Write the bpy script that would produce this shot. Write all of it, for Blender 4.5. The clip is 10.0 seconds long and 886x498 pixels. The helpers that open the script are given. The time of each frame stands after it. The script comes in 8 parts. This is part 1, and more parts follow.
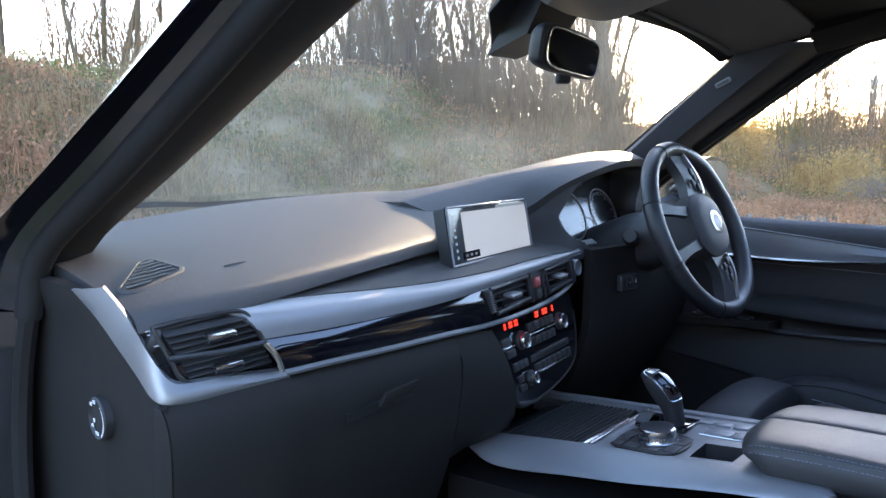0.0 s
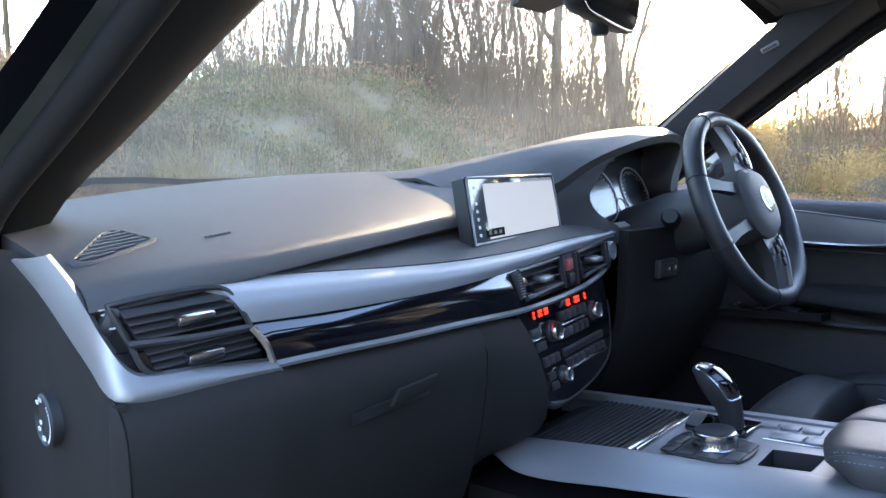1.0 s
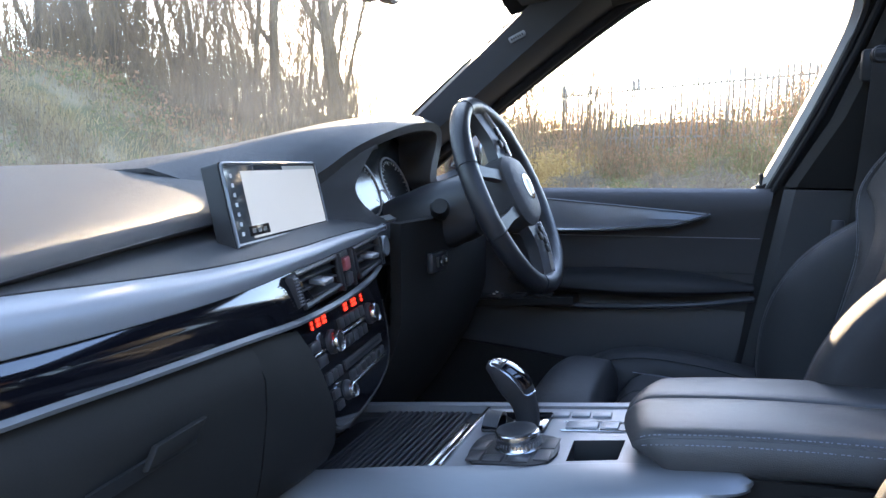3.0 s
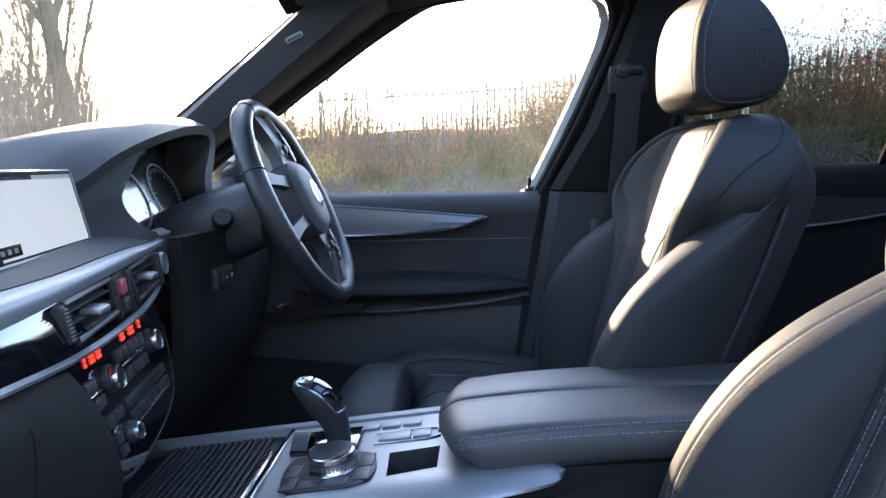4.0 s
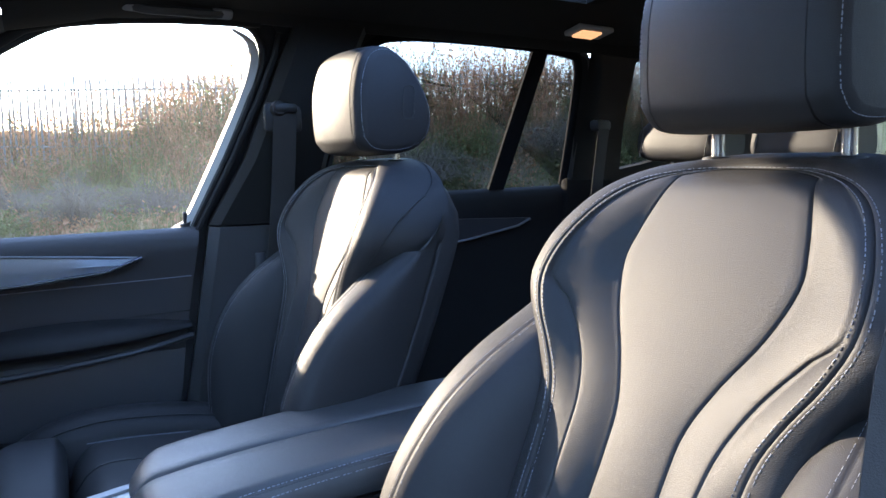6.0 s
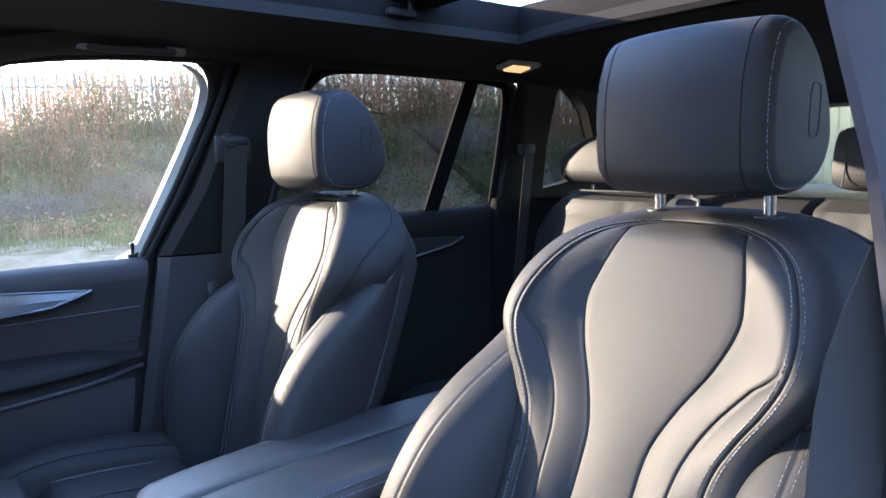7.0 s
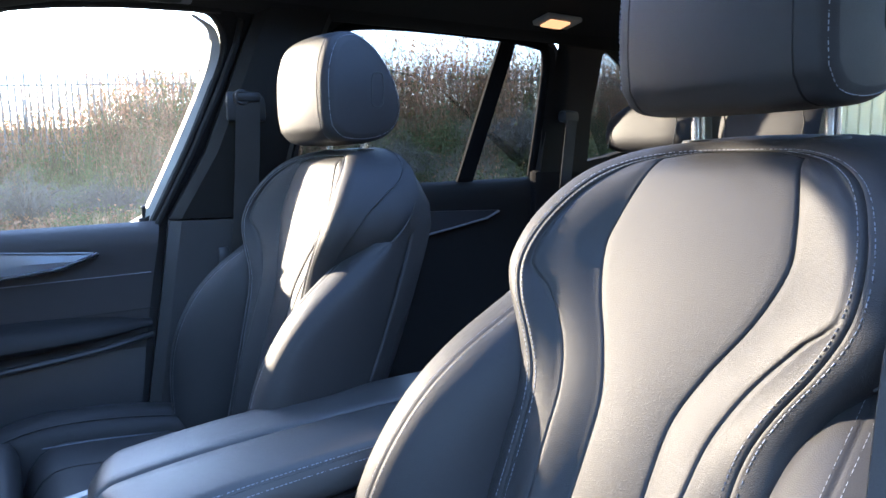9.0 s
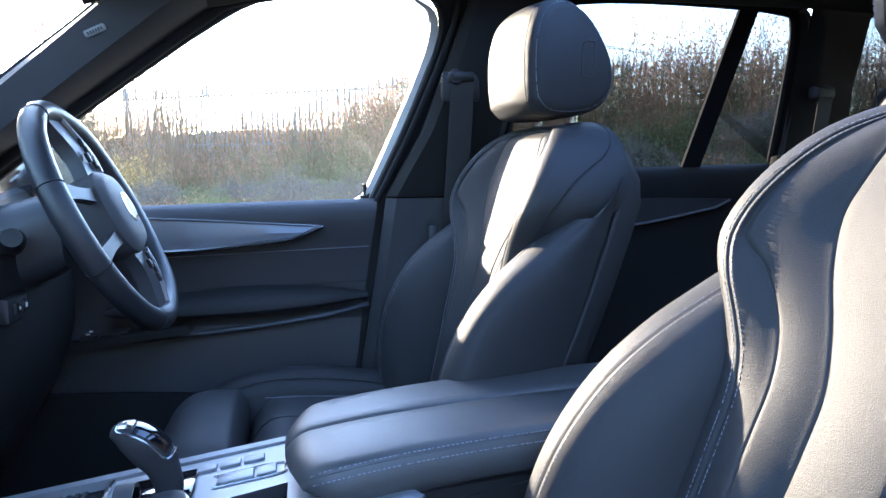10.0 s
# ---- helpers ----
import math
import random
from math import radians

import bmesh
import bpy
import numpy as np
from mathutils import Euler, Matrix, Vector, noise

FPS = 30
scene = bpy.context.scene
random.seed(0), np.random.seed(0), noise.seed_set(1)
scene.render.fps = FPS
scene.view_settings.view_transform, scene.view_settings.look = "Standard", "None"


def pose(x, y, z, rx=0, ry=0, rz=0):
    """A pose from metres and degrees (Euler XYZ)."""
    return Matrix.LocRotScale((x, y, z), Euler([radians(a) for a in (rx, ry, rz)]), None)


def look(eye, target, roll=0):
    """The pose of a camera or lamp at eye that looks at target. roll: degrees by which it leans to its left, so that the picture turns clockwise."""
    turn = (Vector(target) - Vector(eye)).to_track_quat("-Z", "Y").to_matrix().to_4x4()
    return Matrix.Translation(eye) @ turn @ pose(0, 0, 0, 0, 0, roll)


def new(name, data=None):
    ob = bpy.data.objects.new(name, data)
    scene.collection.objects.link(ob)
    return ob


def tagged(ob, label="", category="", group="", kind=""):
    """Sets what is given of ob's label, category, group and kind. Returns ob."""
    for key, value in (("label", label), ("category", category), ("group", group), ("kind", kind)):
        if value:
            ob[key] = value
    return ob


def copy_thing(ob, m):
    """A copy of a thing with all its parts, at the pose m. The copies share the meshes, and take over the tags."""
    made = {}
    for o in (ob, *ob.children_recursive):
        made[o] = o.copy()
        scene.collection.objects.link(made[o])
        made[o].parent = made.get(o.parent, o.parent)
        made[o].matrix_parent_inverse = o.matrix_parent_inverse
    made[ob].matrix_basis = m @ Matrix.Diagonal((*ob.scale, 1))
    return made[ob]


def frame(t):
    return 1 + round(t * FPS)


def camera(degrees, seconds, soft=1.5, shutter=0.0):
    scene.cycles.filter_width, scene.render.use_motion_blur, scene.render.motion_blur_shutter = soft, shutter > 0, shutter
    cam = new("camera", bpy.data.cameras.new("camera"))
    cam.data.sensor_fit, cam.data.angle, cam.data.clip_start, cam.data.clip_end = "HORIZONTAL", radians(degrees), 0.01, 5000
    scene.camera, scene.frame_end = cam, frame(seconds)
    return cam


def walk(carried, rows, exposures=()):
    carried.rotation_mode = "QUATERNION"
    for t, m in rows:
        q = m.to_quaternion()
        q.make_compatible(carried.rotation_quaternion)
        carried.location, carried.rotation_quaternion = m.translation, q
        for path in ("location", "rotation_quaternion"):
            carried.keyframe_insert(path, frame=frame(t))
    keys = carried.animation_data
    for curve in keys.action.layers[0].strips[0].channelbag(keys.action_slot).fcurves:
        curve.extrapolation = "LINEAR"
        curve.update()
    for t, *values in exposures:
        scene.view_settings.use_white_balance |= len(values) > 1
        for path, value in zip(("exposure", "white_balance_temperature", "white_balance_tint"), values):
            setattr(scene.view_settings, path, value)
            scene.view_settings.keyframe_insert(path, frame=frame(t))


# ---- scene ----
cam = camera(65.5, 10.0)
PATH = [
    (0, (-0.952, 0.028, 1.324), (0.487, 1.384, 1.029), 0.4),
    (0.5, (-0.877, 0.126, 1.281), (0.551, 1.495, 0.99), 0.2),
    (1, (-0.865, 0.134, 1.265), (0.562, 1.507, 0.982), 0.1),
    (1.5, (-0.848, 0.15, 1.265), (0.583, 1.518, 0.981), 0.2),
    (2, (-0.822, 0.19, 1.257), (0.714, 1.44, 0.974), 0.1),
    (3.5, (-0.768, 0.293, 1.235), (1.177, 0.676, 0.968), -0.1),
    (4, (-0.759, 0.319, 1.239), (1.224, 0.37, 0.978), -0.2),
    (4.5, (-0.76, 0.338, 1.249), (1.207, 0.089, 0.988), -0.3),
    (5, (-0.763, 0.365, 1.254), (1.15, -0.155, 0.994), -0.4),
    (5.5, (-0.755, 0.377, 1.27), (1.082, -0.371, 1.01), -0.4),
    (6, (-0.756, 0.388, 1.3), (0.981, -0.57, 1.044), -0.4),
    (6.2, (-0.764, 0.408, 1.313), (0.934, -0.622, 1.072), -0.1),
    (7.3, (-0.784, 0.527, 1.37), (0.789, -0.68, 1.104), -0.7),
    (7.5, (-0.797, 0.533, 1.364), (0.787, -0.661, 1.11), -0.6),
    (8, (-0.801, 0.533, 1.363), (0.781, -0.663, 1.107), -0.6),
    (8.5, (-0.77, 0.472, 1.333), (0.82, -0.713, 1.071), -0.6),
    (9, (-0.729, 0.387, 1.288), (0.954, -0.661, 1.022), -0.6),
    (9.5, (-0.718, 0.356, 1.265), (1.11, -0.412, 1.001), -0.6),
    (10, (-0.711, 0.335, 1.249), (1.222, -0.108, 0.989), -0.5),
]
# the clip's camera opens up and cools as it turns from the bright windscreen to the seats
EXPOSURES = [(0, 2.68, 7100, 22), (0.5, 2.86, 7150, 22), (2.2, 2.98, 7150, 22), (3.5, 2.90, 7200, 22), (5.0, 2.9, 6550, 20), (6.2, 2.98, 6330, 20), (7.3, 3.22, 6300, 21), (8.5, 3.28, 6250, 20), (9.5, 3.27, 6080, 19), (10, 3.26, 6060, 19)]
walk(cam, [(t, look(eye, target, roll)) for t, eye, target, roll in PATH], EXPOSURES)

# ---- light ----
SUN_HEADING, SUN_ELEVATION = 66.0, 13.5   # degrees from ahead towards the driver's side; above the horizon
world = bpy.data.worlds.new("sky")
scene.world = world
world.use_nodes = True
wn = world.node_tree.nodes
sky = wn.new("ShaderNodeTexSky")
sky.sky_type, sky.sun_disc = "NISHITA", False
sky.sun_elevation, sky.sun_rotation = radians(SUN_ELEVATION), radians(SUN_HEADING)
sky.air_density, sky.dust_density, sky.ozone_density = 1.0, 0.4, 2.4
wn["Background"].inputs["Strength"].default_value = 0.38
world.node_tree.links.new(sky.outputs["Color"], wn["Background"].inputs["Color"])
sun = new("sun", bpy.data.lights.new("sun", "SUN"))
sun.data.energy, sun.data.angle, sun.data.color = 2.75, radians(0.6), (1.0, 0.88, 0.62)
h, e = radians(SUN_HEADING), radians(SUN_ELEVATION)
sun_way = Vector((math.sin(h) * math.cos(e), math.cos(h) * math.cos(e), math.sin(e)))
sun.matrix_world = look(sun_way * 60, (0, 0, 0))


# ---- materials ----
def material(name, colour, rough=0.5, metal=0.0, vary=0.15, big=6.0, fine=80.0, bump=0.1, depth=0.002, coat=0.0, tint=None,
             cells=0.0, cell_depth=0.0, spec=0.5, island=0.0, stretch=(1, 1, 1)):
    """A surface with grain at two scales: soft blotches (big) and fine grain (fine), per metre."""
    m = bpy.data.materials.new(name)
    m.use_nodes = True
    nt = m.node_tree
    n, link = nt.nodes, nt.links.new
    b = n["Principled BSDF"]
    b.inputs["Metallic"].default_value = metal
    b.inputs["Specular IOR Level"].default_value = spec
    b.inputs["Coat Weight"].default_value = coat
    b.inputs["Coat Roughness"].default_value = 0.04
    co = n.new("ShaderNodeTexCoord")
    mp = n.new("ShaderNodeMapping")
    mp.inputs["Scale"].default_value = stretch
    link(co.outputs["Object"], mp.inputs["Vector"])
    n1, n2 = n.new("ShaderNodeTexNoise"), n.new("ShaderNodeTexNoise")
    for node, scale, detail in ((n1, big, 5), (n2, fine, 4)):
        node.inputs["Scale"].default_value, node.inputs["Detail"].default_value = scale, detail
        link(mp.outputs["Vector"], node.inputs["Vector"])
    mix = n.new("ShaderNodeMix")
    mix.data_type = "RGBA"
    dark = [c * (1 - vary) for c in colour]
    light = tint or [min(1, c * (1 + vary)) for c in colour]
    mix.inputs[6].default_value, mix.inputs[7].default_value = (*dark, 1), (*light, 1)
    add = n.new("ShaderNodeMath")
    add.operation = "MULTIPLY_ADD"
    link(n1.outputs["Fac"], add.inputs[0])
    add.inputs[1].default_value, add.inputs[2].default_value = 1.6, -0.5
    add2 = n.new("ShaderNodeMath")
    add2.operation, add2.use_clamp = "MULTIPLY_ADD", True
    link(n2.outputs["Fac"], add2.inputs[0])
    add2.inputs[1].default_value = 0.45
    link(add.outputs[0], add2.inputs[2])
    source = add2
    if island:
        geo = n.new("ShaderNodeNewGeometry")
        add3 = n.new("ShaderNodeMath")
        add3.operation, add3.use_clamp = "MULTIPLY_ADD", True
        link(geo.outputs["Random Per Island"], add3.inputs[0])
        add3.inputs[1].default_value = island
        link(add2.outputs[0], add3.inputs[2])
        source = add3
    link(source.outputs[0], mix.inputs[0])
    link(mix.outputs[2], b.inputs["Base Color"])
    rr = n.new("ShaderNodeMapRange")
    link(n1.outputs["Fac"], rr.inputs[0])
    rr.inputs[3].default_value, rr.inputs[4].default_value = max(0.02, rough - 0.08), min(1, rough + 0.08)
    link(rr.outputs[0], b.inputs["Roughness"])
    if bump:
        bp = n.new("ShaderNodeBump")
        bp.inputs["Strength"].default_value, bp.inputs["Distance"].default_value = bump, depth
        link(n2.outputs["Fac"], bp.inputs["Height"])
        last = bp
        if cells:
            vo = n.new("ShaderNodeTexVoronoi")
            vo.feature = "DISTANCE_TO_EDGE"
            vo.inputs["Scale"].default_value = cells
            link(mp.outputs["Vector"], vo.inputs["Vector"])
            mr = n.new("ShaderNodeMapRange")
            mr.inputs[1].default_value, mr.inputs[2].default_value = 0.0, 0.22
            link(vo.outputs["Distance"], mr.inputs[0])
            b2 = n.new("ShaderNodeBump")
            b2.inputs["Strength"].default_value, b2.inputs["Distance"].default_value = 0.5, cell_depth
            link(mr.outputs[0], b2.inputs["Height"])
            link(bp.outputs["Normal"], b2.inputs["Normal"])
            last = b2
        link(last.outputs["Normal"], b.inputs["Normal"])
    return m


def glass(name, tint, gloss=0.02, film=0.02, dust=0.0):
    """A thin pane: clear, tinted, with a mirror-like film, stronger at a glance."""
    m = bpy.data.materials.new(name)
    m.use_nodes = True
    nt = m.node_tree
    n, link = nt.nodes, nt.links.new
    n.remove(n["Principled BSDF"])
    tr, gl, mx, lw = (n.new("ShaderNodeBsdfTransparent"), n.new("ShaderNodeBsdfGlossy"), n.new("ShaderNodeMixShader"), n.new("ShaderNodeLayerWeight"))
    tr.inputs["Color"].default_value = (*tint, 1)
    gl.inputs["Roughness"].default_value = gloss
    lw.inputs["Blend"].default_value = 0.5
    power, scale = n.new("ShaderNodeMath"), n.new("ShaderNodeMath")
    power.operation, scale.operation = "POWER", "MULTIPLY_ADD"
    link(lw.outputs["Facing"], power.inputs[0])
    power.inputs[1].default_value = 5.0
    link(power.outputs[0], scale.inputs[0])
    scale.inputs[1].default_value, scale.inputs[2].default_value = 0.8, film
    link(scale.outputs[0], mx.inputs[0])
    link(tr.outputs[0], mx.inputs[1])
    link(gl.outputs[0], mx.inputs[2])
    last = mx
    if dust:
        mat_dust, mx2, no = n.new("ShaderNodeBsdfTranslucent"), n.new("ShaderNodeMixShader"), n.new("ShaderNodeTexNoise")
        mat_dust.inputs["Color"].default_value = (0.8, 0.78, 0.7, 1)
        no.inputs["Scale"].default_value, no.inputs["Detail"].default_value = 3.0, 6
        mr = n.new("ShaderNodeMapRange")
        mr.inputs[1].default_value, mr.inputs[2].default_value = 0.3, 0.7
        mr.inputs[3].default_value, mr.inputs[4].default_value = dust * 0.5, dust * 1.5
        link(no.outputs["Fac"], mr.inputs[0])
        link(mr.outputs[0], mx2.inputs[0])
        link(mx.outputs[0], mx2.inputs[1])
        link(mat_dust.outputs[0], mx2.inputs[2])
        last = mx2
    link(last.outputs[0], n["Material Output"].inputs["Surface"])
    return m


def glow(name, colour, strength):
    m = bpy.data.materials.new(name)
    m.use_nodes = True
    b = m.node_tree.nodes["Principled BSDF"]
    b.inputs["Base Color"].default_value = (*[c * 0.3 for c in colour], 1)
    b.inputs["Emission Color"].default_value = (*colour, 1)
    b.inputs["Emission Strength"].default_value = strength
    return m


LEATHER = material("black_leather", (0.0275, 0.0270, 0.0288), 0.55, vary=0.14, big=5, fine=160, bump=0.12, depth=0.0008, cells=620, cell_depth=0.00019, spec=0.27)
RIM = material("polished_rim_leather", (0.018, 0.018, 0.020), 0.36, vary=0.15, big=8, fine=200, bump=0.1, depth=0.0006, cells=500, cell_depth=0.0002, spec=0.5)
# seat leather made lighter and glossier, with the light on the armrest's top put in
ARM_LEATHER = material("skylit_arm_leather", (0.048, 0.046, 0.045), 0.42, vary=0.16, big=6, fine=160, bump=0.10, depth=0.0008, cells=480, cell_depth=0.00022, spec=0.5)
SOFT = material("soft_dash_plastic", (0.050, 0.049, 0.051), 0.58, vary=0.12, big=4, fine=500, bump=0.25, depth=0.0006, cells=700, cell_depth=0.0004, spec=0.38)
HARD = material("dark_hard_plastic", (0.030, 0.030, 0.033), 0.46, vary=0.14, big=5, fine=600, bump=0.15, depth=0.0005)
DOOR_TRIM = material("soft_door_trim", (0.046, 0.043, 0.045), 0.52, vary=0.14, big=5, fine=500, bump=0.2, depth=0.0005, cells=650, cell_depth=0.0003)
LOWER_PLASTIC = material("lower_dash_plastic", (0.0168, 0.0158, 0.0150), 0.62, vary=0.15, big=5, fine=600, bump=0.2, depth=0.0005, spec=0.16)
BLACK = material("matt_black_plastic", (0.012, 0.012, 0.013), 0.55, vary=0.2, big=8, fine=400, bump=0.1, depth=0.0005)
LINING = material("dark_headliner_cloth", (0.020, 0.019, 0.0185), 0.9, vary=0.15, big=6, fine=900, bump=0.3, depth=0.0006, spec=0.2)
CARPET = material("dark_carpet", (0.014, 0.013, 0.013), 0.95, vary=0.3, big=9, fine=700, bump=0.6, depth=0.003, spec=0.1)
SILVER = material("brushed_aluminium", (0.30, 0.31, 0.33), 0.48, metal=0.5, vary=0.05, big=3, fine=300, bump=0.04, depth=0.0003, stretch=(0.15, 1, 1))
CONSOLE_SILVER = material("satin_grey_metal", (0.255, 0.26, 0.272), 0.46, metal=0.7, vary=0.06, big=4, fine=300, bump=0.04, depth=0.0003, stretch=(1, 0.15, 1))
CHROME = material("satin_chrome", (0.62, 0.62, 0.63), 0.24, metal=1.0, vary=0.03, bump=0.0)
PIANO = material("gloss_black_lacquer", (0.004, 0.004, 0.006), 0.06, vary=0.1, bump=0.0, coat=1.0)
PAINT = material("deep_blue_black_paint", (0.006, 0.007, 0.012), 0.12, vary=0.2, big=3, fine=900, bump=0.0, coat=1.0)
# dust-specked body paint, lightened to blue-grey for the sky light falling on it
DUSTY_SKYLIT = material("dusty_skylit_paint", (0.070, 0.069, 0.092), 0.38, vary=0.25, big=5, fine=220, bump=0.05, depth=0.0006, coat=0.25)
RUBBER = material("black_rubber_seal", (0.014, 0.0135, 0.014), 0.65, vary=0.2, big=8, fine=200, bump=0.15, depth=0.001, spec=0.22)
STITCH = material("pale_grey_thread", (0.22, 0.23, 0.27), 0.8, vary=0.1, bump=0.0)
BELT = material("dark_grey_webbing", (0.045, 0.042, 0.041), 0.85, vary=0.15, big=10, fine=900, bump=0.4, depth=0.001, spec=0.2)
SCREEN = material("display_glass", (0.05, 0.055, 0.058), 0.07, vary=0.05, big=3, bump=0.0, coat=0.1)
DIALGLASS = material("instrument_lens", (0.02, 0.022, 0.024), 0.16, vary=0.1, bump=0.0, coat=0.35, spec=0.45)
PALE_SLAT = material("grey_demister_slat", (0.10, 0.10, 0.10), 0.5, vary=0.1, bump=0.05)
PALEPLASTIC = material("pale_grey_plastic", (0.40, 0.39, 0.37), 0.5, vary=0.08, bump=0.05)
REDLIGHT = glow("red_figures", (1.0, 0.04, 0.02), 0.40)
DISPLAY = glow("display_picture", (0.93, 1.0, 0.98), 0.047)
DISPLAY_DIM = glow("display_bar", (0.45, 0.52, 0.52), 0.03)
WARMLIGHT = glow("warm_lamp", (1.0, 0.50, 0.22), 0.16)
CLEAR = glass("windscreen_glass", (0.88, 0.89, 0.85), dust=0.022)
SIDE = glass("side_glass", (0.92, 0.93, 0.91), dust=0.015)
TINTED = glass("privacy_glass", (0.25, 0.26, 0.265))
SUNGLASS = glass("sunroof_glass", (0.86, 0.89, 0.92))
MIRROR = material("dimmed_mirror", (0.07, 0.08, 0.095), 0.03, metal=1.0, vary=0.02, bump=0.0)
WHITE_PRINT = material("white_print", (0.6, 0.6, 0.6), 0.5, vary=0.05, bump=0.0)
VISOR = material("grey_visor_cloth", (0.13, 0.12, 0.11), 0.9, vary=0.12, big=6, fine=900, bump=0.3, depth=0.0006, spec=0.2)
OVERHEAD = material("grey_overhead_plastic", (0.26, 0.25, 0.24), 0.6, vary=0.1, big=6, fine=300, bump=0.1, depth=0.0005)
BEIGE = material("grey_frame_trim", (0.11, 0.105, 0.10), 0.75, vary=0.1, bump=0.1, spec=0.08)
SEAL = material("matt_window_seal", (0.010, 0.010, 0.011), 0.9, vary=0.2, big=8, fine=200, bump=0.15, depth=0.001, spec=0.04)


# ---- mesh helpers ----
def part(name, bm, mat, parent=None, label="", smooth=True):
    """Links a bmesh as one mesh object under a thing or a part."""
    me = bpy.data.meshes.new(name)
    bmesh.ops.recalc_face_normals(bm, faces=bm.faces)
    bm.to_mesh(me)
    bm.free()
    me.materials.append(mat)
    if smooth:
        me.shade_smooth()
        me.set_sharp_from_angle(angle=radians(38))
    ob = new(name, me)
    if parent is not None:
        ob.parent = parent
        ob.matrix_parent_inverse = Matrix.Translation(-world_place(parent))
    if label:
        tagged(ob, label)
    return ob


def world_place(ob):
    """Where a thing's Empty stands; parts carry their places in their meshes."""
    return Vector(ob.location) if ob.type == "EMPTY" else Vector((0, 0, 0))


def thing(name, place, label, category, group="", kind=""):
    ob = new(name)
    ob.location = place
    ob.empty_display_size = 0.05
    return tagged(ob, label, category, group, kind)


def box(bm, centre, size, bevel=0.004, turn=(0, 0, 0), segments=2):
    r = bmesh.ops.create_cube(bm, size=1.0)
    vs = r["verts"]
    bmesh.ops.scale(bm, vec=size, verts=vs)
    if bevel:
        es = list({ed for v in vs for ed in v.link_edges})
        out = bmesh.ops.bevel(bm, geom=es, offset=min(bevel, min(size) * 0.45), segments=segments, affect="EDGES", profile=0.5)
        vs = list({v for f in out["faces"] for v in f.verts} | {v for v in vs if v.is_valid})
    bmesh.ops.transform(bm, matrix=pose(*centre, *turn), verts=vs)
    return vs


def tube(bm, pts, radius, sides=8, closed=False, caps=True, flat=1.0):
    """Sweeps a round section along points; radius a number or one for each point."""
    pts = [Vector(p) for p in pts]
    n = len(pts)
    rings = []
    up = Vector((0, 0, 1))
    prev = None
    for i, p in enumerate(pts):
        a, b = pts[(i - 1) % n if closed else max(i - 1, 0)], pts[(i + 1) % n if closed else min(i + 1, n - 1)]
        d = (b - a).normalized()
        if prev is None:
            side = d.cross(up if abs(d.z) < 0.95 else Vector((1, 0, 0))).normalized()
        else:
            side = (prev - d * prev.dot(d)).normalized()
        prev = side
        other = d.cross(side)
        r = radius[i] if isinstance(radius, (list, tuple)) else radius
        rings.append([bm.verts.new(p + side * math.cos(2 * math.pi * k / sides) * r + other * math.sin(2 * math.pi * k / sides) * r * flat) for k in range(sides)])
    for i in range(n if closed else n - 1):
        a, b = rings[i], rings[(i + 1) % n]
        for k in range(sides):
            bm.faces.new((a[k], a[(k + 1) % sides], b[(k + 1) % sides], b[k]))
    if caps and not closed:
        bm.faces.new(rings[0][::-1])
        bm.faces.new(rings[-1])


def loft(bm, rings, closed=True, caps=True):
    """Joins equal rings of points by quads."""
    vs = [[bm.verts.new(p) for p in ring] for ring in rings]
    n = len(vs[0])
    for a, b in zip(vs, vs[1:]):
        for k in range(n if closed else n - 1):
            bm.faces.new((a[k], a[(k + 1) % n], b[(k + 1) % n], b[k]))
    if caps and closed:
        bm.faces.new(vs[0][::-1])
        bm.faces.new(vs[-1])
    return vs


CABIN = np.array((-0.3, 0.2, 1.45))


def sheet(bm, grid, thick, seen_from=CABIN):
    """A curved sheet from rows of points; its thickness lies on the side away from seen_from."""
    g = np.array(grid, float)
    du, dv = np.gradient(g, axis=0), np.gradient(g, axis=1)
    nn = np.cross(du, dv)
    nn /= np.linalg.norm(nn, axis=2, keepdims=True) + 1e-12
    facing = np.sign(((seen_from - g) * nn).sum()) or 1.0
    back = g - nn * facing * abs(thick)
    rows, cols = g.shape[:2]
    a = [[bm.verts.new(g[i, j]) for j in range(cols)] for i in range(rows)]
    b = [[bm.verts.new(back[i, j]) for j in range(cols)] for i in range(rows)]
    for i in range(rows - 1):
        for j in range(cols - 1):
            bm.faces.new((a[i][j], a[i + 1][j], a[i + 1][j + 1], a[i][j + 1]))
            bm.faces.new((b[i][j], b[i][j + 1], b[i + 1][j + 1], b[i + 1][j]))
    for i in range(rows - 1):
        bm.faces.new((a[i][0], b[i][0], b[i + 1][0], a[i + 1][0]))
        bm.faces.new((a[i][-1], a[i + 1][-1], b[i + 1][-1], b[i][-1]))
    for j in range(cols - 1):
        bm.faces.new((a[0][j], a[0][j + 1], b[0][j + 1], b[0][j]))
        bm.faces.new((a[-1][j], b[-1][j], b[-1][j + 1], a[-1][j + 1]))


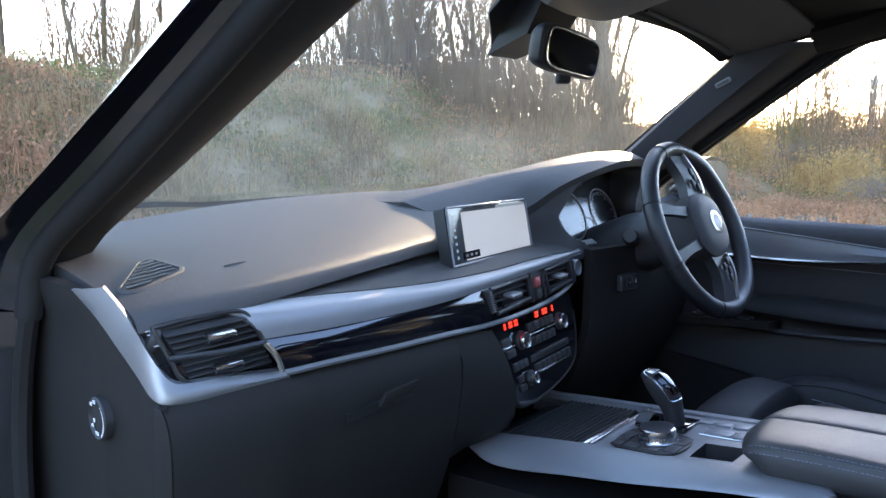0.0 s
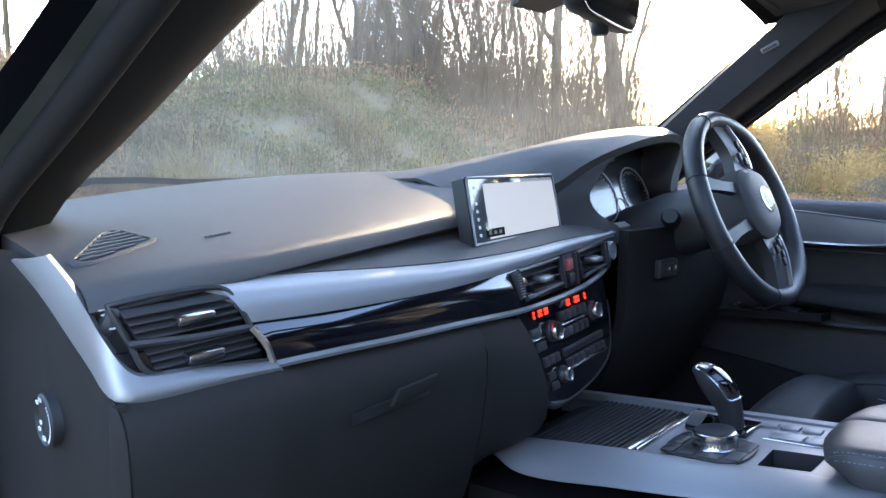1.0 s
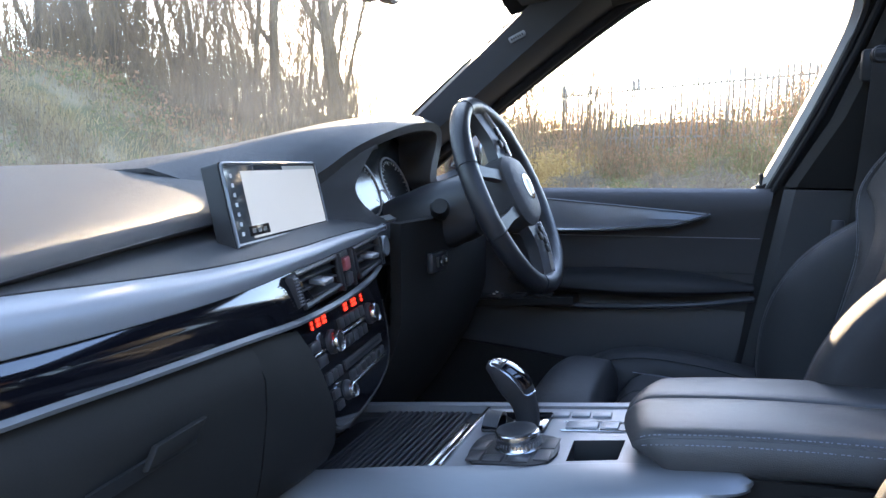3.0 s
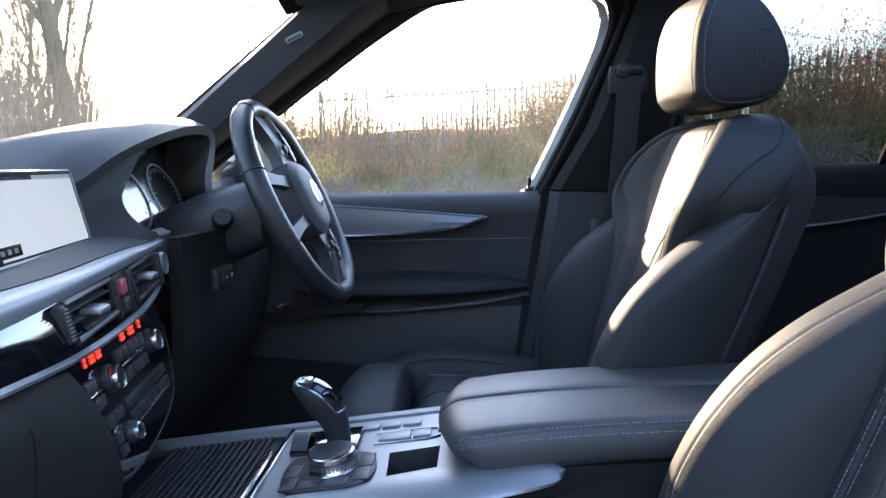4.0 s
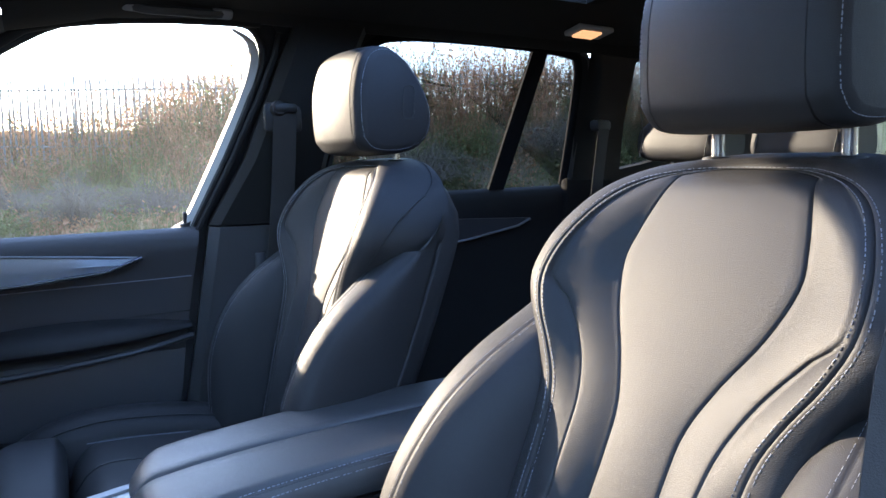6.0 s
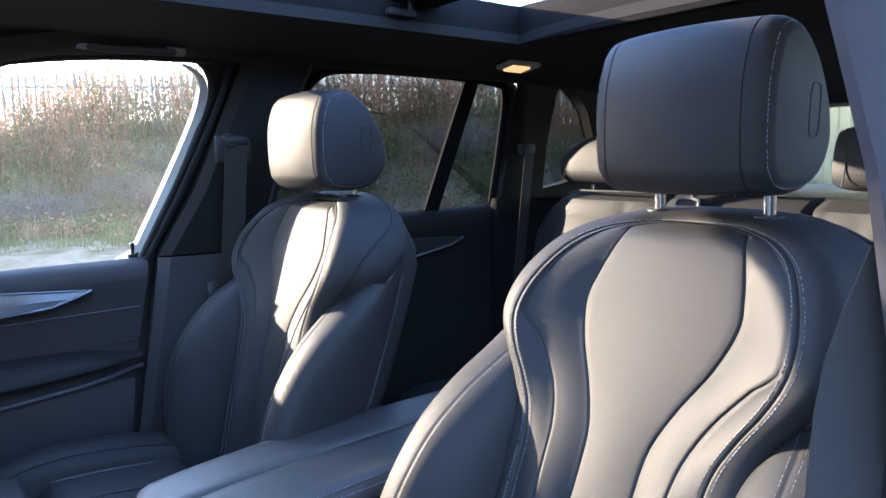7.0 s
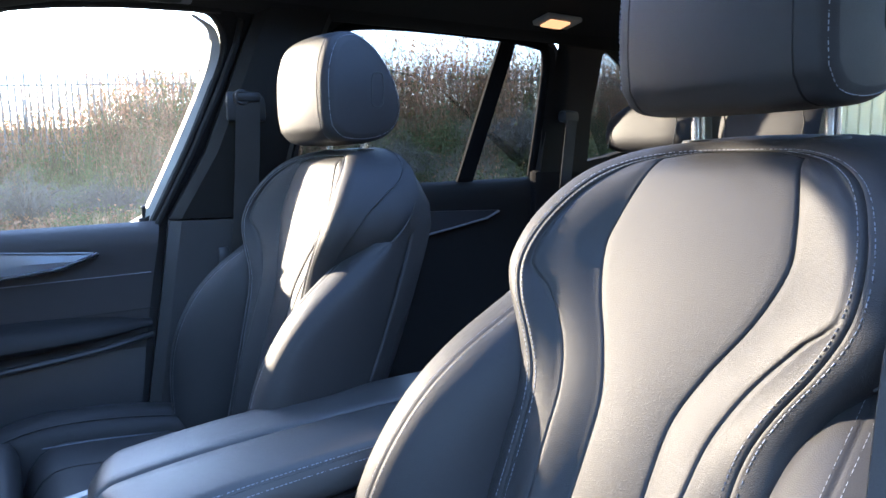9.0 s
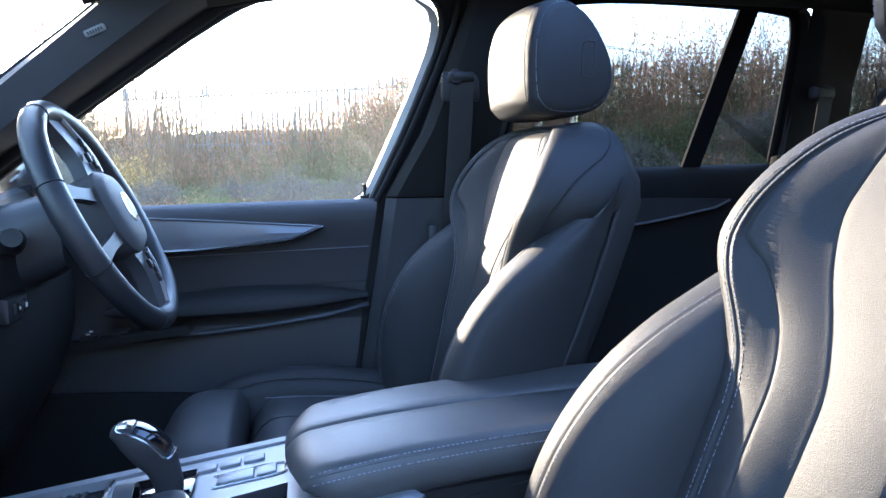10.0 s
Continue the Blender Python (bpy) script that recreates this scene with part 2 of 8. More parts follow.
def slab(bm, outline, way, bevel=0.0):
    """A flat outline (3D points in one plane) pushed along a vector, its rim bevelled."""
    vs = [bm.verts.new(p) for p in outline]
    f = bm.faces.new(vs)
    out = bmesh.ops.extrude_face_region(bm, geom=[f])
    moved = [v for v in out["geom"] if isinstance(v, bmesh.types.BMVert)]
    bmesh.ops.translate(bm, vec=way, verts=moved)
    if bevel:
        es = [ed for ed in bm.edges if all(v in set(moved) for v in ed.verts) or all(v in set(vs) for v in ed.verts)]
        bmesh.ops.bevel(bm, geom=es, offset=bevel, segments=2, affect="EDGES", profile=0.5)


def lerp(xs, table):
    """Smooth reading of a table of (x, value) pairs."""
    px, py = zip(*sorted(table))
    return np.interp(xs, px, py)


def smooth_line(points, n):
    """n points on a Catmull-Rom line through the given ones."""
    p = [Vector(q) for q in points]
    p = [p[0] * 2 - p[1]] + p + [p[-1] * 2 - p[-2]]
    out = []
    segs = len(p) - 3
    for i in range(n):
        s = i / (n - 1) * segs
        k = min(int(s), segs - 1)
        u = s - k
        a, b, c, d = p[k:k + 4]
        out.append(0.5 * ((2 * b) + (c - a) * u + (2 * a - 5 * b + 4 * c - d) * u * u + (3 * b - a - 3 * c + d) * u ** 3))
    return out


def ring_disc(bm, centre, axis, radii_heights, sides=32):
    """A turned form: (radius, height along the axis) pairs."""
    q = Vector(axis).to_track_quat("Z", "Y").to_matrix()
    c = Vector(centre)
    rings = [[c + q @ Vector((r * math.cos(2 * math.pi * k / sides), r * math.sin(2 * math.pi * k / sides), hh)) for k in range(sides)] for r, hh in radii_heights]
    loft(bm, rings)

# ---- the car's shell ----
def line3(pts, n):
    return smooth_line(pts, n)


W_LINE = [(0.645, 1.06, 1.12), (0.63, 1.01, 1.20), (0.60, 0.88, 1.30), (0.57, 0.75, 1.40), (0.542, 0.62, 1.50), (0.53, 0.57, 1.54)]
S_LINE = [(0.70, 0.955, 1.12), (0.69, 0.92, 1.20), (0.655, 0.775, 1.30), (0.622, 0.628, 1.40), (0.592, 0.48, 1.50), (0.582, 0.42, 1.53)]
S_RIGHT = [(x + 0.006, y - 0.014, z) for x, y, z in S_LINE]
O_LINE = [(0.775, 0.99, 1.12), (0.756, 0.95, 1.20), (0.718, 0.80, 1.30), (0.68, 0.65, 1.40), (0.645, 0.50, 1.50), (0.635, 0.44, 1.535)]
G_LINE = [(0.72, 1.13, 1.12), (0.70, 1.08, 1.20), (0.67, 0.94, 1.30), (0.635, 0.80, 1.40), (0.605, 0.66, 1.50), (0.59, 0.60, 1.55)]


W_LEFT = [(0.625, 1.05, 1.12), (0.612, 1.00, 1.20), (0.558, 0.858, 1.30), (0.504, 0.715, 1.40), (0.450, 0.572, 1.50), (0.43, 0.52, 1.54)]


def a_pillar(sx, name, label):
    root = thing(name, (sx * 0.66, 0.8, 1.12), label, "car pillar", kind="structure")
    n = 18
    w, s, o, g = (line3(p, n) for p in (W_LINE if sx > 0 else W_LEFT, S_RIGHT if sx > 0 else S_LINE, O_LINE, G_LINE))
    rings = []
    for a, b, c, d in zip(w, s, o, g):
        mid = (a + b) / 2 + Vector((-0.028, -0.012, -0.006))
        rings.append([Vector((sx * p.x, p.y, p.z)) for p in (a, a.lerp(mid, 0.6), mid, mid.lerp(b, 0.5) + Vector((-0.006, -0.006, 0)), b, (b + d) / 2, (a + d) / 2)])
    bm = bmesh.new()
    loft(bm, rings)
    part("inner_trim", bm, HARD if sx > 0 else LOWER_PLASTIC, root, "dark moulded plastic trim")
    bm = bmesh.new()
    rings = []
    for a, b, c, d in zip(w, s, o, g):
        b2 = b + Vector((0.006, 0, 0))
        rings.append([Vector((sx * p.x, p.y, p.z)) for p in (b2, b2.lerp(c, 0.35) + Vector((0, 0.018, 0.006)), b2.lerp(c, 0.7) + Vector((0.0, 0.012, 0.005)), c, (c + d) / 2 + Vector((0.014 if sx > 0 else -0.006, 0.01, 0.006)), d, (b2 + d) / 2)])
    loft(bm, rings)
    part("outer_panel", bm, PAINT, root, "glossy blue-black painted panel")
    bm = bmesh.new()
    seal = [Vector((sx * (p.x + 0.004), p.y - 0.006, p.z - 0.002)) for p in line3((S_RIGHT if sx > 0 else S_LINE) + [(0.574, 0.25, 1.552), (0.566, 0.05, 1.56)], 40)]
    tube(bm, seal, 0.011 if sx > 0 else 0.016, 10)
    part("door_seal", bm, RUBBER, root)
    return root


pillar_r = a_pillar(1, "pillar_right", "dark windscreen pillar with plastic inner trim and rubber seal")
pillar_l = a_pillar(-1, "pillar_left", "blue-black painted windscreen pillar with rubber door seal")
tag_c, tag_n = Vector((0.5512, 0.627, 1.4622)), Vector((-0.967, 0.0135, -0.255)).normalized()
tag_a = Vector((-0.0042, -0.0331, 0.0143)).normalized()
tag_b = tag_n.cross(tag_a).normalized()
bm = bmesh.new()
slab(bm, [tag_c + tag_a * u * 0.018 + tag_b * v * 0.0058 for u, v in ((-1, -0.6), (-0.9, -1), (0.9, -1), (1, -0.6), (1, 0.6), (0.9, 1), (-0.9, 1), (-1, 0.6))], tuple(tag_n * 0.0022), 0.0006)
part("airbag_tag", bm, CONSOLE_SILVER, pillar_r, "small grey embossed tag")
bm = bmesh.new()
for k in range(6):
    c = tag_c + tag_n * 0.0023 + tag_a * (-0.0115 + 0.0046 * k)
    slab(bm, [c + tag_a * u * 0.0014 + tag_b * v * 0.0024 for u, v in ((-1, -1), (1, -1), (1, 1), (-1, 1))], tuple(tag_n * 0.0004))
part("embossed_lettering", bm, HARD, pillar_r)

# hinge pillar below the left windscreen pillar, where the open door leaves it bare
hinge = thing("hinge_pillar_left", (-0.75, 1.0, 0.4), "blue-black painted hinge pillar with rubber seal beside the dashboard", "car pillar", kind="structure")
s_low = line3([(-0.70, 0.955, 1.12), (-0.705, 0.985, 1.03), (-0.71, 1.00, 0.90), (-0.712, 0.99, 0.70), (-0.715, 0.92, 0.48), (-0.72, 0.80, 0.40)], 20)
o_low = line3([(-0.775, 0.99, 1.12), (-0.80, 1.02, 1.03), (-0.815, 1.05, 0.90), (-0.82, 1.05, 0.70), (-0.82, 0.98, 0.48), (-0.82, 0.84, 0.40)], 20)
bm = bmesh.new()
loft(bm, [[s + Vector((0, 0.004, 0)), s.lerp(o, 0.4) + Vector((0, 0.02, 0.0)), o, o + Vector((0.0, 0.25, 0)), s + Vector((0.02, 0.25, 0))] for s, o in zip(s_low, o_low)])
part("painted_panel", bm, PAINT, hinge)
bm = bmesh.new()
tube(bm, [p + Vector((-0.004, -0.006, 0)) for p in s_low], 0.012, 8)
part("door_seal", bm, RUBBER, hinge)

# windscreen
def windscreen_point(u, v):
    """u across from -1 to 1, v up from 0 to 1."""
    g = line3([(p[0], p[1], p[2]) for p in G_LINE], 21)
    k = v * 20
    i = min(int(k), 19)
    p = g[i].lerp(g[i + 1], k - i)
    bow = 1 - u * u
    return Vector((p.x * u, p.y + 0.13 * bow * (1 - 0.35 * v), p.z + (0.02 + 0.025 * v) * bow))


bm = bmesh.new()
sheet(bm, [[windscreen_point(-1 + 2 * i / 24, j / 14) for j in range(15)] for i in range(25)], 0.005)
windscreen = part("window_1", bm, CLEAR)
windscreen.visible_shadow = False
tagged(windscreen, "clear curved windscreen with faint reflections", "windscreen", kind="structure")
bm = bmesh.new()
sheet(bm, [[windscreen_point(-1 + 2 * i / 24, 0.93 + 0.07 * j / 3) + Vector((0, -0.012, -0.012)) for j in range(4)] for i in range(25)], 0.004)
part("black_border", bm, BLACK, windscreen)
bm = bmesh.new()
sheet(bm, [[windscreen_point(-0.16 + 0.32 * i / 10, 0.70 + 0.24 * (j / 5) + 0.10 * (abs(i - 5) / 5) * (1 - j / 5)) + Vector((0, -0.012, -0.010)) for j in range(6)] for i in range(11)], 0.004)
part("sensor_patch", bm, BLACK, windscreen)


# roof lining with the opening of the sunroof
def roof_z(x, y):
    return 1.612 - 0.05 * abs(x / 0.56) ** 2.6 - (0.052 * max(0, (y - 0.28) / 0.36) ** 1.6) - 0.05 * max(0, (-0.9 - y) / 0.6) ** 2


bm = bmesh.new()
for x0, x1, y0, y1 in ((-0.57, 0.57, 0.36, 0.645), (-0.57, 0.57, -1.75, -0.53), (-0.57, -0.42, -0.53, 0.36), (0.325, 0.57, -0.53, 0.36)):
    nx, ny = 18, 14
    sheet(bm, [[(x0 + (x1 - x0) * i / nx, y0 + (y1 - y0) * j / ny, roof_z(x0 + (x1 - x0) * i / nx, y0 + (y1 - y0) * j / ny)) for i in range(nx + 1)] for j in range(ny + 1)], 0.02)
ceiling = part("ceiling", bm, LINING)
tagged(ceiling, "dark cloth headliner with a sunroof opening", "headliner", kind="structure")
sunroof = thing("sunroof", (0, 0, 1.66), "panoramic glass sunroof with dark frame and drawn-back blind", "sunroof", kind="structure")
for place, size, soft in (((-0.03, 0.36, 1.642), (0.80, 0.028, 0.075), 0.008), ((-0.03, -0.265, 1.664), (0.76, 0.12, 0.026), 0.008), ((-0.03, -0.548, 1.640), (0.80, 0.034, 0.080), 0.008), ((-0.42, -0.10, 1.642), (0.028, 0.90, 0.075), 0.008), ((0.345, -0.10, 1.642), (0.036, 0.90, 0.075), 0.008)):
    bm = bmesh.new()
    box(bm, place, size, soft)
    part("frame_bar", bm, CARPET, sunroof)
bm = bmesh.new()
sheet(bm, [[(-0.46 + 0.86 * i / 8, -0.58 + 1.0 * j / 8, 1.685 - 0.02 * abs(i / 4 - 1) ** 2) for j in range(9)] for i in range(9)], 0.005)
pane = part("pane", bm, SUNGLASS, sunroof)
pane.visible_shadow = False
bm = bmesh.new()
for k in range(4):
    tube(bm, [(-0.40 + 0.70 * i / 8, 0.335 - k * 0.028, 1.638 - 0.004 * (i % 2)) for i in range(9)], 0.012, 6)
part("folded_blind", bm, LINING, sunroof)
bm = bmesh.new()
box(bm, (0.315, -0.225, 1.628), (0.016, 0.06, 0.012), 0.003)
box(bm, (0.312, -0.245, 1.640), (0.010, 0.012, 0.03), 0.003, (0, 0, 20))
part("slide_bracket", bm, BLACK, sunroof)
bm = bmesh.new()
sheet(bm, [[(-0.62 + 1.24 * i / 16, -0.6 - 1.25 * j / 8, 1.70 - 0.075 * abs(i / 8 - 1) ** 2.5 - 0.06 * (j / 8) ** 2) for j in range(9)] for i in range(17)], 0.004)
sheet(bm, [[(-0.62 + 1.24 * i / 16, 0.62 - 0.19 * j / 3, 1.615 + 0.05 * j / 3 - 0.05 * abs(i / 8 - 1) ** 2.5) for j in range(4)] for i in range(17)], 0.004)
roof_skin = part("roof", bm, PAINT)
tagged(roof_skin, "blue-black painted steel roof skin", "car roof", kind="structure")


def roof_rail(sx, name):
    bm = bmesh.new()
    rings = []
    ys = [0.45, 0.30, 0.15, 0.0, -0.2, -0.4, -0.6, -0.8, -1.0, -1.2, -1.45, -1.75]
    for y in ys:
        drop = 0.0 if y < 0.2 else 0.045 * ((y - 0.2) / 0.25) ** 1.5
        drop += 0.05 * max(0, (-0.75 - y) / 0.9) ** 1.5
        inx = 0.015 * max(0, (-0.6 - y))
        prof = [(0.505, 1.585), (0.535, 1.565), (0.562, 1.553), (0.580, 1.555), (0.622, 1.575), (0.64, 1.60), (0.62, 1.635), (0.54, 1.65)]
        rings.append([(sx * (px - inx), y, pz - drop) for px, pz in prof])
    loft(bm, rings)
    ob = part(name, bm, LINING)
    return tagged(ob, "dark cloth covered roof rail above the side windows", "roof rail", kind="structure")


rail_r, rail_l = roof_rail(1, "roof_rail_right"), roof_rail(-1, "roof_rail_left")


def b_pillar(sx, name):
    """Centre pillar with trim; the trim stands inboard of the doors."""
    root = thing(name, (sx * 0.64, 0.03, 0.4), "dark centre pillar with plastic trim and belt guide", "car pillar", kind="structure")
    bm = bmesh.new()
    rings = []
    for z, x, y0, y1 in ((0.35, 0.66, 0.20, -0.10), (0.79, 0.665, 0.165, -0.06), (1.00, 0.662, 0.13, -0.07), (1.175, 0.648, 0.105, -0.075), (1.30, 0.618, 0.062, -0.10), (1.42, 0.585, 0.02, -0.125), (1.50, 0.562, -0.005, -0.145), (1.57, 0.54, -0.03, -0.17)):
        y0 = y0 + (0.024 if z < 1.25 else 0) if sx > 0 else min(y0, 0.035)
        rings.append([(sx * (x + 0.02), y0 + 0.006, z), (sx * x, y0 - 0.012, z), (sx * (x - 0.006), (y0 + y1) / 2, z), (sx * x, y1 + 0.012, z), (sx * (x + 0.02), y1 - 0.004, z), (sx * (x + 0.075), y1, z), (sx * (x + 0.075), y0, z)])
    loft(bm, rings[3:])
    part("pillar_trim", bm, LOWER_PLASTIC, root)
    bm = bmesh.new()
    loft(bm, rings[:3] + [[Vector(q) + Vector((0, 0, -0.004)) for q in rings[3]]])
    part("lower_trim", bm, SOFT, root, "dark grey soft lower trim")
    bm = bmesh.new()
    loft(bm, [[(sx * x0, y0, z), (sx * x0, y1, z), (sx * (x0 + 0.06), y1, z), (sx * (x0 + 0.06), y0, z)] for z, x0, y0, y1 in ((0.36, 0.72, 0.28, -0.16), (0.80, 0.72, 0.26, -0.14), (1.16, 0.715, 0.20, -0.13), (1.19, 0.712, 0.145, -0.12), (1.42, 0.655, 0.045, -0.15), (1.56, 0.61, 0.03, -0.18), (1.61, 0.59, 0.03, -0.18)) for y0 in (y0 if sx > 0 else min(y0, 0.02),)])
    part("pillar_post", bm, BLACK, root)
    bm = bmesh.new()
    sh = 0 if sx > 0 else -0.09
    tube(bm, [(sx * 0.702, 0.152 + sh, 1.16), (sx * 0.668, 0.085 + sh * 0.6, 1.30), (sx * 0.632, 0.036 + sh * 0.3, 1.42), (sx * 0.606, 0.008, 1.50), (sx * 0.592, 0.0, 1.545)], 0.007, 8)
    part("door_seal", bm, RUBBER, root)
    # belt guide and webbing
    bm = bmesh.new()
    guide = 0.0 if sx > 0 else -0.06
    box(bm, (sx * 0.592, guide, 1.385), (0.016, 0.075, 0.055), 0.008, (0, 0, 0))
    ring_disc(bm, (sx * 0.588, guide + 0.012, 1.400), (-sx, 0, 0.1), [(0.015, 0), (0.015, 0.012), (0.013, 0.018), (0.006, 0.019)], 20)
    box(bm, (sx * 0.578, guide, 1.402), (0.026, 0.048, 0.018), 0.007)
    part("belt_guide", bm, BLACK, root)
    bm = bmesh.new()
    belt = [(sx * 0.574, 0.0, 1.395), (sx * 0.590, 0.003, 1.27), (sx * 0.614, 0.012, 1.10), (sx * 0.630, 0.03, 0.90), (sx * 0.640, 0.045, 0.66)]
    across = Vector((0, 0.023, 0))
    if sx < 0:
        belt = [(-0.618, -0.012, 1.36), (-0.604, 0.004, 1.30), (-0.588, 0.022, 1.22), (-0.588, 0.036, 1.12), (-0.592, 0.05, 0.95), (-0.61, 0.06, 0.66)]
        across = Vector((0.017, 0.015, 0))
    sheet(bm, [[Vector(p) - across, Vector(p) + across] for p in smooth_line(belt, 14)], 0.002)
    part("belt_webbing", bm, BELT, root)
    bm = bmesh.new()
    box(bm, (sx * 0.608, 0.050 if sx > 0 else -0.015, 1.095), (0.008, 0.022, 0.050), 0.004, (0, 8, 0))
    part("belt_tongue", bm, HARD, root)
    return root


def open_door_pillar(root):
    """The bare painted pillar in the open front doorway."""
    bm = bmesh.new()
    rings = []
    for z, x, y in ((0.40, -0.66, 0.06), (0.80, -0.645, 0.055), (1.14, -0.621, 0.05), (1.245, -0.609, 0.05), (1.356, -0.589, 0.05), (1.47, -0.556, 0.05), (1.56, -0.53, 0.05)):
        out = x - 0.17 + 0.05 * max(0, z - 1.15) / 0.4
        rings.append([(x, y - 0.012, z), (x - 0.012, y, z), (x - 0.06, y + 0.004, z), (x - 0.075, y - 0.012, z), (out, y - 0.03, z), (out, y - 0.16, z), (x, y - 0.16, z)])
    loft(bm, rings)
    part("painted_post", bm, DUSTY_SKYLIT, root, "dusty painted pillar face, blue-grey from sky light put in its colour")


b_pillar_r, b_pillar_l = b_pillar(1, "pillar_centre_right"), b_pillar(-1, "pillar_centre_left")
open_door_pillar(b_pillar_l)

# right front door
door = thing("door_1", (0.72, 0.5, 0.35), "closed black driver's door with satin trim strip and padded armrest", "car door", kind="structure")


def door_x(z, y):
    """Inner face of the door card."""
    return 0.705 - 0.03 * max(0, (z - 1.0)) / 0.16 * 0.6 + 0.012 * math.sin((z - 0.4) * 5)


bm = bmesh.new()
zs = [0.36, 0.45, 0.55, 0.65, 0.75, 0.85, 0.92, 0.95, 1.0, 1.06, 1.10, 1.125, 1.145, 1.16, 1.168]
rows = []
for z in zs:
    back = 0.205 - 0.055 * (z - 0.79) / 0.38 if z > 0.79 else 0.215
    row = []
    for i in range(25):
        y = back + (1.02 - back) * i / 24
        x = door_x(z, y)
        if z >= 1.12:
            x += {1.125: -0.004, 1.145: 0.0, 1.16: 0.012, 1.168: 0.03}.get(z, 0)
        if z < 0.9:
            x -= 0.018
        row.append((x, y, z + (0.012 * (0.3 - y) if z > 1.05 else 0)))
    rows.append(row)
sheet(bm, rows[6:], -0.04)
part("door_card", bm, DOOR_TRIM, door, "black soft-touch door card with stitched belt line")
bm = bmesh.new()
sheet(bm, rows[:7], -0.04)
part("lower_card", bm, HARD, door)
bm = bmesh.new()
top = smooth_line([(0.662, 0.95, 1.150), (0.662, 0.70, 1.147), (0.664, 0.50, 1.135), (0.672, 0.27, 1.117)], 22)
low = smooth_line([(0.668, 0.95, 1.085), (0.668, 0.70, 1.082), (0.668, 0.50, 1.083), (0.669, 0.33, 1.098)], 22)
sheet(bm, [[a, a.lerp(b, 0.5) + Vector((-0.006, 0, 0)), b] for a, b in zip(top, low)], -0.012)
part("trim_strip", bm, SILVER, door, "brushed aluminium trim spear")
bm = bmesh.new()
tube(bm, [b + Vector((-0.003, 0, -0.003)) for b in low] + [Vector((0.668, 0.29, 1.108)), Vector((0.670, 0.262, 1.118))], 0.004, 6)
part("trim_edge", bm, CHROME, door)
bm = bmesh.new()
tube(bm, [a + Vector((-0.002, 0, 0.002)) for a in top], 0.0022, 6)
part("trim_edge", bm, CONSOLE_SILVER, door)
bm = bmesh.new()
rings = []
for k in range(21):
    u = k / 20
    y = 0.68 - 0.505 * u
    bulge = math.sin(math.pi * min(0.97, max(0.01, u))) ** 0.55
    rings.append([(0.70 - px * bulge, y, 0.958 + pz * bulge + 0.012 * u) for px, pz in ((0, 0.036), (0.014, 0.034), (0.034, 0.029), (0.050, 0.020), (0.058, 0.007), (0.058, -0.005), (0.050, -0.014), (0.030, -0.020), (0, -0.022))])
loft(bm, rings)
part("armrest", bm, LEATHER, door, "padded black leather armrest")
bm = bmesh.new()
tube(bm, smooth_line([(0.690, 0.70, 0.906), (0.664, 0.62, 0.912), (0.656, 0.45, 0.922), (0.660, 0.28, 0.938), (0.686, 0.175, 0.952)], 24), 0.006, 8)
part("pull_lip", bm, HARD, door)
bm = bmesh.new()
sheet(bm, [[(0.69 - 0.035 * j, 0.84 - 0.32 * i / 12, 0.902 + 0.034 * i / 12 + 0.004 * j) for j in range(3)] for i in range(13)], 0.015)
part("switch_ledge", bm, LOWER_PLASTIC, door)
for k, (yy, n) in enumerate(((0.70, 2), (0.645, 2), (0.585, 2))):
    for i in range(n):
        bm = bmesh.new()
        box(bm, (0.675 - 0.022 * i, yy, 0.924 + 0.0055 * k), (0.016, 0.03, 0.008), 0.003)
        part("window_switch", bm, BLACK, door)
bm = bmesh.new()
for yy in (0.70, 0.645, 0.585):
    for i in range(2):
        box(bm, (0.675 - 0.022 * i, yy, 0.931), (0.004, 0.006, 0.002), 0)
part("switch_marks", bm, WHITE_PRINT, door)
bm = bmesh.new()
sheet(bm, [[(0.655 + 0.02 * math.sin(3 * j / 6), 0.95 - 0.70 * i / 14, 0.40 + 0.42 * j / 6 - 0.06 * (i / 14) ** 2) for j in range(7)] for i in range(15)], 0.012)
part("door_pocket", bm, LOWER_PLASTIC, door)
bm = bmesh.new()
ring_disc(bm, (0.676, 0.90, 0.86), (-1, 0, 0), [(0.082, -0.02), (0.082, 0.004), (0.074, 0.006), (0.070, 0.002), (0.0001, 0.0035)], 28)
part("speaker_grille", bm, BLACK, door)
bm = bmesh.new()
ring_disc(bm, (0.722, 0.172, 1.172), (0, 0, 1), [(0.011, -0.004), (0.011, 0.003), (0.009, 0.004), (0.0042, 0.004), (0.0042, 0.022), (0.0052, 0.024), (0.003, 0.027)], 14)
part("lock_pin", bm, BLACK, door)
for z, yy in ((1.072, None), (0.999, None)):
    bm = bmesh.new()
    tube(bm, [(door_x(z, 0) - 0.001, 0.17 + 0.5 * i / 10, z - 0.01 * i / 10) for i in range(11)], 0.0009, 5)
    part("stitch_line", bm, STITCH if z > 1.05 else BLACK, door)
# window frame of the door
frame_line = [(0.715, 0.158, 1.168), (0.683, 0.098, 1.30), (0.648, 0.05, 1.42), (0.622, 0.028, 1.50), (0.600, 0.05, 1.548), (0.597, 0.10, 1.558), (0.595, 0.22, 1.556), (0.597, 0.36, 1.535), (0.614, 0.46, 1.485), (0.648, 0.60, 1.395), (0.682, 0.745, 1.295), (0.705, 0.84, 1.225), (0.712, 0.92, 1.165)]
bm = bmesh.new()
fl = smooth_line(frame_line, 60)
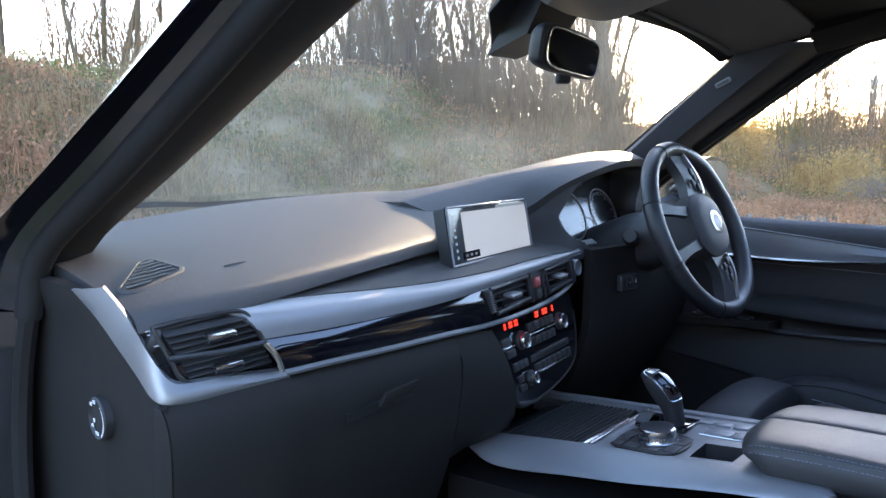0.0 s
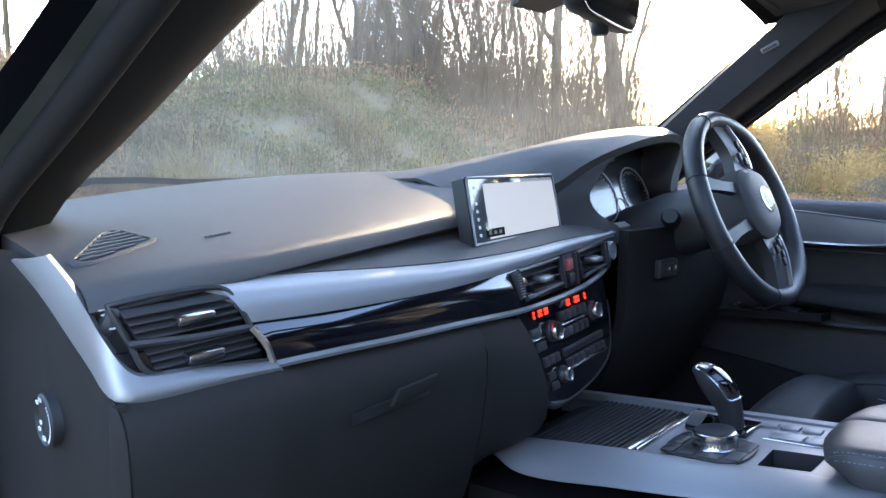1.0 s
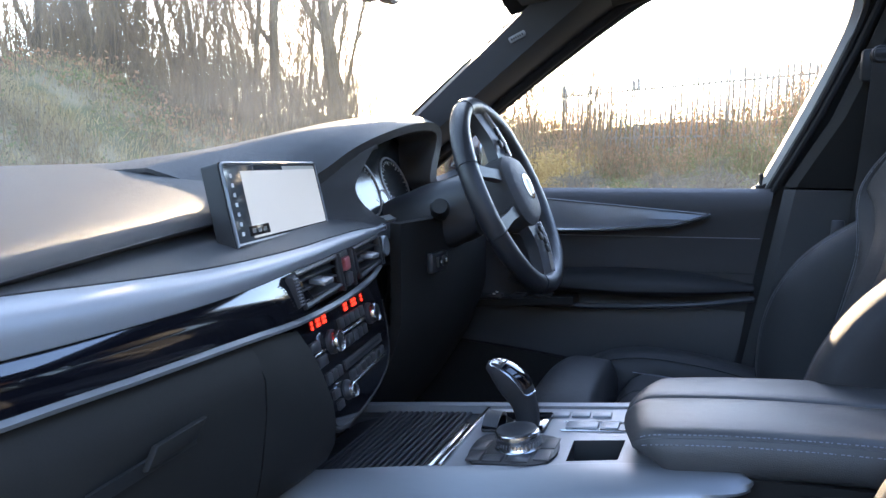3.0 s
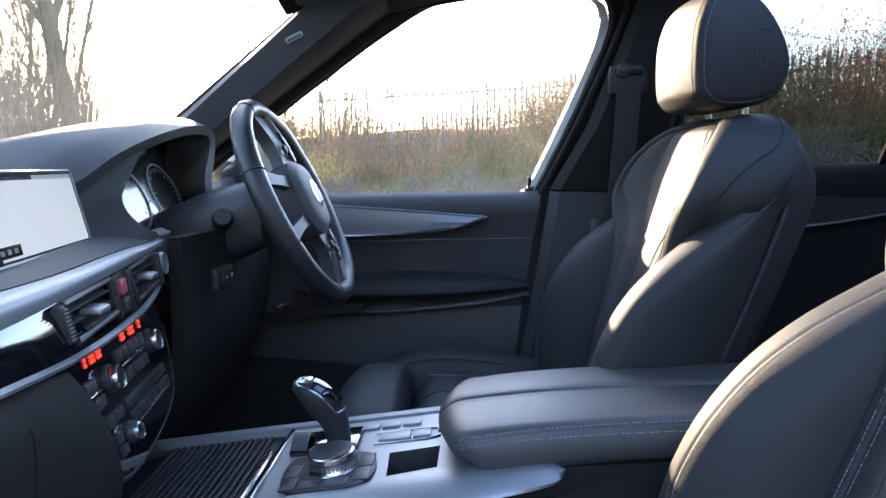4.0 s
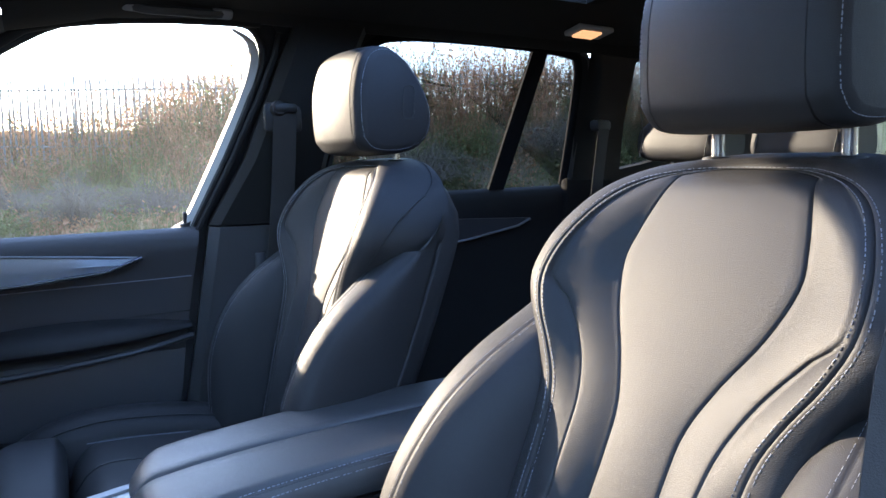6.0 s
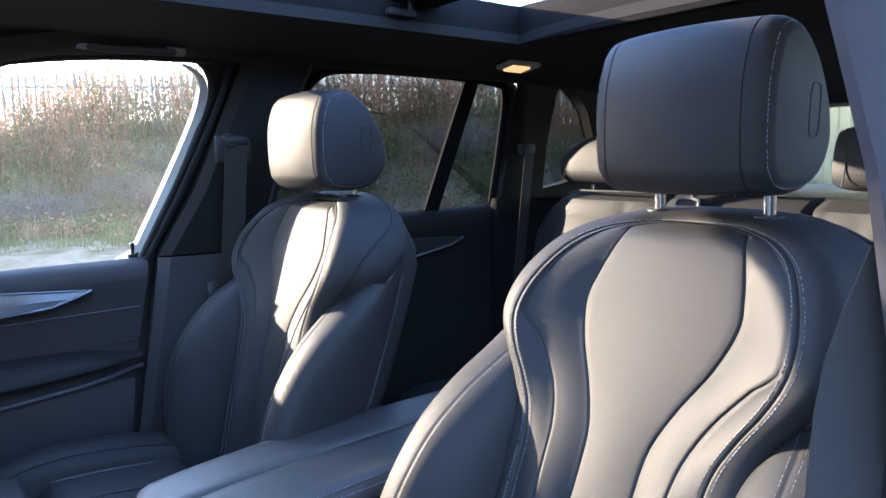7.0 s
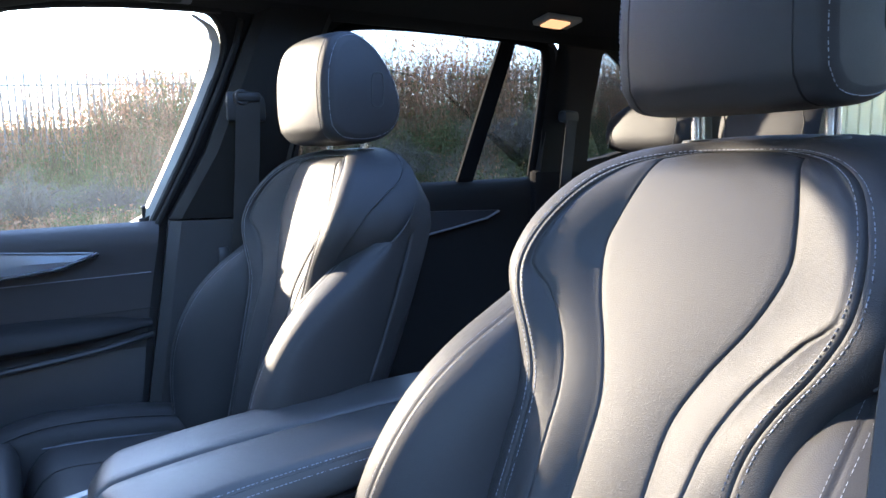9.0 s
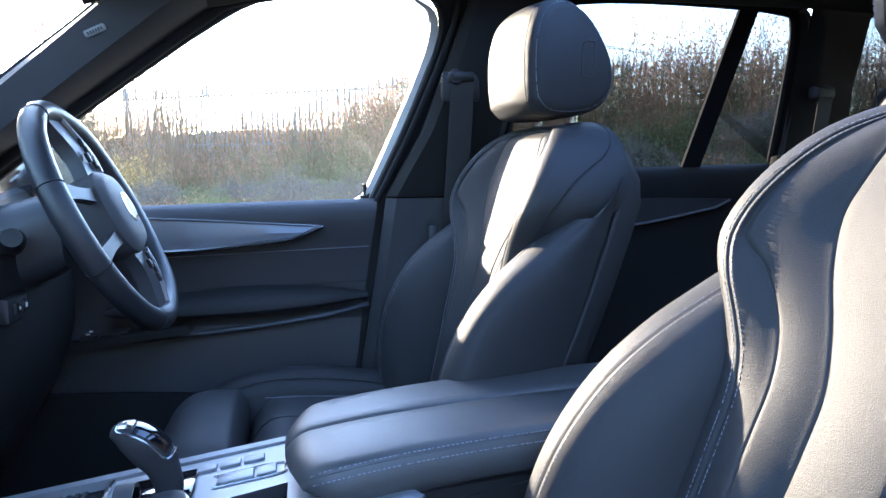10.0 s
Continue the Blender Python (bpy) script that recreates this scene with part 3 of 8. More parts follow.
tube(bm, fl, 0.007, 8)
part("window_frame", bm, BLACK, door)
bm = bmesh.new()
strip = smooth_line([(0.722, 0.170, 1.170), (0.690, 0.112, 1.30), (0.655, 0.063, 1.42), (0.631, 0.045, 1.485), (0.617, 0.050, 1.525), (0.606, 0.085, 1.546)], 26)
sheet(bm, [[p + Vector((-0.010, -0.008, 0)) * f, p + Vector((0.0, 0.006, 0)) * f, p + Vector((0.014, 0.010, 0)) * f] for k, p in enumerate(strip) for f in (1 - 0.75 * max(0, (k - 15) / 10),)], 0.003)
# pale plastic stands in for sunlight along the door frame's edge
part("frame_lip", bm, PALEPLASTIC, door, "window channel lip coloured pale for the sun on it")
bm = bmesh.new()
poly = [p + Vector((0.012, 0, 0)) for p in fl]
c = sum(poly, Vector()) / len(poly)
flange = bmesh.new()
sheet(flange, [[p, p + (p - c).normalized() * 0.018, p + (p - c).normalized() * 0.036] for p in fl], 0.004)
part("frame_flange", flange, RUBBER, door)
vs = [bm.verts.new(c + (p - c) * 1.05) for p in poly]
cv = bm.verts.new(c)
for a, b in zip(vs, vs[1:] + vs[:1]):
    bm.faces.new((a, b, cv))
bmesh.ops.solidify(bm, geom=list(bm.faces), thickness=0.004)
pane = part("pane", bm, SIDE, door)
pane.visible_shadow = False


def rear_door(sx, name, label):
    root = thing(name, (sx * 0.72, -0.5, 0.35), label, "car door", kind="structure")
    bm = bmesh.new()
    rows = []
    for z in (0.36, 0.5, 0.7, 0.9, 1.05, 1.12, 1.17, 1.20, 1.218, 1.226):
        row = []
        for i in range(19):
            y = -0.10 - 0.68 * i / 18
            x = 0.700 - 0.012 * max(0, z - 1.0) / 0.2 + (0.03 if z > 1.22 else 0.012 if z > 1.21 else 0) - (0.015 if z < 1.0 else 0)
            row.append((sx * x, y, z + 0.016 * (-0.45 - y) * (z > 1)))
        rows.append(row)
    sheet(bm, rows, -0.04 * sx)
    part("door_card", bm, LOWER_PLASTIC, root)
    bm = bmesh.new()
    a = smooth_line([(sx * 0.680, -0.12, 1.150), (sx * 0.680, -0.40, 1.158), (sx * 0.682, -0.66, 1.152)], 14)
    b = smooth_line([(sx * 0.682, -0.12, 1.090), (sx * 0.682, -0.40, 1.100), (sx * 0.682, -0.62, 1.135)], 14)
    sheet(bm, [[p, q] for p, q in zip(a, b)], -0.008 * sx)
    part("trim_strip", bm, HARD, root)
    bm = bmesh.new()
    tube(bm, [p + Vector((-0.003 * sx, 0, -0.002)) for p in b] + [Vector((sx * 0.68, -0.66, 1.150))], 0.003, 6)
    part("trim_edge", bm, CONSOLE_SILVER, root)
    frame = smooth_line([(0.712, -0.105, 1.222), (0.675, -0.125, 1.35), (0.642, -0.155, 1.46), (0.615, -0.20, 1.54), (0.604, -0.28, 1.562), (0.602, -0.50, 1.565), (0.605, -0.70, 1.556), (0.618, -0.755, 1.53), (0.66, -0.775, 1.40), (0.708, -0.785, 1.235)], 44)
    frame = [Vector((sx * p.x, p.y, p.z)) for p in frame]
    bm = bmesh.new()
    tube(bm, frame, 0.011, 8)
    part("window_frame", bm, SEAL, root)
    bm = bmesh.new()
    d = [Vector((sx * 0.706, -0.574, 1.225)), Vector((sx * 0.668, -0.600, 1.36)), Vector((sx * 0.612, -0.640, 1.56))]
    sheet(bm, [[p + Vector((0, 0.024, 0)), p + Vector((-sx * 0.006, 0, 0)), p + Vector((0, -0.022, 0))] for p in d], -0.012 * sx)
    part("window_divider", bm, SEAL, root)
    bm = bmesh.new()
    d = smooth_line([(sx * 0.708, -0.795, 1.235), (sx * 0.668, -0.785, 1.40), (sx * 0.626, -0.765, 1.53), (sx * 0.612, -0.735, 1.557)], 12)
    sheet(bm, [[p + Vector((-sx * 0.01, 0.004, 0)), p + Vector((-sx * 0.004, -0.012, 0)), p + Vector((-sx * 0.012, -0.03, 0))] for p in d], 0.006)
    part("frame_lip", bm, BEIGE, root, "grey plastic window channel lip")
    bm = bmesh.new()
    poly = [p + Vector((sx * 0.012, 0, 0)) for p in frame]
    c = sum(poly, Vector()) / len(poly)
    flange = bmesh.new()
    sheet(flange, [[p, p + (p - c).normalized() * 0.018, p + (p - c).normalized() * 0.036] for p in frame], 0.004)
    part("frame_flange", flange, RUBBER, root)
    vs = [bm.verts.new(c + (p - c) * 1.05) for p in poly]
    cv = bm.verts.new(c)
    for p, q in zip(vs, vs[1:] + vs[:1]):
        bm.faces.new((p, q, cv))
    bmesh.ops.solidify(bm, geom=list(bm.faces), thickness=0.004)
    pane = part("pane", bm, TINTED, root)
    pane.visible_shadow = False
    return root


door_rr = rear_door(1, "door_2", "closed black rear door with tinted window and divider bar")
door_rl = rear_door(-1, "door_3", "closed black rear door on the passenger's side, tinted window")


def rear_quarter(sx, name):
    """Rear pillar panel with the load-space window cut through it."""
    root = thing(name, (sx * 0.64, -1.2, 0.5), "dark rear pillar trim round a small tinted quarter window", "car pillar", kind="structure")
    win = [(-0.945, 1.272), (-0.922, 1.40), (-0.918, 1.54), (-0.93, 1.556), (-0.972, 1.549), (-1.02, 1.525), (-1.062, 1.49), (-1.140, 1.38), (-1.135, 1.335), (-1.10, 1.302), (-1.02, 1.284)]
    outer = [(-0.79, 1.22), (-0.775, 1.40), (-0.765, 1.56), (-0.85, 1.60), (-0.98, 1.60), (-1.12, 1.59), (-1.35, 1.54), (-1.70, 1.40), (-1.72, 1.20), (-1.35, 1.10), (-1.0, 1.12)]
    xx = lambda z: sx * (0.685 - 0.105 * max(0, z - 1.2) / 0.36)  # noqa: E731
    bm = bmesh.new()
    a = [bm.verts.new((xx(z), y, z)) for y, z in win]
    b = [bm.verts.new((xx(z), y, z)) for y, z in outer]
    a2 = [bm.verts.new((xx(z) + sx * 0.04, y, z)) for y, z in win]
    n = len(win)
    for i in range(n):
        j = (i + 1) % n
        bm.faces.new((a[i], a[j], b[j], b[i]))
        bm.faces.new((a[i], a2[i], a2[j], a[j]))
    bmesh.ops.solidify(bm, geom=[f for f in bm.faces if any(v in b for v in f.verts)], thickness=0.012)
    part("pillar_trim", bm, LOWER_PLASTIC, root)
    bm = bmesh.new()
    f = bm.faces.new([bm.verts.new((xx(z) + sx * 0.03, y, z)) for y, z in win])
    bmesh.ops.solidify(bm, geom=[f], thickness=0.004)
    pane = part("pane", bm, TINTED, root)
    pane.visible_shadow = False
    bm = bmesh.new()
    box(bm, (xx(0.9), -1.25, 0.81), (0.03, 0.96, 0.88), 0.01)
    part("lower_panel", bm, CARPET, root)
    bm = bmesh.new()
    belt = [(sx * 0.600, -0.825, 1.375), (sx * 0.597, -0.812, 1.30), (sx * 0.592, -0.780, 1.06), (sx * 0.588, -0.745, 0.90)]
    sheet(bm, [[Vector(p) + Vector((-sx * 0.012 * j, -0.023 + 0.046 * j, 0)) for j in range(2)] for p in smooth_line(belt, 12)], 0.002)
    part("belt_webbing", bm, BELT, root)
    bm = bmesh.new()
    box(bm, (sx * 0.612, -0.828, 1.385), (0.03, 0.062, 0.030), 0.010, (0, 0, sx * 14))
    part("belt_guide", bm, BLACK, root)
    return root


rq_r, rq_l = rear_quarter(1, "pillar_rear_right"), rear_quarter(-1, "pillar_rear_left")
bm = bmesh.new()
box(bm, (0, -1.80, 0.85), (1.30, 0.05, 0.80), 0.02)
box(bm, (0, -1.72, 1.53), (1.15, 0.12, 0.05), 0.02)
tailgate = part("tailgate", bm, HARD)
tagged(tailgate, "closed dark tailgate lining behind the rear seats", "tailgate", kind="structure")
bm = bmesh.new()
sheet(bm, [[(-0.56 + 1.12 * i / 8, -1.79 + 0.09 * j / 4, 1.24 + 0.28 * j / 4) for j in range(5)] for i in range(9)], 0.004)
rw = part("window_2", bm, glass("rear_glass", (0.62, 0.63, 0.62)), None)
rw.visible_shadow = False
tagged(rw, "tinted rear window", "rear window", kind="structure")
bm = bmesh.new()
sheet(bm, [[(-0.60 + 1.2 * i / 10, -0.98 - 0.80 * j / 6, 1.266 + 0.006 * math.cos(math.pi * (i / 5 - 1))) for j in range(7)] for i in range(11)], 0.012)
cover = part("load_cover", bm, HARD)
tagged(cover, "dark load cover behind the rear bench", "load cover", kind="structure")
bm = bmesh.new()
box(bm, (0, -0.35, 0.33), (1.50, 2.95, 0.04), 0.01)
box(bm, (0, 1.12, 0.745), (1.40, 0.06, 0.85), 0.02)
box(bm, (0.715, 1.07, 0.745), (0.05, 0.16, 0.85), 0.02)
floor = part("floor", bm, CARPET)
tagged(floor, "dark carpeted car floor and footwells", "car floor", kind="structure")
for sx in (1, -1):
    bm = bmesh.new()
    box(bm, (sx * 0.74, -0.3, 0.38), (0.12, 2.6, 0.12), 0.03)
    sill = part("sill_right" if sx > 0 else "sill_left", bm, BLACK)
    tagged(sill, "black plastic covered door sill", "door sill", kind="structure")

# ---- dashboard ----
dash = thing("dashboard", (0, 0.9, 0.75), "black soft-touch dashboard with brushed silver and gloss black bands", "dashboard")
EDGE = [(-0.676, 0.706, 1.149), (-0.60, 0.702, 1.155), (-0.513, 0.71, 1.161), (-0.373, 0.735, 1.168), (-0.25, 0.76, 1.173), (-0.147, 0.78, 1.177), (0.0, 0.82, 1.185), (0.16, 0.86, 1.20)]
TOPL = [(-0.582, 0.712, 1.150), (-0.454, 0.712, 1.141), (-0.34, 0.71, 1.133), (-0.23, 0.71, 1.128), (-0.10, 0.712, 1.128), (0.0, 0.722, 1.130), (0.10, 0.735, 1.129), (0.187, 0.748, 1.124)]
LOWL = [(-0.545, 0.686, 1.109), (-0.46, 0.685, 1.105), (-0.368, 0.685, 1.103), (-0.28, 0.685, 1.103), (-0.192, 0.688, 1.106), (-0.08, 0.694, 1.113), (0.03, 0.707, 1.117), (0.12, 0.722, 1.119), (0.19, 0.742, 1.120)]
BASEL = [(-0.525, 0.681, 1.068), (-0.45, 0.680, 1.066), (-0.373, 0.680, 1.063), (-0.26, 0.680, 1.060), (-0.15, 0.682, 1.056), (-0.03, 0.696, 1.056), (0.07, 0.712, 1.062), (0.14, 0.728, 1.074), (0.175, 0.742, 1.092)]


def pad_base(x):
    return Vector((x, 1.085 + 0.13 * (1 - (x / 0.7) ** 2), 1.190 + 0.032 * (1 - (x / 0.65) ** 2)))


N = 46
edge = smooth_line(EDGE, N)
bm = bmesh.new()
rows = []
for k, ed in enumerate(edge):
    b = pad_base(ed.x * 1.0)
    row = [ed + Vector((0, 0.030, -0.022)), ed + Vector((0, 0.008, -0.020)), ed + Vector((0, -0.002, -0.012)), ed + Vector((0, 0.001, -0.003)), ed + Vector((0, 0.009, 0.004))]
    a = ed + Vector((0, 0.022, 0.0085))
    for j in range(11):
        u = j / 10
        q = a.lerp(b, u)
        row.append(q + Vector((0, 0, 0.010 * math.sin(math.pi * u) ** 0.8 * (1 - 0.5 * max(0, -ed.x - 0.45) / 0.25))))
    rows.append(row)
sheet(bm, rows, -0.02)
part("upper_pad", bm, SOFT, dash, "dark grey grained dash pad")
bm = bmesh.new()
tube(bm, [p + Vector((0, -0.001, -0.0135)) for p in edge[2:]], 0.0016, 5)
part("pad_seam", bm, HARD, dash)

# triangular demister vent let into the pad
vent = [(-0.664, 0.785), (-0.655, 0.797), (-0.605, 0.868), (-0.592, 0.874), (-0.583, 0.866), (-0.572, 0.812), (-0.580, 0.798), (-0.650, 0.765), (-0.662, 0.770)]
EX, EY, EZ = (np.array([p[i] for p in edge]) for i in range(3))


def pad_z(x, y):
    ey, ez = float(np.interp(x, EX, EY)) + 0.022, float(np.interp(x, EX, EZ)) + 0.0085
    b = pad_base(x)
    u = min(1, max(0, (y - ey) / (b.y - ey)))
    return ez + (b.z - ez) * u + 0.010 * math.sin(math.pi * u) ** 0.8 * (1 - 0.5 * max(0, -x - 0.45) / 0.25)


def on_pad(pts, lift):
    return [Vector((x, y, pad_z(x, y) + lift)) for x, y in pts]


cx = sum(p[0] for p in vent) / len(vent)
cy = sum(p[1] for p in vent) / len(vent)


def shrink(f):
    return [(cx + (x - cx) * f, cy + (y - cy) * f) for x, y in vent]


bm = bmesh.new()
loft(bm, [on_pad(vent, -0.002), on_pad(vent, 0.0010), on_pad(shrink(0.95), 0.0024), on_pad(shrink(0.86), 0.0022), on_pad(shrink(0.80), -0.002)], caps=False)
part("demister_frame", bm, SOFT, dash)
bm = bmesh.new()
bm.faces.new([bm.verts.new(p) for p in on_pad(shrink(0.82), 0.0006)])
part("demister_opening", bm, BLACK, dash)
inside = shrink(0.80)
for k in range(7):
    y = cy - 0.030 + k * 0.0115
    # where the slat's line crosses the opening
    cross = []
    for (xa, ya), (xb, yb) in zip(inside, inside[1:] + inside[:1]):
        if (ya - y) * (yb - y) < 0:
            cross.append(xa + (xb - xa) * (y - ya) / (yb - ya))
    if len(cross) == 2:
        x0, x1 = sorted(cross)
        bm = bmesh.new()
        tube(bm, [(x0, y - 0.003, pad_z(x0, y) + 0.0018), ((x0 + x1) / 2, y, pad_z((x0 + x1) / 2, y) + 0.0018), (x1, y + 0.004, pad_z(x1, y) + 0.0018)], 0.0012, 6)
        part("demister_slat", bm, PALE_SLAT, dash)
bm = bmesh.new()
for k in range(6):
    p = on_pad([(-0.531 + 0.0055 * k, 0.79 + 0.0005 * k)], 0.0008)[0]
    box(bm, tuple(p), (0.0026, 0.006, 0.0010), 0, (0, 0, -20))
part("embossed_lettering", bm, SOFT, dash, "faint embossed lettering")

# recessed shelf between the pad and the silver band
top, low, base = smooth_line(TOPL, N), smooth_line(LOWL, N), smooth_line(BASEL, N)
bm = bmesh.new()
rows = []
for k in range(N):
    t = top[k]
    ed = min(edge, key=lambda p: abs(p.x - t.x))
    back = Vector((t.x, max(ed.y + 0.03, t.y + 0.012) + 0.05 * max(0, (t.x + 0.2) / 0.3), min(ed.z - 0.019, 1.148 + 0.004)))
    rows.append([back, back.lerp(t, 0.4) + Vector((0, 0, 0.003)), back.lerp(t, 0.8) + Vector((0, 0, 0.003)), t + Vector((0, 0.002, 0.001)), t + Vector((0, 0.004, -0.012))])
sheet(bm, rows, 0.012)
part("shelf", bm, SOFT, dash)

bm = bmesh.new()
rows = []
for t, l in zip(top, low):
    row = []
    for j in range(9):
        u = j / 8
        p = t.lerp(l, u)
        row.append(p + Vector((0, -0.010 * math.sin(math.pi * u), 0.006 * math.sin(math.pi * u))))
    rows.append(row + [l + Vector((0, 0.006, -0.002))])
sheet(bm, rows, 0.008)
part("silver_band", bm, SILVER, dash, "brushed satin silver trim band")
bm = bmesh.new()
rows = []
for l, b in zip(low, base):
    if l.x > -0.13:
        continue
    rows.append([l + Vector((0, 0.002, -0.001)), l.lerp(b, 0.25) + Vector((0, -0.003, 0)), l.lerp(b, 0.6) + Vector((0, -0.005, 0)), b + Vector((0, -0.003, 0.003)), b + Vector((0, 0.006, 0))])
sheet(bm, rows, 0.008)
part("gloss_band", bm, PIANO, dash, "gloss black lacquered trim band")
bm = bmesh.new()
rows = []
for b in base:
    rows.append([b + Vector((0, -0.004, 0.0030)), b + Vector((0, -0.009, 0.0)), b + Vector((0, -0.008, -0.0035)), b + Vector((0, 0.0, -0.006))])
sheet(bm, rows, 0.006)
part("chrome_strip", bm, CONSOLE_SILVER, dash, "narrow satin strip")

# outer vents in a silver frame
bm = bmesh.new()
outer_o = [(-0.703, 0.800, 1.172), (-0.694, 0.763, 1.147), (-0.686, 0.730, 1.118), (-0.679, 0.704, 1.093), (-0.675, 0.686, 1.076), (-0.667, 0.676, 1.069), (-0.645, 0.672, 1.067), (-0.60, 0.672, 1.066), (-0.56, 0.672, 1.065), (-0.522, 0.672, 1.063)]
inner_o = [(-0.690, 0.750, 1.180), (-0.683, 0.724, 1.160), (-0.679, 0.706, 1.143), (-0.672, 0.694, 1.120), (-0.662, 0.684, 1.097), (-0.652, 0.680, 1.086), (-0.636, 0.679, 1.0825), (-0.60, 0.679, 1.0795), (-0.56, 0.679, 1.0745), (-0.524, 0.679, 1.0705)]
a, b = smooth_line(inner_o, 46), smooth_line(outer_o, 46)
sheet(bm, [[p + Vector((0.006, 0.010, 0.0)), p, p.lerp(q, 0.3) + Vector((-0.0015, -0.0025, 0)), p.lerp(q, 0.7) + Vector((-0.0015, -0.0025, 0)), q, q + Vector((0.008, 0.006, -0.008))] for p, q in zip(a, b)], 0.003)
part("corner_trim", bm, CONSOLE_SILVER, dash, "satin silver corner trim")
bm = bmesh.new()
slab(bm, [(-0.682, 0.722, 1.150), (-0.672, 0.712, 1.118), (-0.655, 0.708, 1.085), (-0.52, 0.708, 1.066), (-0.535, 0.716, 1.108), (-0.555, 0.722, 1.150)], (0.0, 0.045, 0.0))
part("vent_cavity", bm, BLACK, dash)
bm = bmesh.new()
rim = smooth_line([(-0.664, 0.698, 1.142), (-0.62, 0.694, 1.146), (-0.57, 0.696, 1.144), (-0.556, 0.690, 1.130), (-0.545, 0.685, 1.106), (-0.533, 0.682, 1.086), (-0.527, 0.681, 1.072), (-0.58, 0.682, 1.076), (-0.636, 0.685, 1.082), (-0.652, 0.690, 1.110), (-0.664, 0.698, 1.142)], 50)
tube(bm, rim[:-1], 0.0027, 6, closed=True)
part("vent_rim", bm, BLACK, dash)
bm = bmesh.new()
tube(bm, [(-0.654, 0.688, 1.110), (-0.60, 0.684, 1.107), (-0.545, 0.684, 1.106)], 0.0032, 6)
part("vent_divider", bm, HARD, dash)
for tier, (z0, x0, x1, n) in enumerate(((1.1155, -0.650, -0.556, 4), (1.0815, -0.638, -0.538, 4))):
    for k in range(n):
        bm = bmesh.new()
        z = z0 + 0.0070 * k
        box(bm, ((x0 + x1) / 2 - 0.0035 * (k - 1.5), 0.703, z), (x1 - x0, 0.028, 0.0024), 0.001, (14, -1.5, 0))
        part("vent_slat", bm, HARD, dash)
    bm = bmesh.new()
    box(bm, (-0.600 + 0.007 * tier, 0.681, z0 + 0.0095), (0.034, 0.014, 0.0095), 0.003, (8, -1.5, 0))
    part("vent_tab", bm, CHROME, dash, "satin metal vent tab")
bm = bmesh.new()
ring_disc(bm, (-0.662, 0.708, 1.128), (-1, 0.15, 0.5), [(0.013, -0.005), (0.0135, -0.002), (0.0135, 0.002), (0.013, 0.005)], 22)
part("vent_thumbwheel", bm, HARD, dash)
bm = bmesh.new()
for k in range(5):
    box(bm, (-0.6625 - 0.001 * k, 0.694 + 0.0025 * k, 1.124 + 0.0035 * k), (0.005, 0.0012, 0.0012), 0)
part("thumbwheel_marks", bm, WHITE_PRINT, dash)
bm = bmesh.new()
slab(bm, [(-0.6635, 0.6905, 1.104), (-0.650, 0.687, 1.0855), (-0.634, 0.6845, 1.0835), (-0.641, 0.6865, 1.102)], (0, 0.006, 0), 0.001)
part("vent_corner_panel", bm, PIANO, dash)
bm = bmesh.new()
tube(bm, smooth_line([(-0.548, 0.679, 1.107), (-0.536, 0.676, 1.090), (-0.529, 0.676, 1.070)], 8), 0.0035, 6)
part("vent_end_strip", bm, CHROME, dash)

# lower dash, glove box and side end
LOWER = [(-0.001, 1.0), (-0.016, 0.985), (-0.022, 0.965), (-0.022, 0.935), (-0.013, 0.88), (0.003, 0.82), (0.026, 0.765), (0.062, 0.73), (0.13, 0.70), (0.25, 0.69)]
KNEE = [(1.040, -0.1365, 0.690), (1.015, -0.127, 0.678), (0.985, -0.119, 0.668), (0.955, -0.115, 0.659), (0.925, -0.113, 0.656), (0.900, -0.112, 0.660), (0.880, -0.114, 0.670), (0.862, -0.121, 0.690), (0.850, -0.132, 0.720), (0.843, -0.142, 0.780), (0.840, -0.146, 0.860)]


def lower_rows(x0, x1, n):
    rows = []
    for i in range(n):
        x = x0 + (x1 - x0) * i / (n - 1)
        b = min(base, key=lambda p: abs(p.x - x)) if x > -0.52 else Vector((x, 0.672, 1.074))
        row = []
        for dy, f in LOWER:
            z = 0.60 + (b.z - 0.005 - 0.60) * (f - 0.6) / 0.4 if f > 0.6 else 0.6
            row.append(Vector((x, b.y + 0.008 + dy, z)))
        rows.append(row)
    return rows


bm = bmesh.new()
sheet(bm, lower_rows(-0.668, -0.2335, 22), -0.012)
part("glove_box", bm, LOWER_PLASTIC, dash, "black glove box lid")
bm = bmesh.new()
left = lower_rows(-0.2305, -0.229, 2)[0]
left_y = sorted((p.z, p.y) for p in left)
rows = []
for k in range(15):
    u = min(1.0, k / 10)
    row = []
    for m, (z, x, y) in enumerate(KNEE):
        top_z = left[0].z + (1.040 - left[0].z) * u if m == 0 else z
        y0 = float(lerp(top_z, left_y)) + 0.35 * max(0, 0.885 - z)
        s = u * u * (3 - 2 * u)
        turn = max(0, k - 8) / 6
        back = 0.11 * max(0, turn - 0.45) ** 1.6 + 0.006 * turn * turn
        row.append(Vector((-0.2305 + (x + 0.2305) * u + 0.004 * max(0, turn - 0.3), y0 + (y - y0) * s + back, top_z)))
    rows.append(row)
sheet(bm, rows, -0.012)
part("knee_panel", bm, LOWER_PLASTIC, dash)
bm = bmesh.new()
front = smooth_line([(-0.6745, 0.683, 1.066), (-0.6755, 0.684, 1.0), (-0.676, 0.692, 0.90), (-0.676, 0.715, 0.78), (-0.676, 0.75, 0.60)], 20)
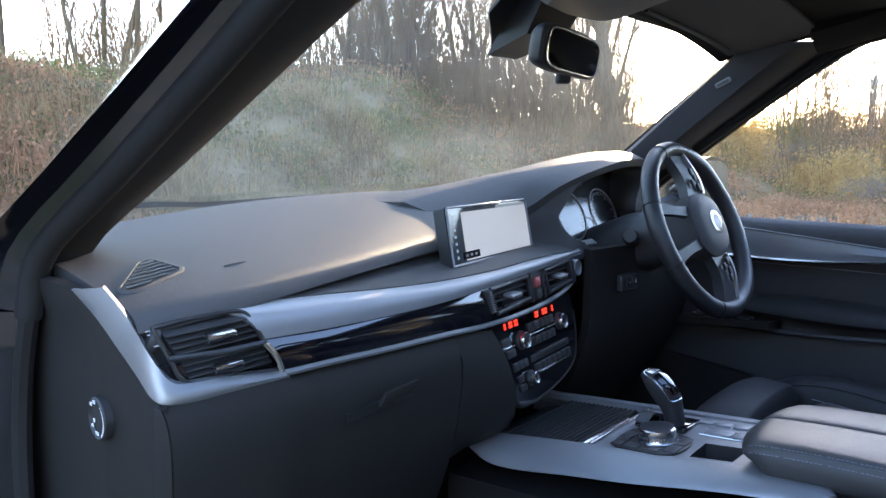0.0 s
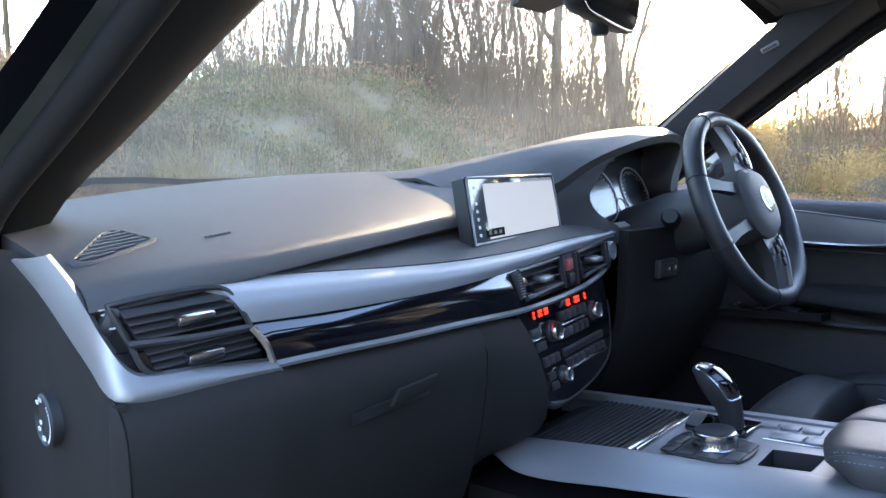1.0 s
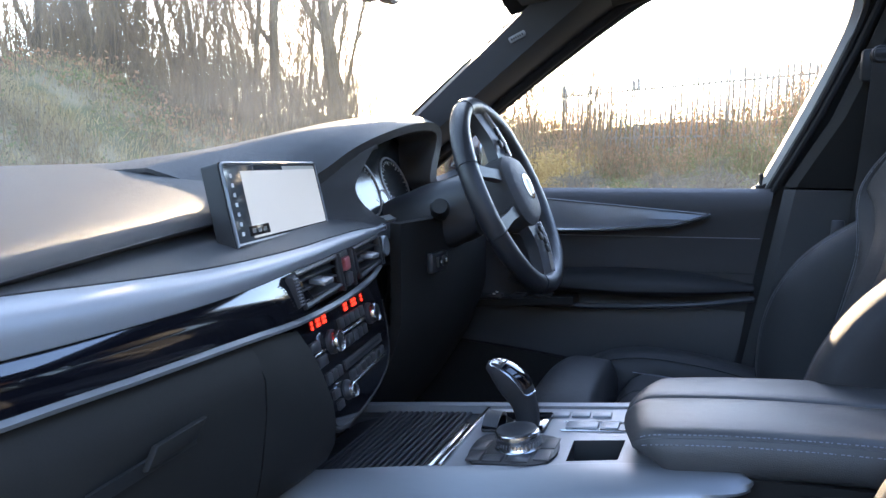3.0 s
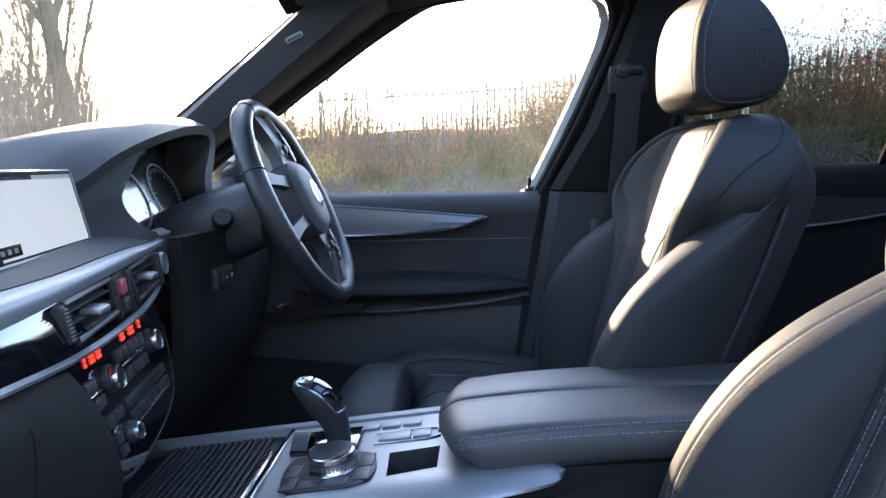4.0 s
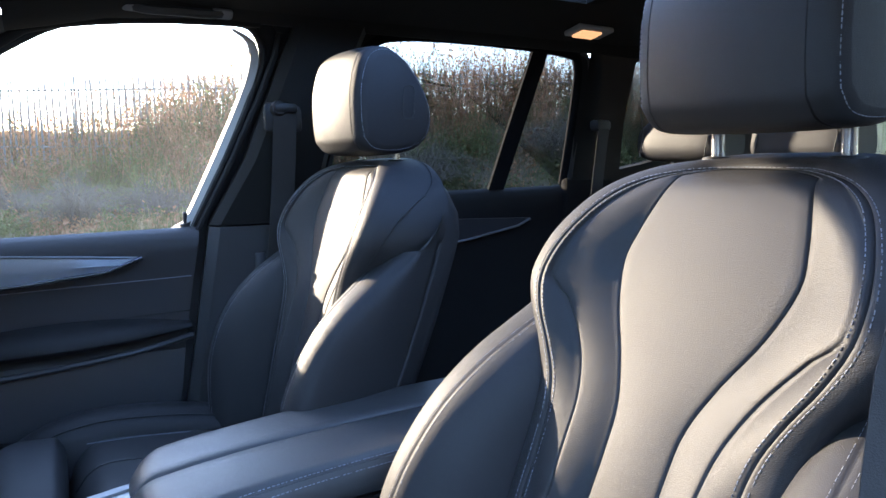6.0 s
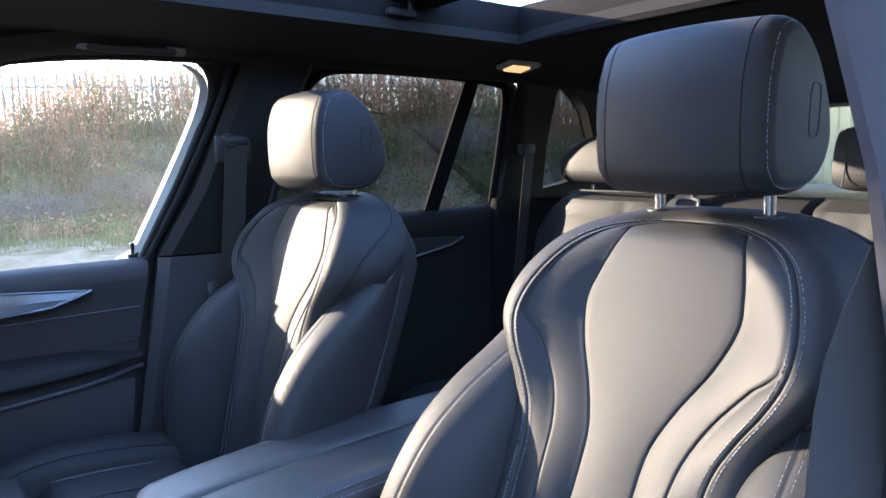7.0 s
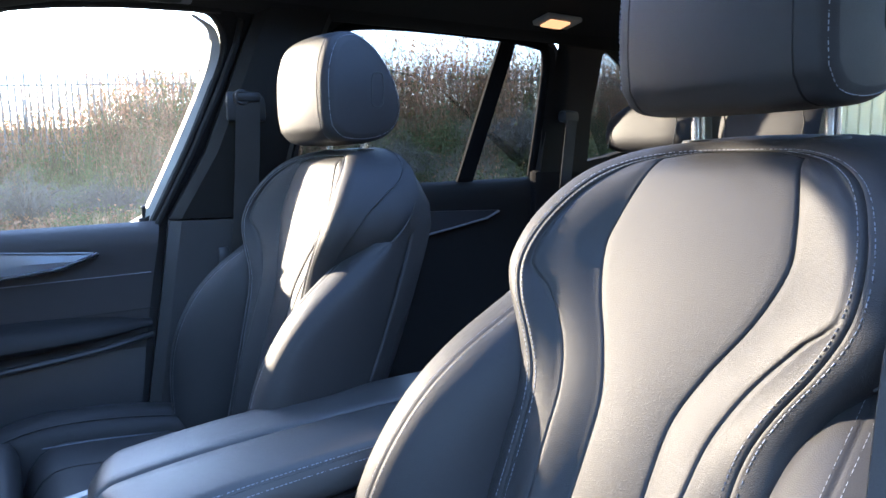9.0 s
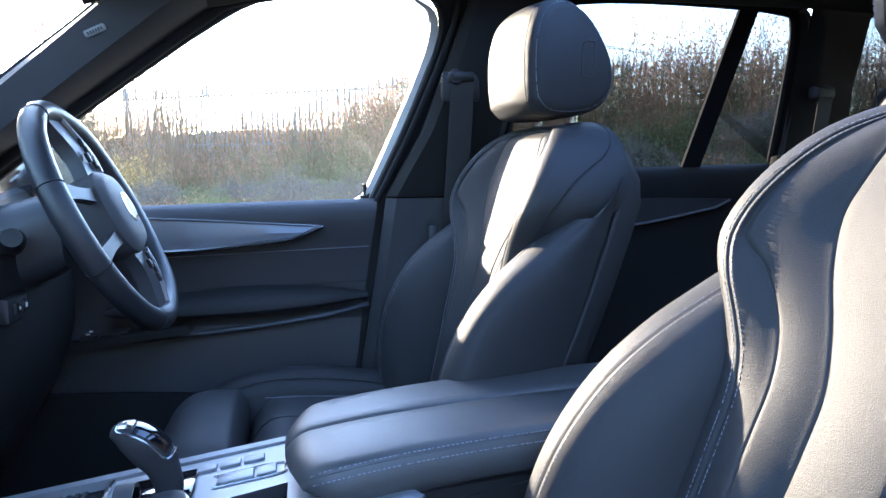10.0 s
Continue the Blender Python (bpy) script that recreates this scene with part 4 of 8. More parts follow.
brow = [Vector((-0.690, 1.08, 1.15)), Vector((-0.698, 0.94, 1.165)), Vector((-0.702, 0.85, 1.172))] + [p + Vector((0.003, 0.003, -0.004)) for p in smooth_line(outer_o, 46) if p.x < -0.668]
brow[-1] = Vector((-0.6735, 0.683, 1.066))
rows = []
for tp in brow:
    row = []
    for k in range(15):
        v = k / 14
        z = tp.z + (0.60 - tp.z) * v ** 1.3
        y = tp.y + 0.07 * max(0, (1.0 - z) / 0.4) ** 1.5
        inset = -0.676 - 0.011 * min(1, max(0, (tp.y - 0.684) / 0.10)) ** 0.7
        w = min(1, (tp.z - z) / 0.06)
        row.append(Vector((tp.x + (inset - tp.x) * w * w * (3 - 2 * w), y, z)))
    rows.append(row)
fold = smooth_line([tuple(p) for p in lower_rows(-0.668, -0.60, 2)[0][:7]], 15)
rows.append([a.lerp(b, 0.55) + Vector((-0.004, 0, 0)) for a, b in zip(rows[-1], fold)])
rows.append([p + Vector((-0.002, 0.001, 0)) for p in fold])
sheet(bm, rows, 0.012, seen_from=(-2.0, 0.8, 1.0))
part("end_panel", bm, LOWER_PLASTIC, dash, "black plastic end panel")
bm = bmesh.new()
ring_disc(bm, (-0.690, 0.780, 1.032), (-1, 0, 0), [(0.024, -0.006), (0.024, 0.003), (0.022, 0.005), (0.019, 0.002), (0.0001, 0.003)], 28)
dial = part("airbag_switch", bm, BLACK, dash, "round black switch with white marks")
bm = bmesh.new()
for k in range(12):
    a = -0.9 + k * 0.16
    box(bm, (-0.6945, 0.780 - 0.0205 * math.cos(a), 1.032 + 0.0205 * math.sin(a)), (0.0012, 0.0012, 0.003), 0, (math.degrees(a), 0, 0))
for dy, dz, w in ((0.004, 0.018, 0.006), (0.012, 0.014, 0.004), (0.0, -0.016, 0.007), (0.006, -0.003, 0.003), (0.011, -0.010, 0.004)):
    box(bm, (-0.6945, 0.780 + dy, 1.032 + dz), (0.0012, w, 0.0035), 0.0)
part("switch_marks", bm, WHITE_PRINT, dial)
bm = bmesh.new()
slab(bm, [(-0.404, 0.657, 0.999), (-0.394, 0.6555, 1.016), (-0.336, 0.656, 1.019), (-0.349, 0.6575, 1.003)], (0, -0.007, 0), 0.002)
part("glove_box_latch", bm, LOWER_PLASTIC, dash, "black glove box latch")
bm = bmesh.new()
sheet(bm, [[(-0.452 + 0.11 * i / 6, 0.6575 - 0.0005 * j, 0.990 + 0.006 * j + 0.006 * i / 6) for j in range(3)] for i in range(7)], 0.003)
part("latch_recess", bm, BLACK, dash)

# ---- centre stack ----
STACK_N = Vector((0.14, -1, 0.22)).normalized()


def sp(x, z, lift=0.0):
    return Vector((x, 0.698 + 0.14 * (x + 0.079) + 0.22 * (z - 1.016), z)) + STACK_N * lift


def stack_box(bm, x, z, w, hgt, deep, lift=0.0, bevel=0.0015):
    vs = box(bm, (0, 0, 0), (w, deep, hgt), bevel)
    m = Matrix.Translation(sp(x, z, lift)) @ pose(0, 0, 0, -12.4, 0, 8)
    bmesh.ops.transform(bm, matrix=m, verts=[v for v in vs if v.is_valid])


stack = thing("control_stack", (0, 0.72, 0.9), "gloss black climate and audio panel with silver knobs", "control panel")
bm = bmesh.new()
outl = smooth_line([(-0.142, 1.050, 0), (-0.02, 1.052, 0), (0.10, 1.060, 0), (0.150, 1.064, 0), (0.158, 1.03, 0), (0.158, 0.985, 0), (0.140, 0.935, 0), (0.09, 0.912, 0), (0.0, 0.900, 0), (-0.07, 0.903, 0), (-0.092, 0.925, 0), (-0.112, 0.975, 0), (-0.132, 1.02, 0), (-0.142, 1.050, 0)], 60)[:-1]
loft(bm, [[sp(p.x, p.y, -0.10) for p in outl], [sp(p.x, p.y, -0.004) for p in outl], [sp(p.x * 0.985 + 0.0002, 0.98 + (p.y - 0.98) * 0.985, 0.0) for p in outl]])
part("fascia", bm, PIANO, stack)
bm = bmesh.new()
tube(bm, [sp(p.x * 1.02, 0.98 + (p.y - 0.98) * 1.02, -0.004) for p in outl[20:46]], 0.004, 8)
part("fascia_surround", bm, BLACK, stack)
for x, z, r in ((-0.049, 1.004, 0.0138), (0.092, 1.008, 0.0138)):
    bm = bmesh.new()
    ring_disc(bm, sp(x, z, 0), STACK_N, [(r * 1.14, 0), (r * 1.14, 0.004), (r * 1.02, 0.0055), (r * 0.98, 0.010), (r * 0.92, 0.0130), (r * 0.86, 0.0138), (r * 0.72, 0.0130), (r * 0.5, 0.0133), (0.0002, 0.0135)], 32)
    knob = part("climate_knob", bm, HARD, stack, "dark knob with satin silver rim")
    bm = bmesh.new()
    ring_disc(bm, sp(x, z, 0), STACK_N, [(r * 1.01, 0.0085), (r * 1.0, 0.0130), (r * 0.90, 0.0148), (r * 0.80, 0.0142)], 32)
    part("knob_rim", bm, CHROME, knob)
bm = bmesh.new()
ring_disc(bm, sp(-0.034, 0.938, 0), STACK_N, [(0.013, 0), (0.013, 0.003), (0.0112, 0.005), (0.0108, 0.010), (0.0098, 0.0128), (0.008, 0.0132), (0.006, 0.0124), (0.0002, 0.0126)], 28)
knob = part("volume_knob", bm, HARD, stack, "dark volume knob with satin rim")
bm = bmesh.new()
ring_disc(bm, sp(-0.034, 0.938, 0), STACK_N, [(0.0112, 0.0088), (0.0104, 0.0130), (0.0084, 0.0138), (0.0076, 0.0132)], 28)
part("knob_rim", bm, CHROME, knob)
for k in range(5):
    for z in (1.018, 0.993):
        bm = bmesh.new()
        stack_box(bm, -0.012 + 0.0185 * k, z, 0.0168, 0.0145, 0.006, 0.001)
        part("climate_button", bm, HARD, stack)
for x, z, w in ((-0.098, 1.010, 0.026), (-0.086, 0.990, 0.026), (-0.092, 1.0, 0.02)):
    if z != 1.0:
        bm = bmesh.new()
        stack_box(bm, x, z, w, 0.013, 0.006, 0.001)
        part("seat_heat_button", bm, HARD, stack)
for z, x0, x1 in ((1.0055, -0.020, 0.080), (0.9395, -0.008, 0.122), (1.0005, -0.108, -0.072)):
    bm = bmesh.new()
    stack_box(bm, (x0 + x1) / 2, z, x1 - x0, 0.0028, 0.005, 0.001, 0.0008)
    part("silver_line", bm, CHROME, stack)
for k in range(3):
    bm = bmesh.new()
    stack_box(bm, -0.078 + 0.016 * k, 0.966, 0.0148, 0.0135, 0.006, 0.001)
    part("audio_button", bm, HARD, stack)
bm = bmesh.new()
stack_box(bm, 0.046, 0.9665, 0.145, 0.0125, 0.004, 0.001)
part("disc_slot_plate", bm, HARD, stack)
bm = bmesh.new()
stack_box(bm, 0.046, 0.9665, 0.12, 0.0030, 0.003, 0.0022, 0)
part("disc_slot", bm, BLACK, stack)
for k in range(7):
    bm = bmesh.new()
    stack_box(bm, -0.008 + 0.0195 * k, 0.9495, 0.0182, 0.0120, 0.006, 0.001)
    part("preset_button", bm, HARD, stack)
for x, z in ((-0.068, 0.944), (-0.062, 0.929)):
    bm = bmesh.new()
    stack_box(bm, x, z, 0.018, 0.011, 0.006, 0.001)
    part("power_button", bm, HARD, stack)
for x, w in ((-0.090, 0.010), (-0.074, 0.012), (-0.056, 0.012), (0.017, 0.014), (0.047, 0.020), (0.076, 0.006)):
    bm = bmesh.new()
    for r in (0, 1):
        for c in range(max(1, int(w / 0.006))):
            stack_box(bm, x - w / 2 + 0.003 + 0.006 * c, 1.0315 + 0.0056 * r, 0.0040, 0.0042, 0.0012, 0.0008, 0)
    part("red_figure", bm, REDLIGHT, stack, "glowing red figures")
# centre vents
cv = thing("centre_vents", (0, 0.71, 1.06), "black centre air vents with silver tabs and hazard button", "air vent")


def vp(x, z, lift=0.0):
    return Vector((x, 0.702 + 0.14 * (x + 0.02) + 0.1 * (z - 1.098), z)) + Vector((0.14, -1, 0.1)).normalized() * lift


def vent_box(bm, x, z, w, hgt, deep, lift=0.0, bevel=0.0015, tilt=0, lean=0):
    vs = box(bm, (0, 0, 0), (w, deep, hgt), bevel)
    bmesh.ops.transform(bm, matrix=Matrix.Translation(vp(x, z, lift)) @ pose(0, 0, 0, -5.7 + tilt, lean, 8), verts=[v for v in vs if v.is_valid])


bm = bmesh.new()
o = [(-0.160, 1.113), (0.165, 1.121), (0.178, 1.105), (0.165, 1.078), (0.05, 1.060), (-0.142, 1.058), (-0.152, 1.075)]
loft(bm, [[vp(x, z, -0.06) for x, z in o], [vp(x, z, -0.012) for x, z in o]])
part("vent_cavity", bm, BLACK, cv)
for x0, x1, zl, zr in ((-0.148, -0.036, 1.0885, 1.0895), (0.028, 0.124, 1.0925, 1.0965)):
    bm = bmesh.new()
    loop = [vp(x0 - 0.004, zl + 0.019, 0.002), vp(x1, zr + 0.021, 0.002), vp(x1 + 0.006, zr - 0.016, 0.003), vp(x0 + 0.012, zl - 0.021, 0.003)]
    tube(bm, [loop[0], loop[0].lerp(loop[1], 0.5), loop[1], loop[1].lerp(loop[2], 0.5), loop[2], loop[2].lerp(loop[3], 0.5), loop[3], loop[3].lerp(loop[0], 0.5)], 0.0035, 6, closed=True)
    part("vent_rim", bm, HARD, cv)
    for k in range(3):
        bm = bmesh.new()
        vent_box(bm, (x0 + x1) / 2 + 0.003 * (1 - k), (zl + zr) / 2 - 0.012 + 0.012 * k, x1 - x0, 0.0024, 0.022, -0.008, 0.001, 14, -0.5)
        part("vent_slat", bm, HARD, cv)
    bm = bmesh.new()
    vent_box(bm, (x0 + x1) / 2, (zl + zr) / 2 + 0.001, 0.028, 0.007, 0.022, 0.006, 0.0025, 10)
    part("vent_tab", bm, CONSOLE_SILVER, cv, "satin vent tab")
bm = bmesh.new()
vent_box(bm, -0.006, 1.0895, 0.036, 0.050, 0.012, -0.004, 0.003, 0, -6)
part("button_plate", bm, BLACK, cv)
bm = bmesh.new()
vent_box(bm, -0.008, 1.0975, 0.017, 0.017, 0.008, 0.004, 0.002, 0, -6)
part("hazard_button", bm, material("red_hazard_plastic", (0.45, 0.10, 0.10), 0.4, vary=0.1, bump=0), cv, "red hazard button")
bm = bmesh.new()
vent_box(bm, -0.003, 1.0770, 0.017, 0.016, 0.008, 0.004, 0.002, 0, -6)
part("lock_button", bm, HARD, cv)
for x in (-0.026, 0.016):
    bm = bmesh.new()
    vent_box(bm, x, 1.089, 0.004, 0.050, 0.010, 0.002, 0.0015, 0, -8)
    part("plate_edge", bm, HARD, cv)
bm = bmesh.new()
vent_box(bm, -0.151, 1.0885, 0.011, 0.040, 0.012, -0.001, 0.004, 0, -16)
part("vent_thumbwheel", bm, HARD, cv)
bm = bmesh.new()
for k in range(9):
    vent_box(bm, -0.1565 + 0.0012 * k, 1.1035 - 0.0038 * k, 0.008, 0.0012, 0.002, 0.006, 0)
part("thumbwheel_ridges", bm, CONSOLE_SILVER, cv)
bm = bmesh.new()
ring_disc(bm, vp(0.152, 1.099, 0.0), (0.14, -1, 0.1), [(0.016, -0.004), (0.016, 0.006), (0.0145, 0.008), (0.012, 0.0065), (0.0002, 0.007)], 26)
part("temperature_wheel", bm, CONSOLE_SILVER, cv)
for x in (0.126, 0.136):
    bm = bmesh.new()
    vent_box(bm, x, 1.095, 0.005, 0.044, 0.010, 0.002, 0.0015, 0, -10)
    part("plate_edge", bm, HARD, cv)

# ---- display ----
display = thing("display_screen", (-0.03, 0.79, 1.14), "upright tablet-like display with silver edge, pale reflections", "screen")
S0, SX = Vector((-0.179, 0.735, 1.1395)), Vector((0.290, 0.0595, -0.0035))
SZ = Vector((0.008, 0.0265, 0.0885))
SN = SX.cross(SZ).normalized()
if SN.y > 0:
    SN = -SN


def scp(u, v, lift=0.0):
    return S0 + SX * u + SZ * v + SN * lift


def screen_slab(bm, u0, u1, v0, v1, lo, hi, r=0.012, n=5):
    ring = []
    for cu, cv_, a0 in ((u1 - r, v1 - r * 3, 0), (u0 + r, v1 - r * 3, 90), (u0 + r, v0 + r * 3, 180), (u1 - r, v0 + r * 3, 270)):
        for k in range(n):
            a = radians(a0 + 90 * k / (n - 1))
            ring.append((cu + r * math.cos(a), cv_ + r * 3 * math.sin(a)))
    loft(bm, [[scp(u, v, lo) for u, v in ring], [scp(u, v, hi) for u, v in ring]])


bm = bmesh.new()
screen_slab(bm, 0, 1, -0.08, 1.02, -0.022, -0.002)
part("housing", bm, BLACK, display)
bm = bmesh.new()
ring = [scp(u, v, 0.0) for u, v in ((0.012, 0.0), (0.012, 0.5), (0.012, 0.97), (0.03, 1.0), (0.5, 1.0), (0.97, 1.0), (0.988, 0.97), (0.988, 0.5), (0.988, 0.0), (0.5, -0.005))]
tube(bm, ring, 0.0022, 6, closed=True)
part("silver_edge", bm, CONSOLE_SILVER, display)
bm = bmesh.new()
screen_slab(bm, 0.02, 0.98, 0.0, 0.985, -0.002, 0.0008, 0.006)
part("glass", bm, SCREEN, display, "glossy display glass")
bm = bmesh.new()
screen_slab(bm, 0.150, 0.965, 0.045, 0.90, 0.0008, 0.0011, 0.004, 3)
part("map_picture", bm, DISPLAY, display, "pale lit map picture")
bm = bmesh.new()
screen_slab(bm, 0.965 - 0.40, 0.965, 0.90, 0.955, 0.0008, 0.0011, 0.003, 2)
part("title_bar", bm, DISPLAY_DIM, display)
bm = bmesh.new()
for u0, u1, v0, v1 in ((0.115, 0.30, 0.075, 0.20),):
    screen_slab(bm, u0, u1, v0, v1, 0.0011, 0.0015, 0.003, 2)
part("menu_tile", bm, PIANO, display)
bm = bmesh.new()
for k in range(3):
    screen_slab(bm, 0.14 + 0.05 * k, 0.17 + 0.05 * k, 0.11, 0.165, 0.0015, 0.0018, 0.002, 2)
part("menu_marks", bm, HARD, display)
bm = bmesh.new()
for k in range(7):
    screen_slab(bm, 0.055, 0.075, 0.10 + 0.12 * k, 0.15 + 0.12 * k, 0.0008, 0.0011, 0.002, 2)
part("menu_icons", bm, WHITE_PRINT, display)

# ---- instrument binnacle ----
binn = thing("instrument_binnacle", (0.4, 0.9, 1.12), "hooded black instrument binnacle with round dials", "instrument panel")
LIP = [(-0.02, 1.152), (0.06, 1.168), (0.128, 1.195), (0.195, 1.236), (0.294, 1.265), (0.41, 1.284), (0.485, 1.289), (0.522, 1.284), (0.532, 1.268), (0.522, 1.246), (0.500, 1.216), (0.492, 1.190), (0.505, 1.172), (0.53, 1.160)]
RIDGE = [(-0.06, 0.97, 1.214), (0.03, 0.95, 1.232), (0.10, 0.92, 1.246), (0.18, 0.88, 1.267), (0.285, 0.86, 1.287), (0.41, 0.855, 1.303), (0.495, 0.85, 1.310), (0.545, 0.85, 1.306), (0.568, 0.852, 1.286), (0.568, 0.855, 1.25), (0.566, 0.86, 1.215), (0.566, 0.86, 1.19), (0.568, 0.86, 1.17), (0.572, 0.86, 1.15)]
lip = smooth_line([(x, 0.789 + 0.36 * max(0, 0.225 - x), z) for x, z in LIP], 66)
ridge = smooth_line(RIDGE, 66)
bm = bmesh.new()
rows = []
for k, (a, b) in enumerate(zip(lip, ridge)):
    inward = Vector((0.36, 0, 1.20)) - Vector((a.x, 0, a.z))
    inward = inward.normalized() if a.x > 0.2 else Vector((0.3, 0, -0.4))
    front = a.lerp(b, 0.22)
    front.y = a.y - 0.004
    mid = a.lerp(b, 0.62)
    mid.y = a.y + 0.028
    right = max(0, (b.x - 0.55) / 0.02) if b.z < 1.29 else 0
    far_z = 1.205 if not right else b.z - 0.01
    rows.append([a + inward * 0.010 + Vector((0, 0.075, 0)), a + inward * 0.006 + Vector((0, 0.030, 0)), a + inward * 0.002 + Vector((0, 0.008, 0)), a, front, mid + Vector((0, 0, 0.004)), b, Vector((b.x, b.y + 0.05, b.z - 0.003)), Vector((b.x, b.y + 0.12, b.z * 0.75 + far_z * 0.25)), Vector((b.x, b.y + 0.20, b.z * 0.35 + far_z * 0.65)), Vector((b.x, b.y + 0.29, far_z - 0.012))])
sheet(bm, rows, -0.006)
part("hood", bm, SOFT, binn, "grained black hood")
LENS_EDGE = [(0.262, 1.254), (0.240, 1.236), (0.214, 1.212), (0.193, 1.190), (0.202, 1.170), (0.230, 1.151), (0.278, 1.131), (0.330, 1.124), (0.40, 1.128), (0.46, 1.138), (0.505, 1.160)]
lens_edge = smooth_line([(x, 0.789, z) for x, z in LENS_EDGE], 44)
bm = bmesh.new()
outer = smooth_line([(0.262, 0.790, 1.2545), (0.205, 0.797, 1.240), (0.15, 0.815, 1.209), (0.115, 0.828, 1.184), (0.11, 0.825, 1.150), (0.135, 0.805, 1.128), (0.20, 0.776, 1.106), (0.28, 0.770, 1.096), (0.38, 0.765, 1.090), (0.46, 0.765, 1.095), (0.53, 0.77, 1.12)], 44)
sheet(bm, [[q, q.lerp(p, 0.35) + Vector((0, -0.004, 0)), q.lerp(p, 0.75) + Vector((0, -0.004, 0)), p.lerp(q, 0.03), p + Vector((0, 0.012, 0))] for p, q in zip(lens_edge, outer)], 0.008)
part("side_panel", bm, SOFT, binn)
lens = [Vector((p.x, p.z, 0)) for p in lens_edge] + [Vector((p.x, p.z, 0)) for p in reversed(lip) if p.x > 0.268]
bm = bmesh.new()
loft(bm, [[(p.x, 0.800, p.y) for p in lens], [(0.37 + (p.x - 0.37) * 0.97, 0.83, 1.20 + (p.y - 1.20) * 0.97) for p in lens], [(0.37 + (p.x - 0.37) * 0.94, 0.872, 1.20 + (p.y - 1.20) * 0.94) for p in lens]], caps=False)
part("recess", bm, BLACK, binn)
bm = bmesh.new()
loft(bm, [[(0.37 + (p.x - 0.37) * 0.95, 0.842 + 0.42 * (p.y - 1.2), 1.20 + (p.y - 1.20) * 0.95) for p in lens], [(0.37 + (p.x - 0.37) * 0.95, 0.852 + 0.42 * (p.y - 1.2), 1.20 + (p.y - 1.20) * 0.95) for p in lens]])
face = part("dial_face", bm, DIALGLASS, binn, "dark dial face behind glossy lens")
for x, r in ((0.300, 0.050), (0.430, 0.050)):
    bm = bmesh.new()
    tube(bm, [(x + r * math.cos(2 * math.pi * k / 40), 0.8325 + 0.42 * r * math.sin(2 * math.pi * k / 40), 1.180 + r * math.sin(2 * math.pi * k / 40)) for k in range(40)], 0.0022, 6, closed=True)
    part("dial_ring", bm, CONSOLE_SILVER, face)
    bm = bmesh.new()
    for k in range(25):
        a = math.radians(-130 + 260 * k / 24 + 90)
        ln = 0.008 if k % 4 == 0 else 0.004
        tube(bm, [(x + q * math.cos(a), 0.8325 + 0.42 * q * math.sin(a), 1.180 + q * math.sin(a)) for q in (r - 0.006, r - 0.006 - ln)], 0.0006, 4)
    part("dial_marks", bm, WHITE_PRINT, face)
bm = bmesh.new()
tube(bm, [(0.362 + 0.014 * math.cos(2 * math.pi * k / 24), 0.823 + 0.42 * 0.014 * math.sin(2 * math.pi * k / 24), 1.158 + 0.014 * math.sin(2 * math.pi * k / 24)) for k in range(24)], 0.0012, 5, closed=True)
part("small_dial", bm, WHITE_PRINT, face)
bm = bmesh.new()
sheet(bm, [[(0.285 + 0.185 * i / 10, 0.782 + 0.016 * j, 1.1245 + 0.012 * (i / 10) ** 2 + 0.006 * j) for j in range(2)] for i in range(11)], 0.004)
part("lens_sill", bm, PALEPLASTIC, binn, "pale lower lens edge")

# ---- column and wheel ----
column = thing("steering_column", (0.39, 0.75, 1.0), "black steering column shroud with stalks and light switch", "steering column")
bm = bmesh.new()
rings = []
for k, (y, z, w, hh) in enumerate(((0.640, 1.150, 0.060, 0.055), (0.66, 1.145, 0.066, 0.062), (0.74, 1.120, 0.072, 0.066), (0.84, 1.085, 0.072, 0.060), (0.95, 1.05, 0.06, 0.05))):
    rings.append([(0.395 + w * math.copysign(abs(math.cos(a)) ** 0.7, math.cos(a)), y, z + hh * math.copysign(abs(math.sin(a)) ** 0.7, math.sin(a))) for a in [2 * math.pi * i / 24 for i in range(24)]])
loft(bm, rings)
part("shroud", bm, HARD, column)
bm = bmesh.new()
sheet(bm, [[(0.19 + 0.44 * i / 12, 0.712 - 0.02 * math.sin(math.pi * i / 12) + 0.16 * max(0, (0.98 - (1.13 - 0.40 * j / 10)) / 0.3) ** 1.5 , 1.13 - 0.40 * j / 10) for j in range(11)] for i in range(13)], 0.02)
part("knee_bolster", bm, LOWER_PLASTIC, column)
bm = bmesh.new()
tube(bm, [(0.345, 0.705, 1.130), (0.320, 0.696, 1.136), (0.302, 0.690, 1.142), (0.286, 0.684, 1.148), (0.274, 0.680, 1.153)], [0.011, 0.012, 0.016, 0.017, 0.013], 14)
part("wiper_stalk", bm, BLACK, column)
bm = bmesh.new()
tube(bm, [(0.46, 0.705, 1.135), (0.50, 0.695, 1.142), (0.53, 0.685, 1.15)], [0.010, 0.012, 0.012], 10)
part("indicator_stalk", bm, BLACK, column)
bm = bmesh.new()
box(bm, (0.298, 0.694, 1.056), (0.060, 0.014, 0.034), 0.004, (0, 0, -4))
part("switch_plate", bm, HARD, column)
for dx in (-0.012, 0.012):
    bm = bmesh.new()
    box(bm, (0.298 + dx, 0.686, 1.057), (0.014, 0.008, 0.018), 0.003, (0, 0, -4))
    part("rocker_switch", bm, BLACK, column)
bm = bmesh.new()
box(bm, (0.310, 0.6815, 1.058), (0.004, 0.002, 0.006), 0)
box(bm, (0.286, 0.6815, 1.058), (0.002, 0.002, 0.004), 0)
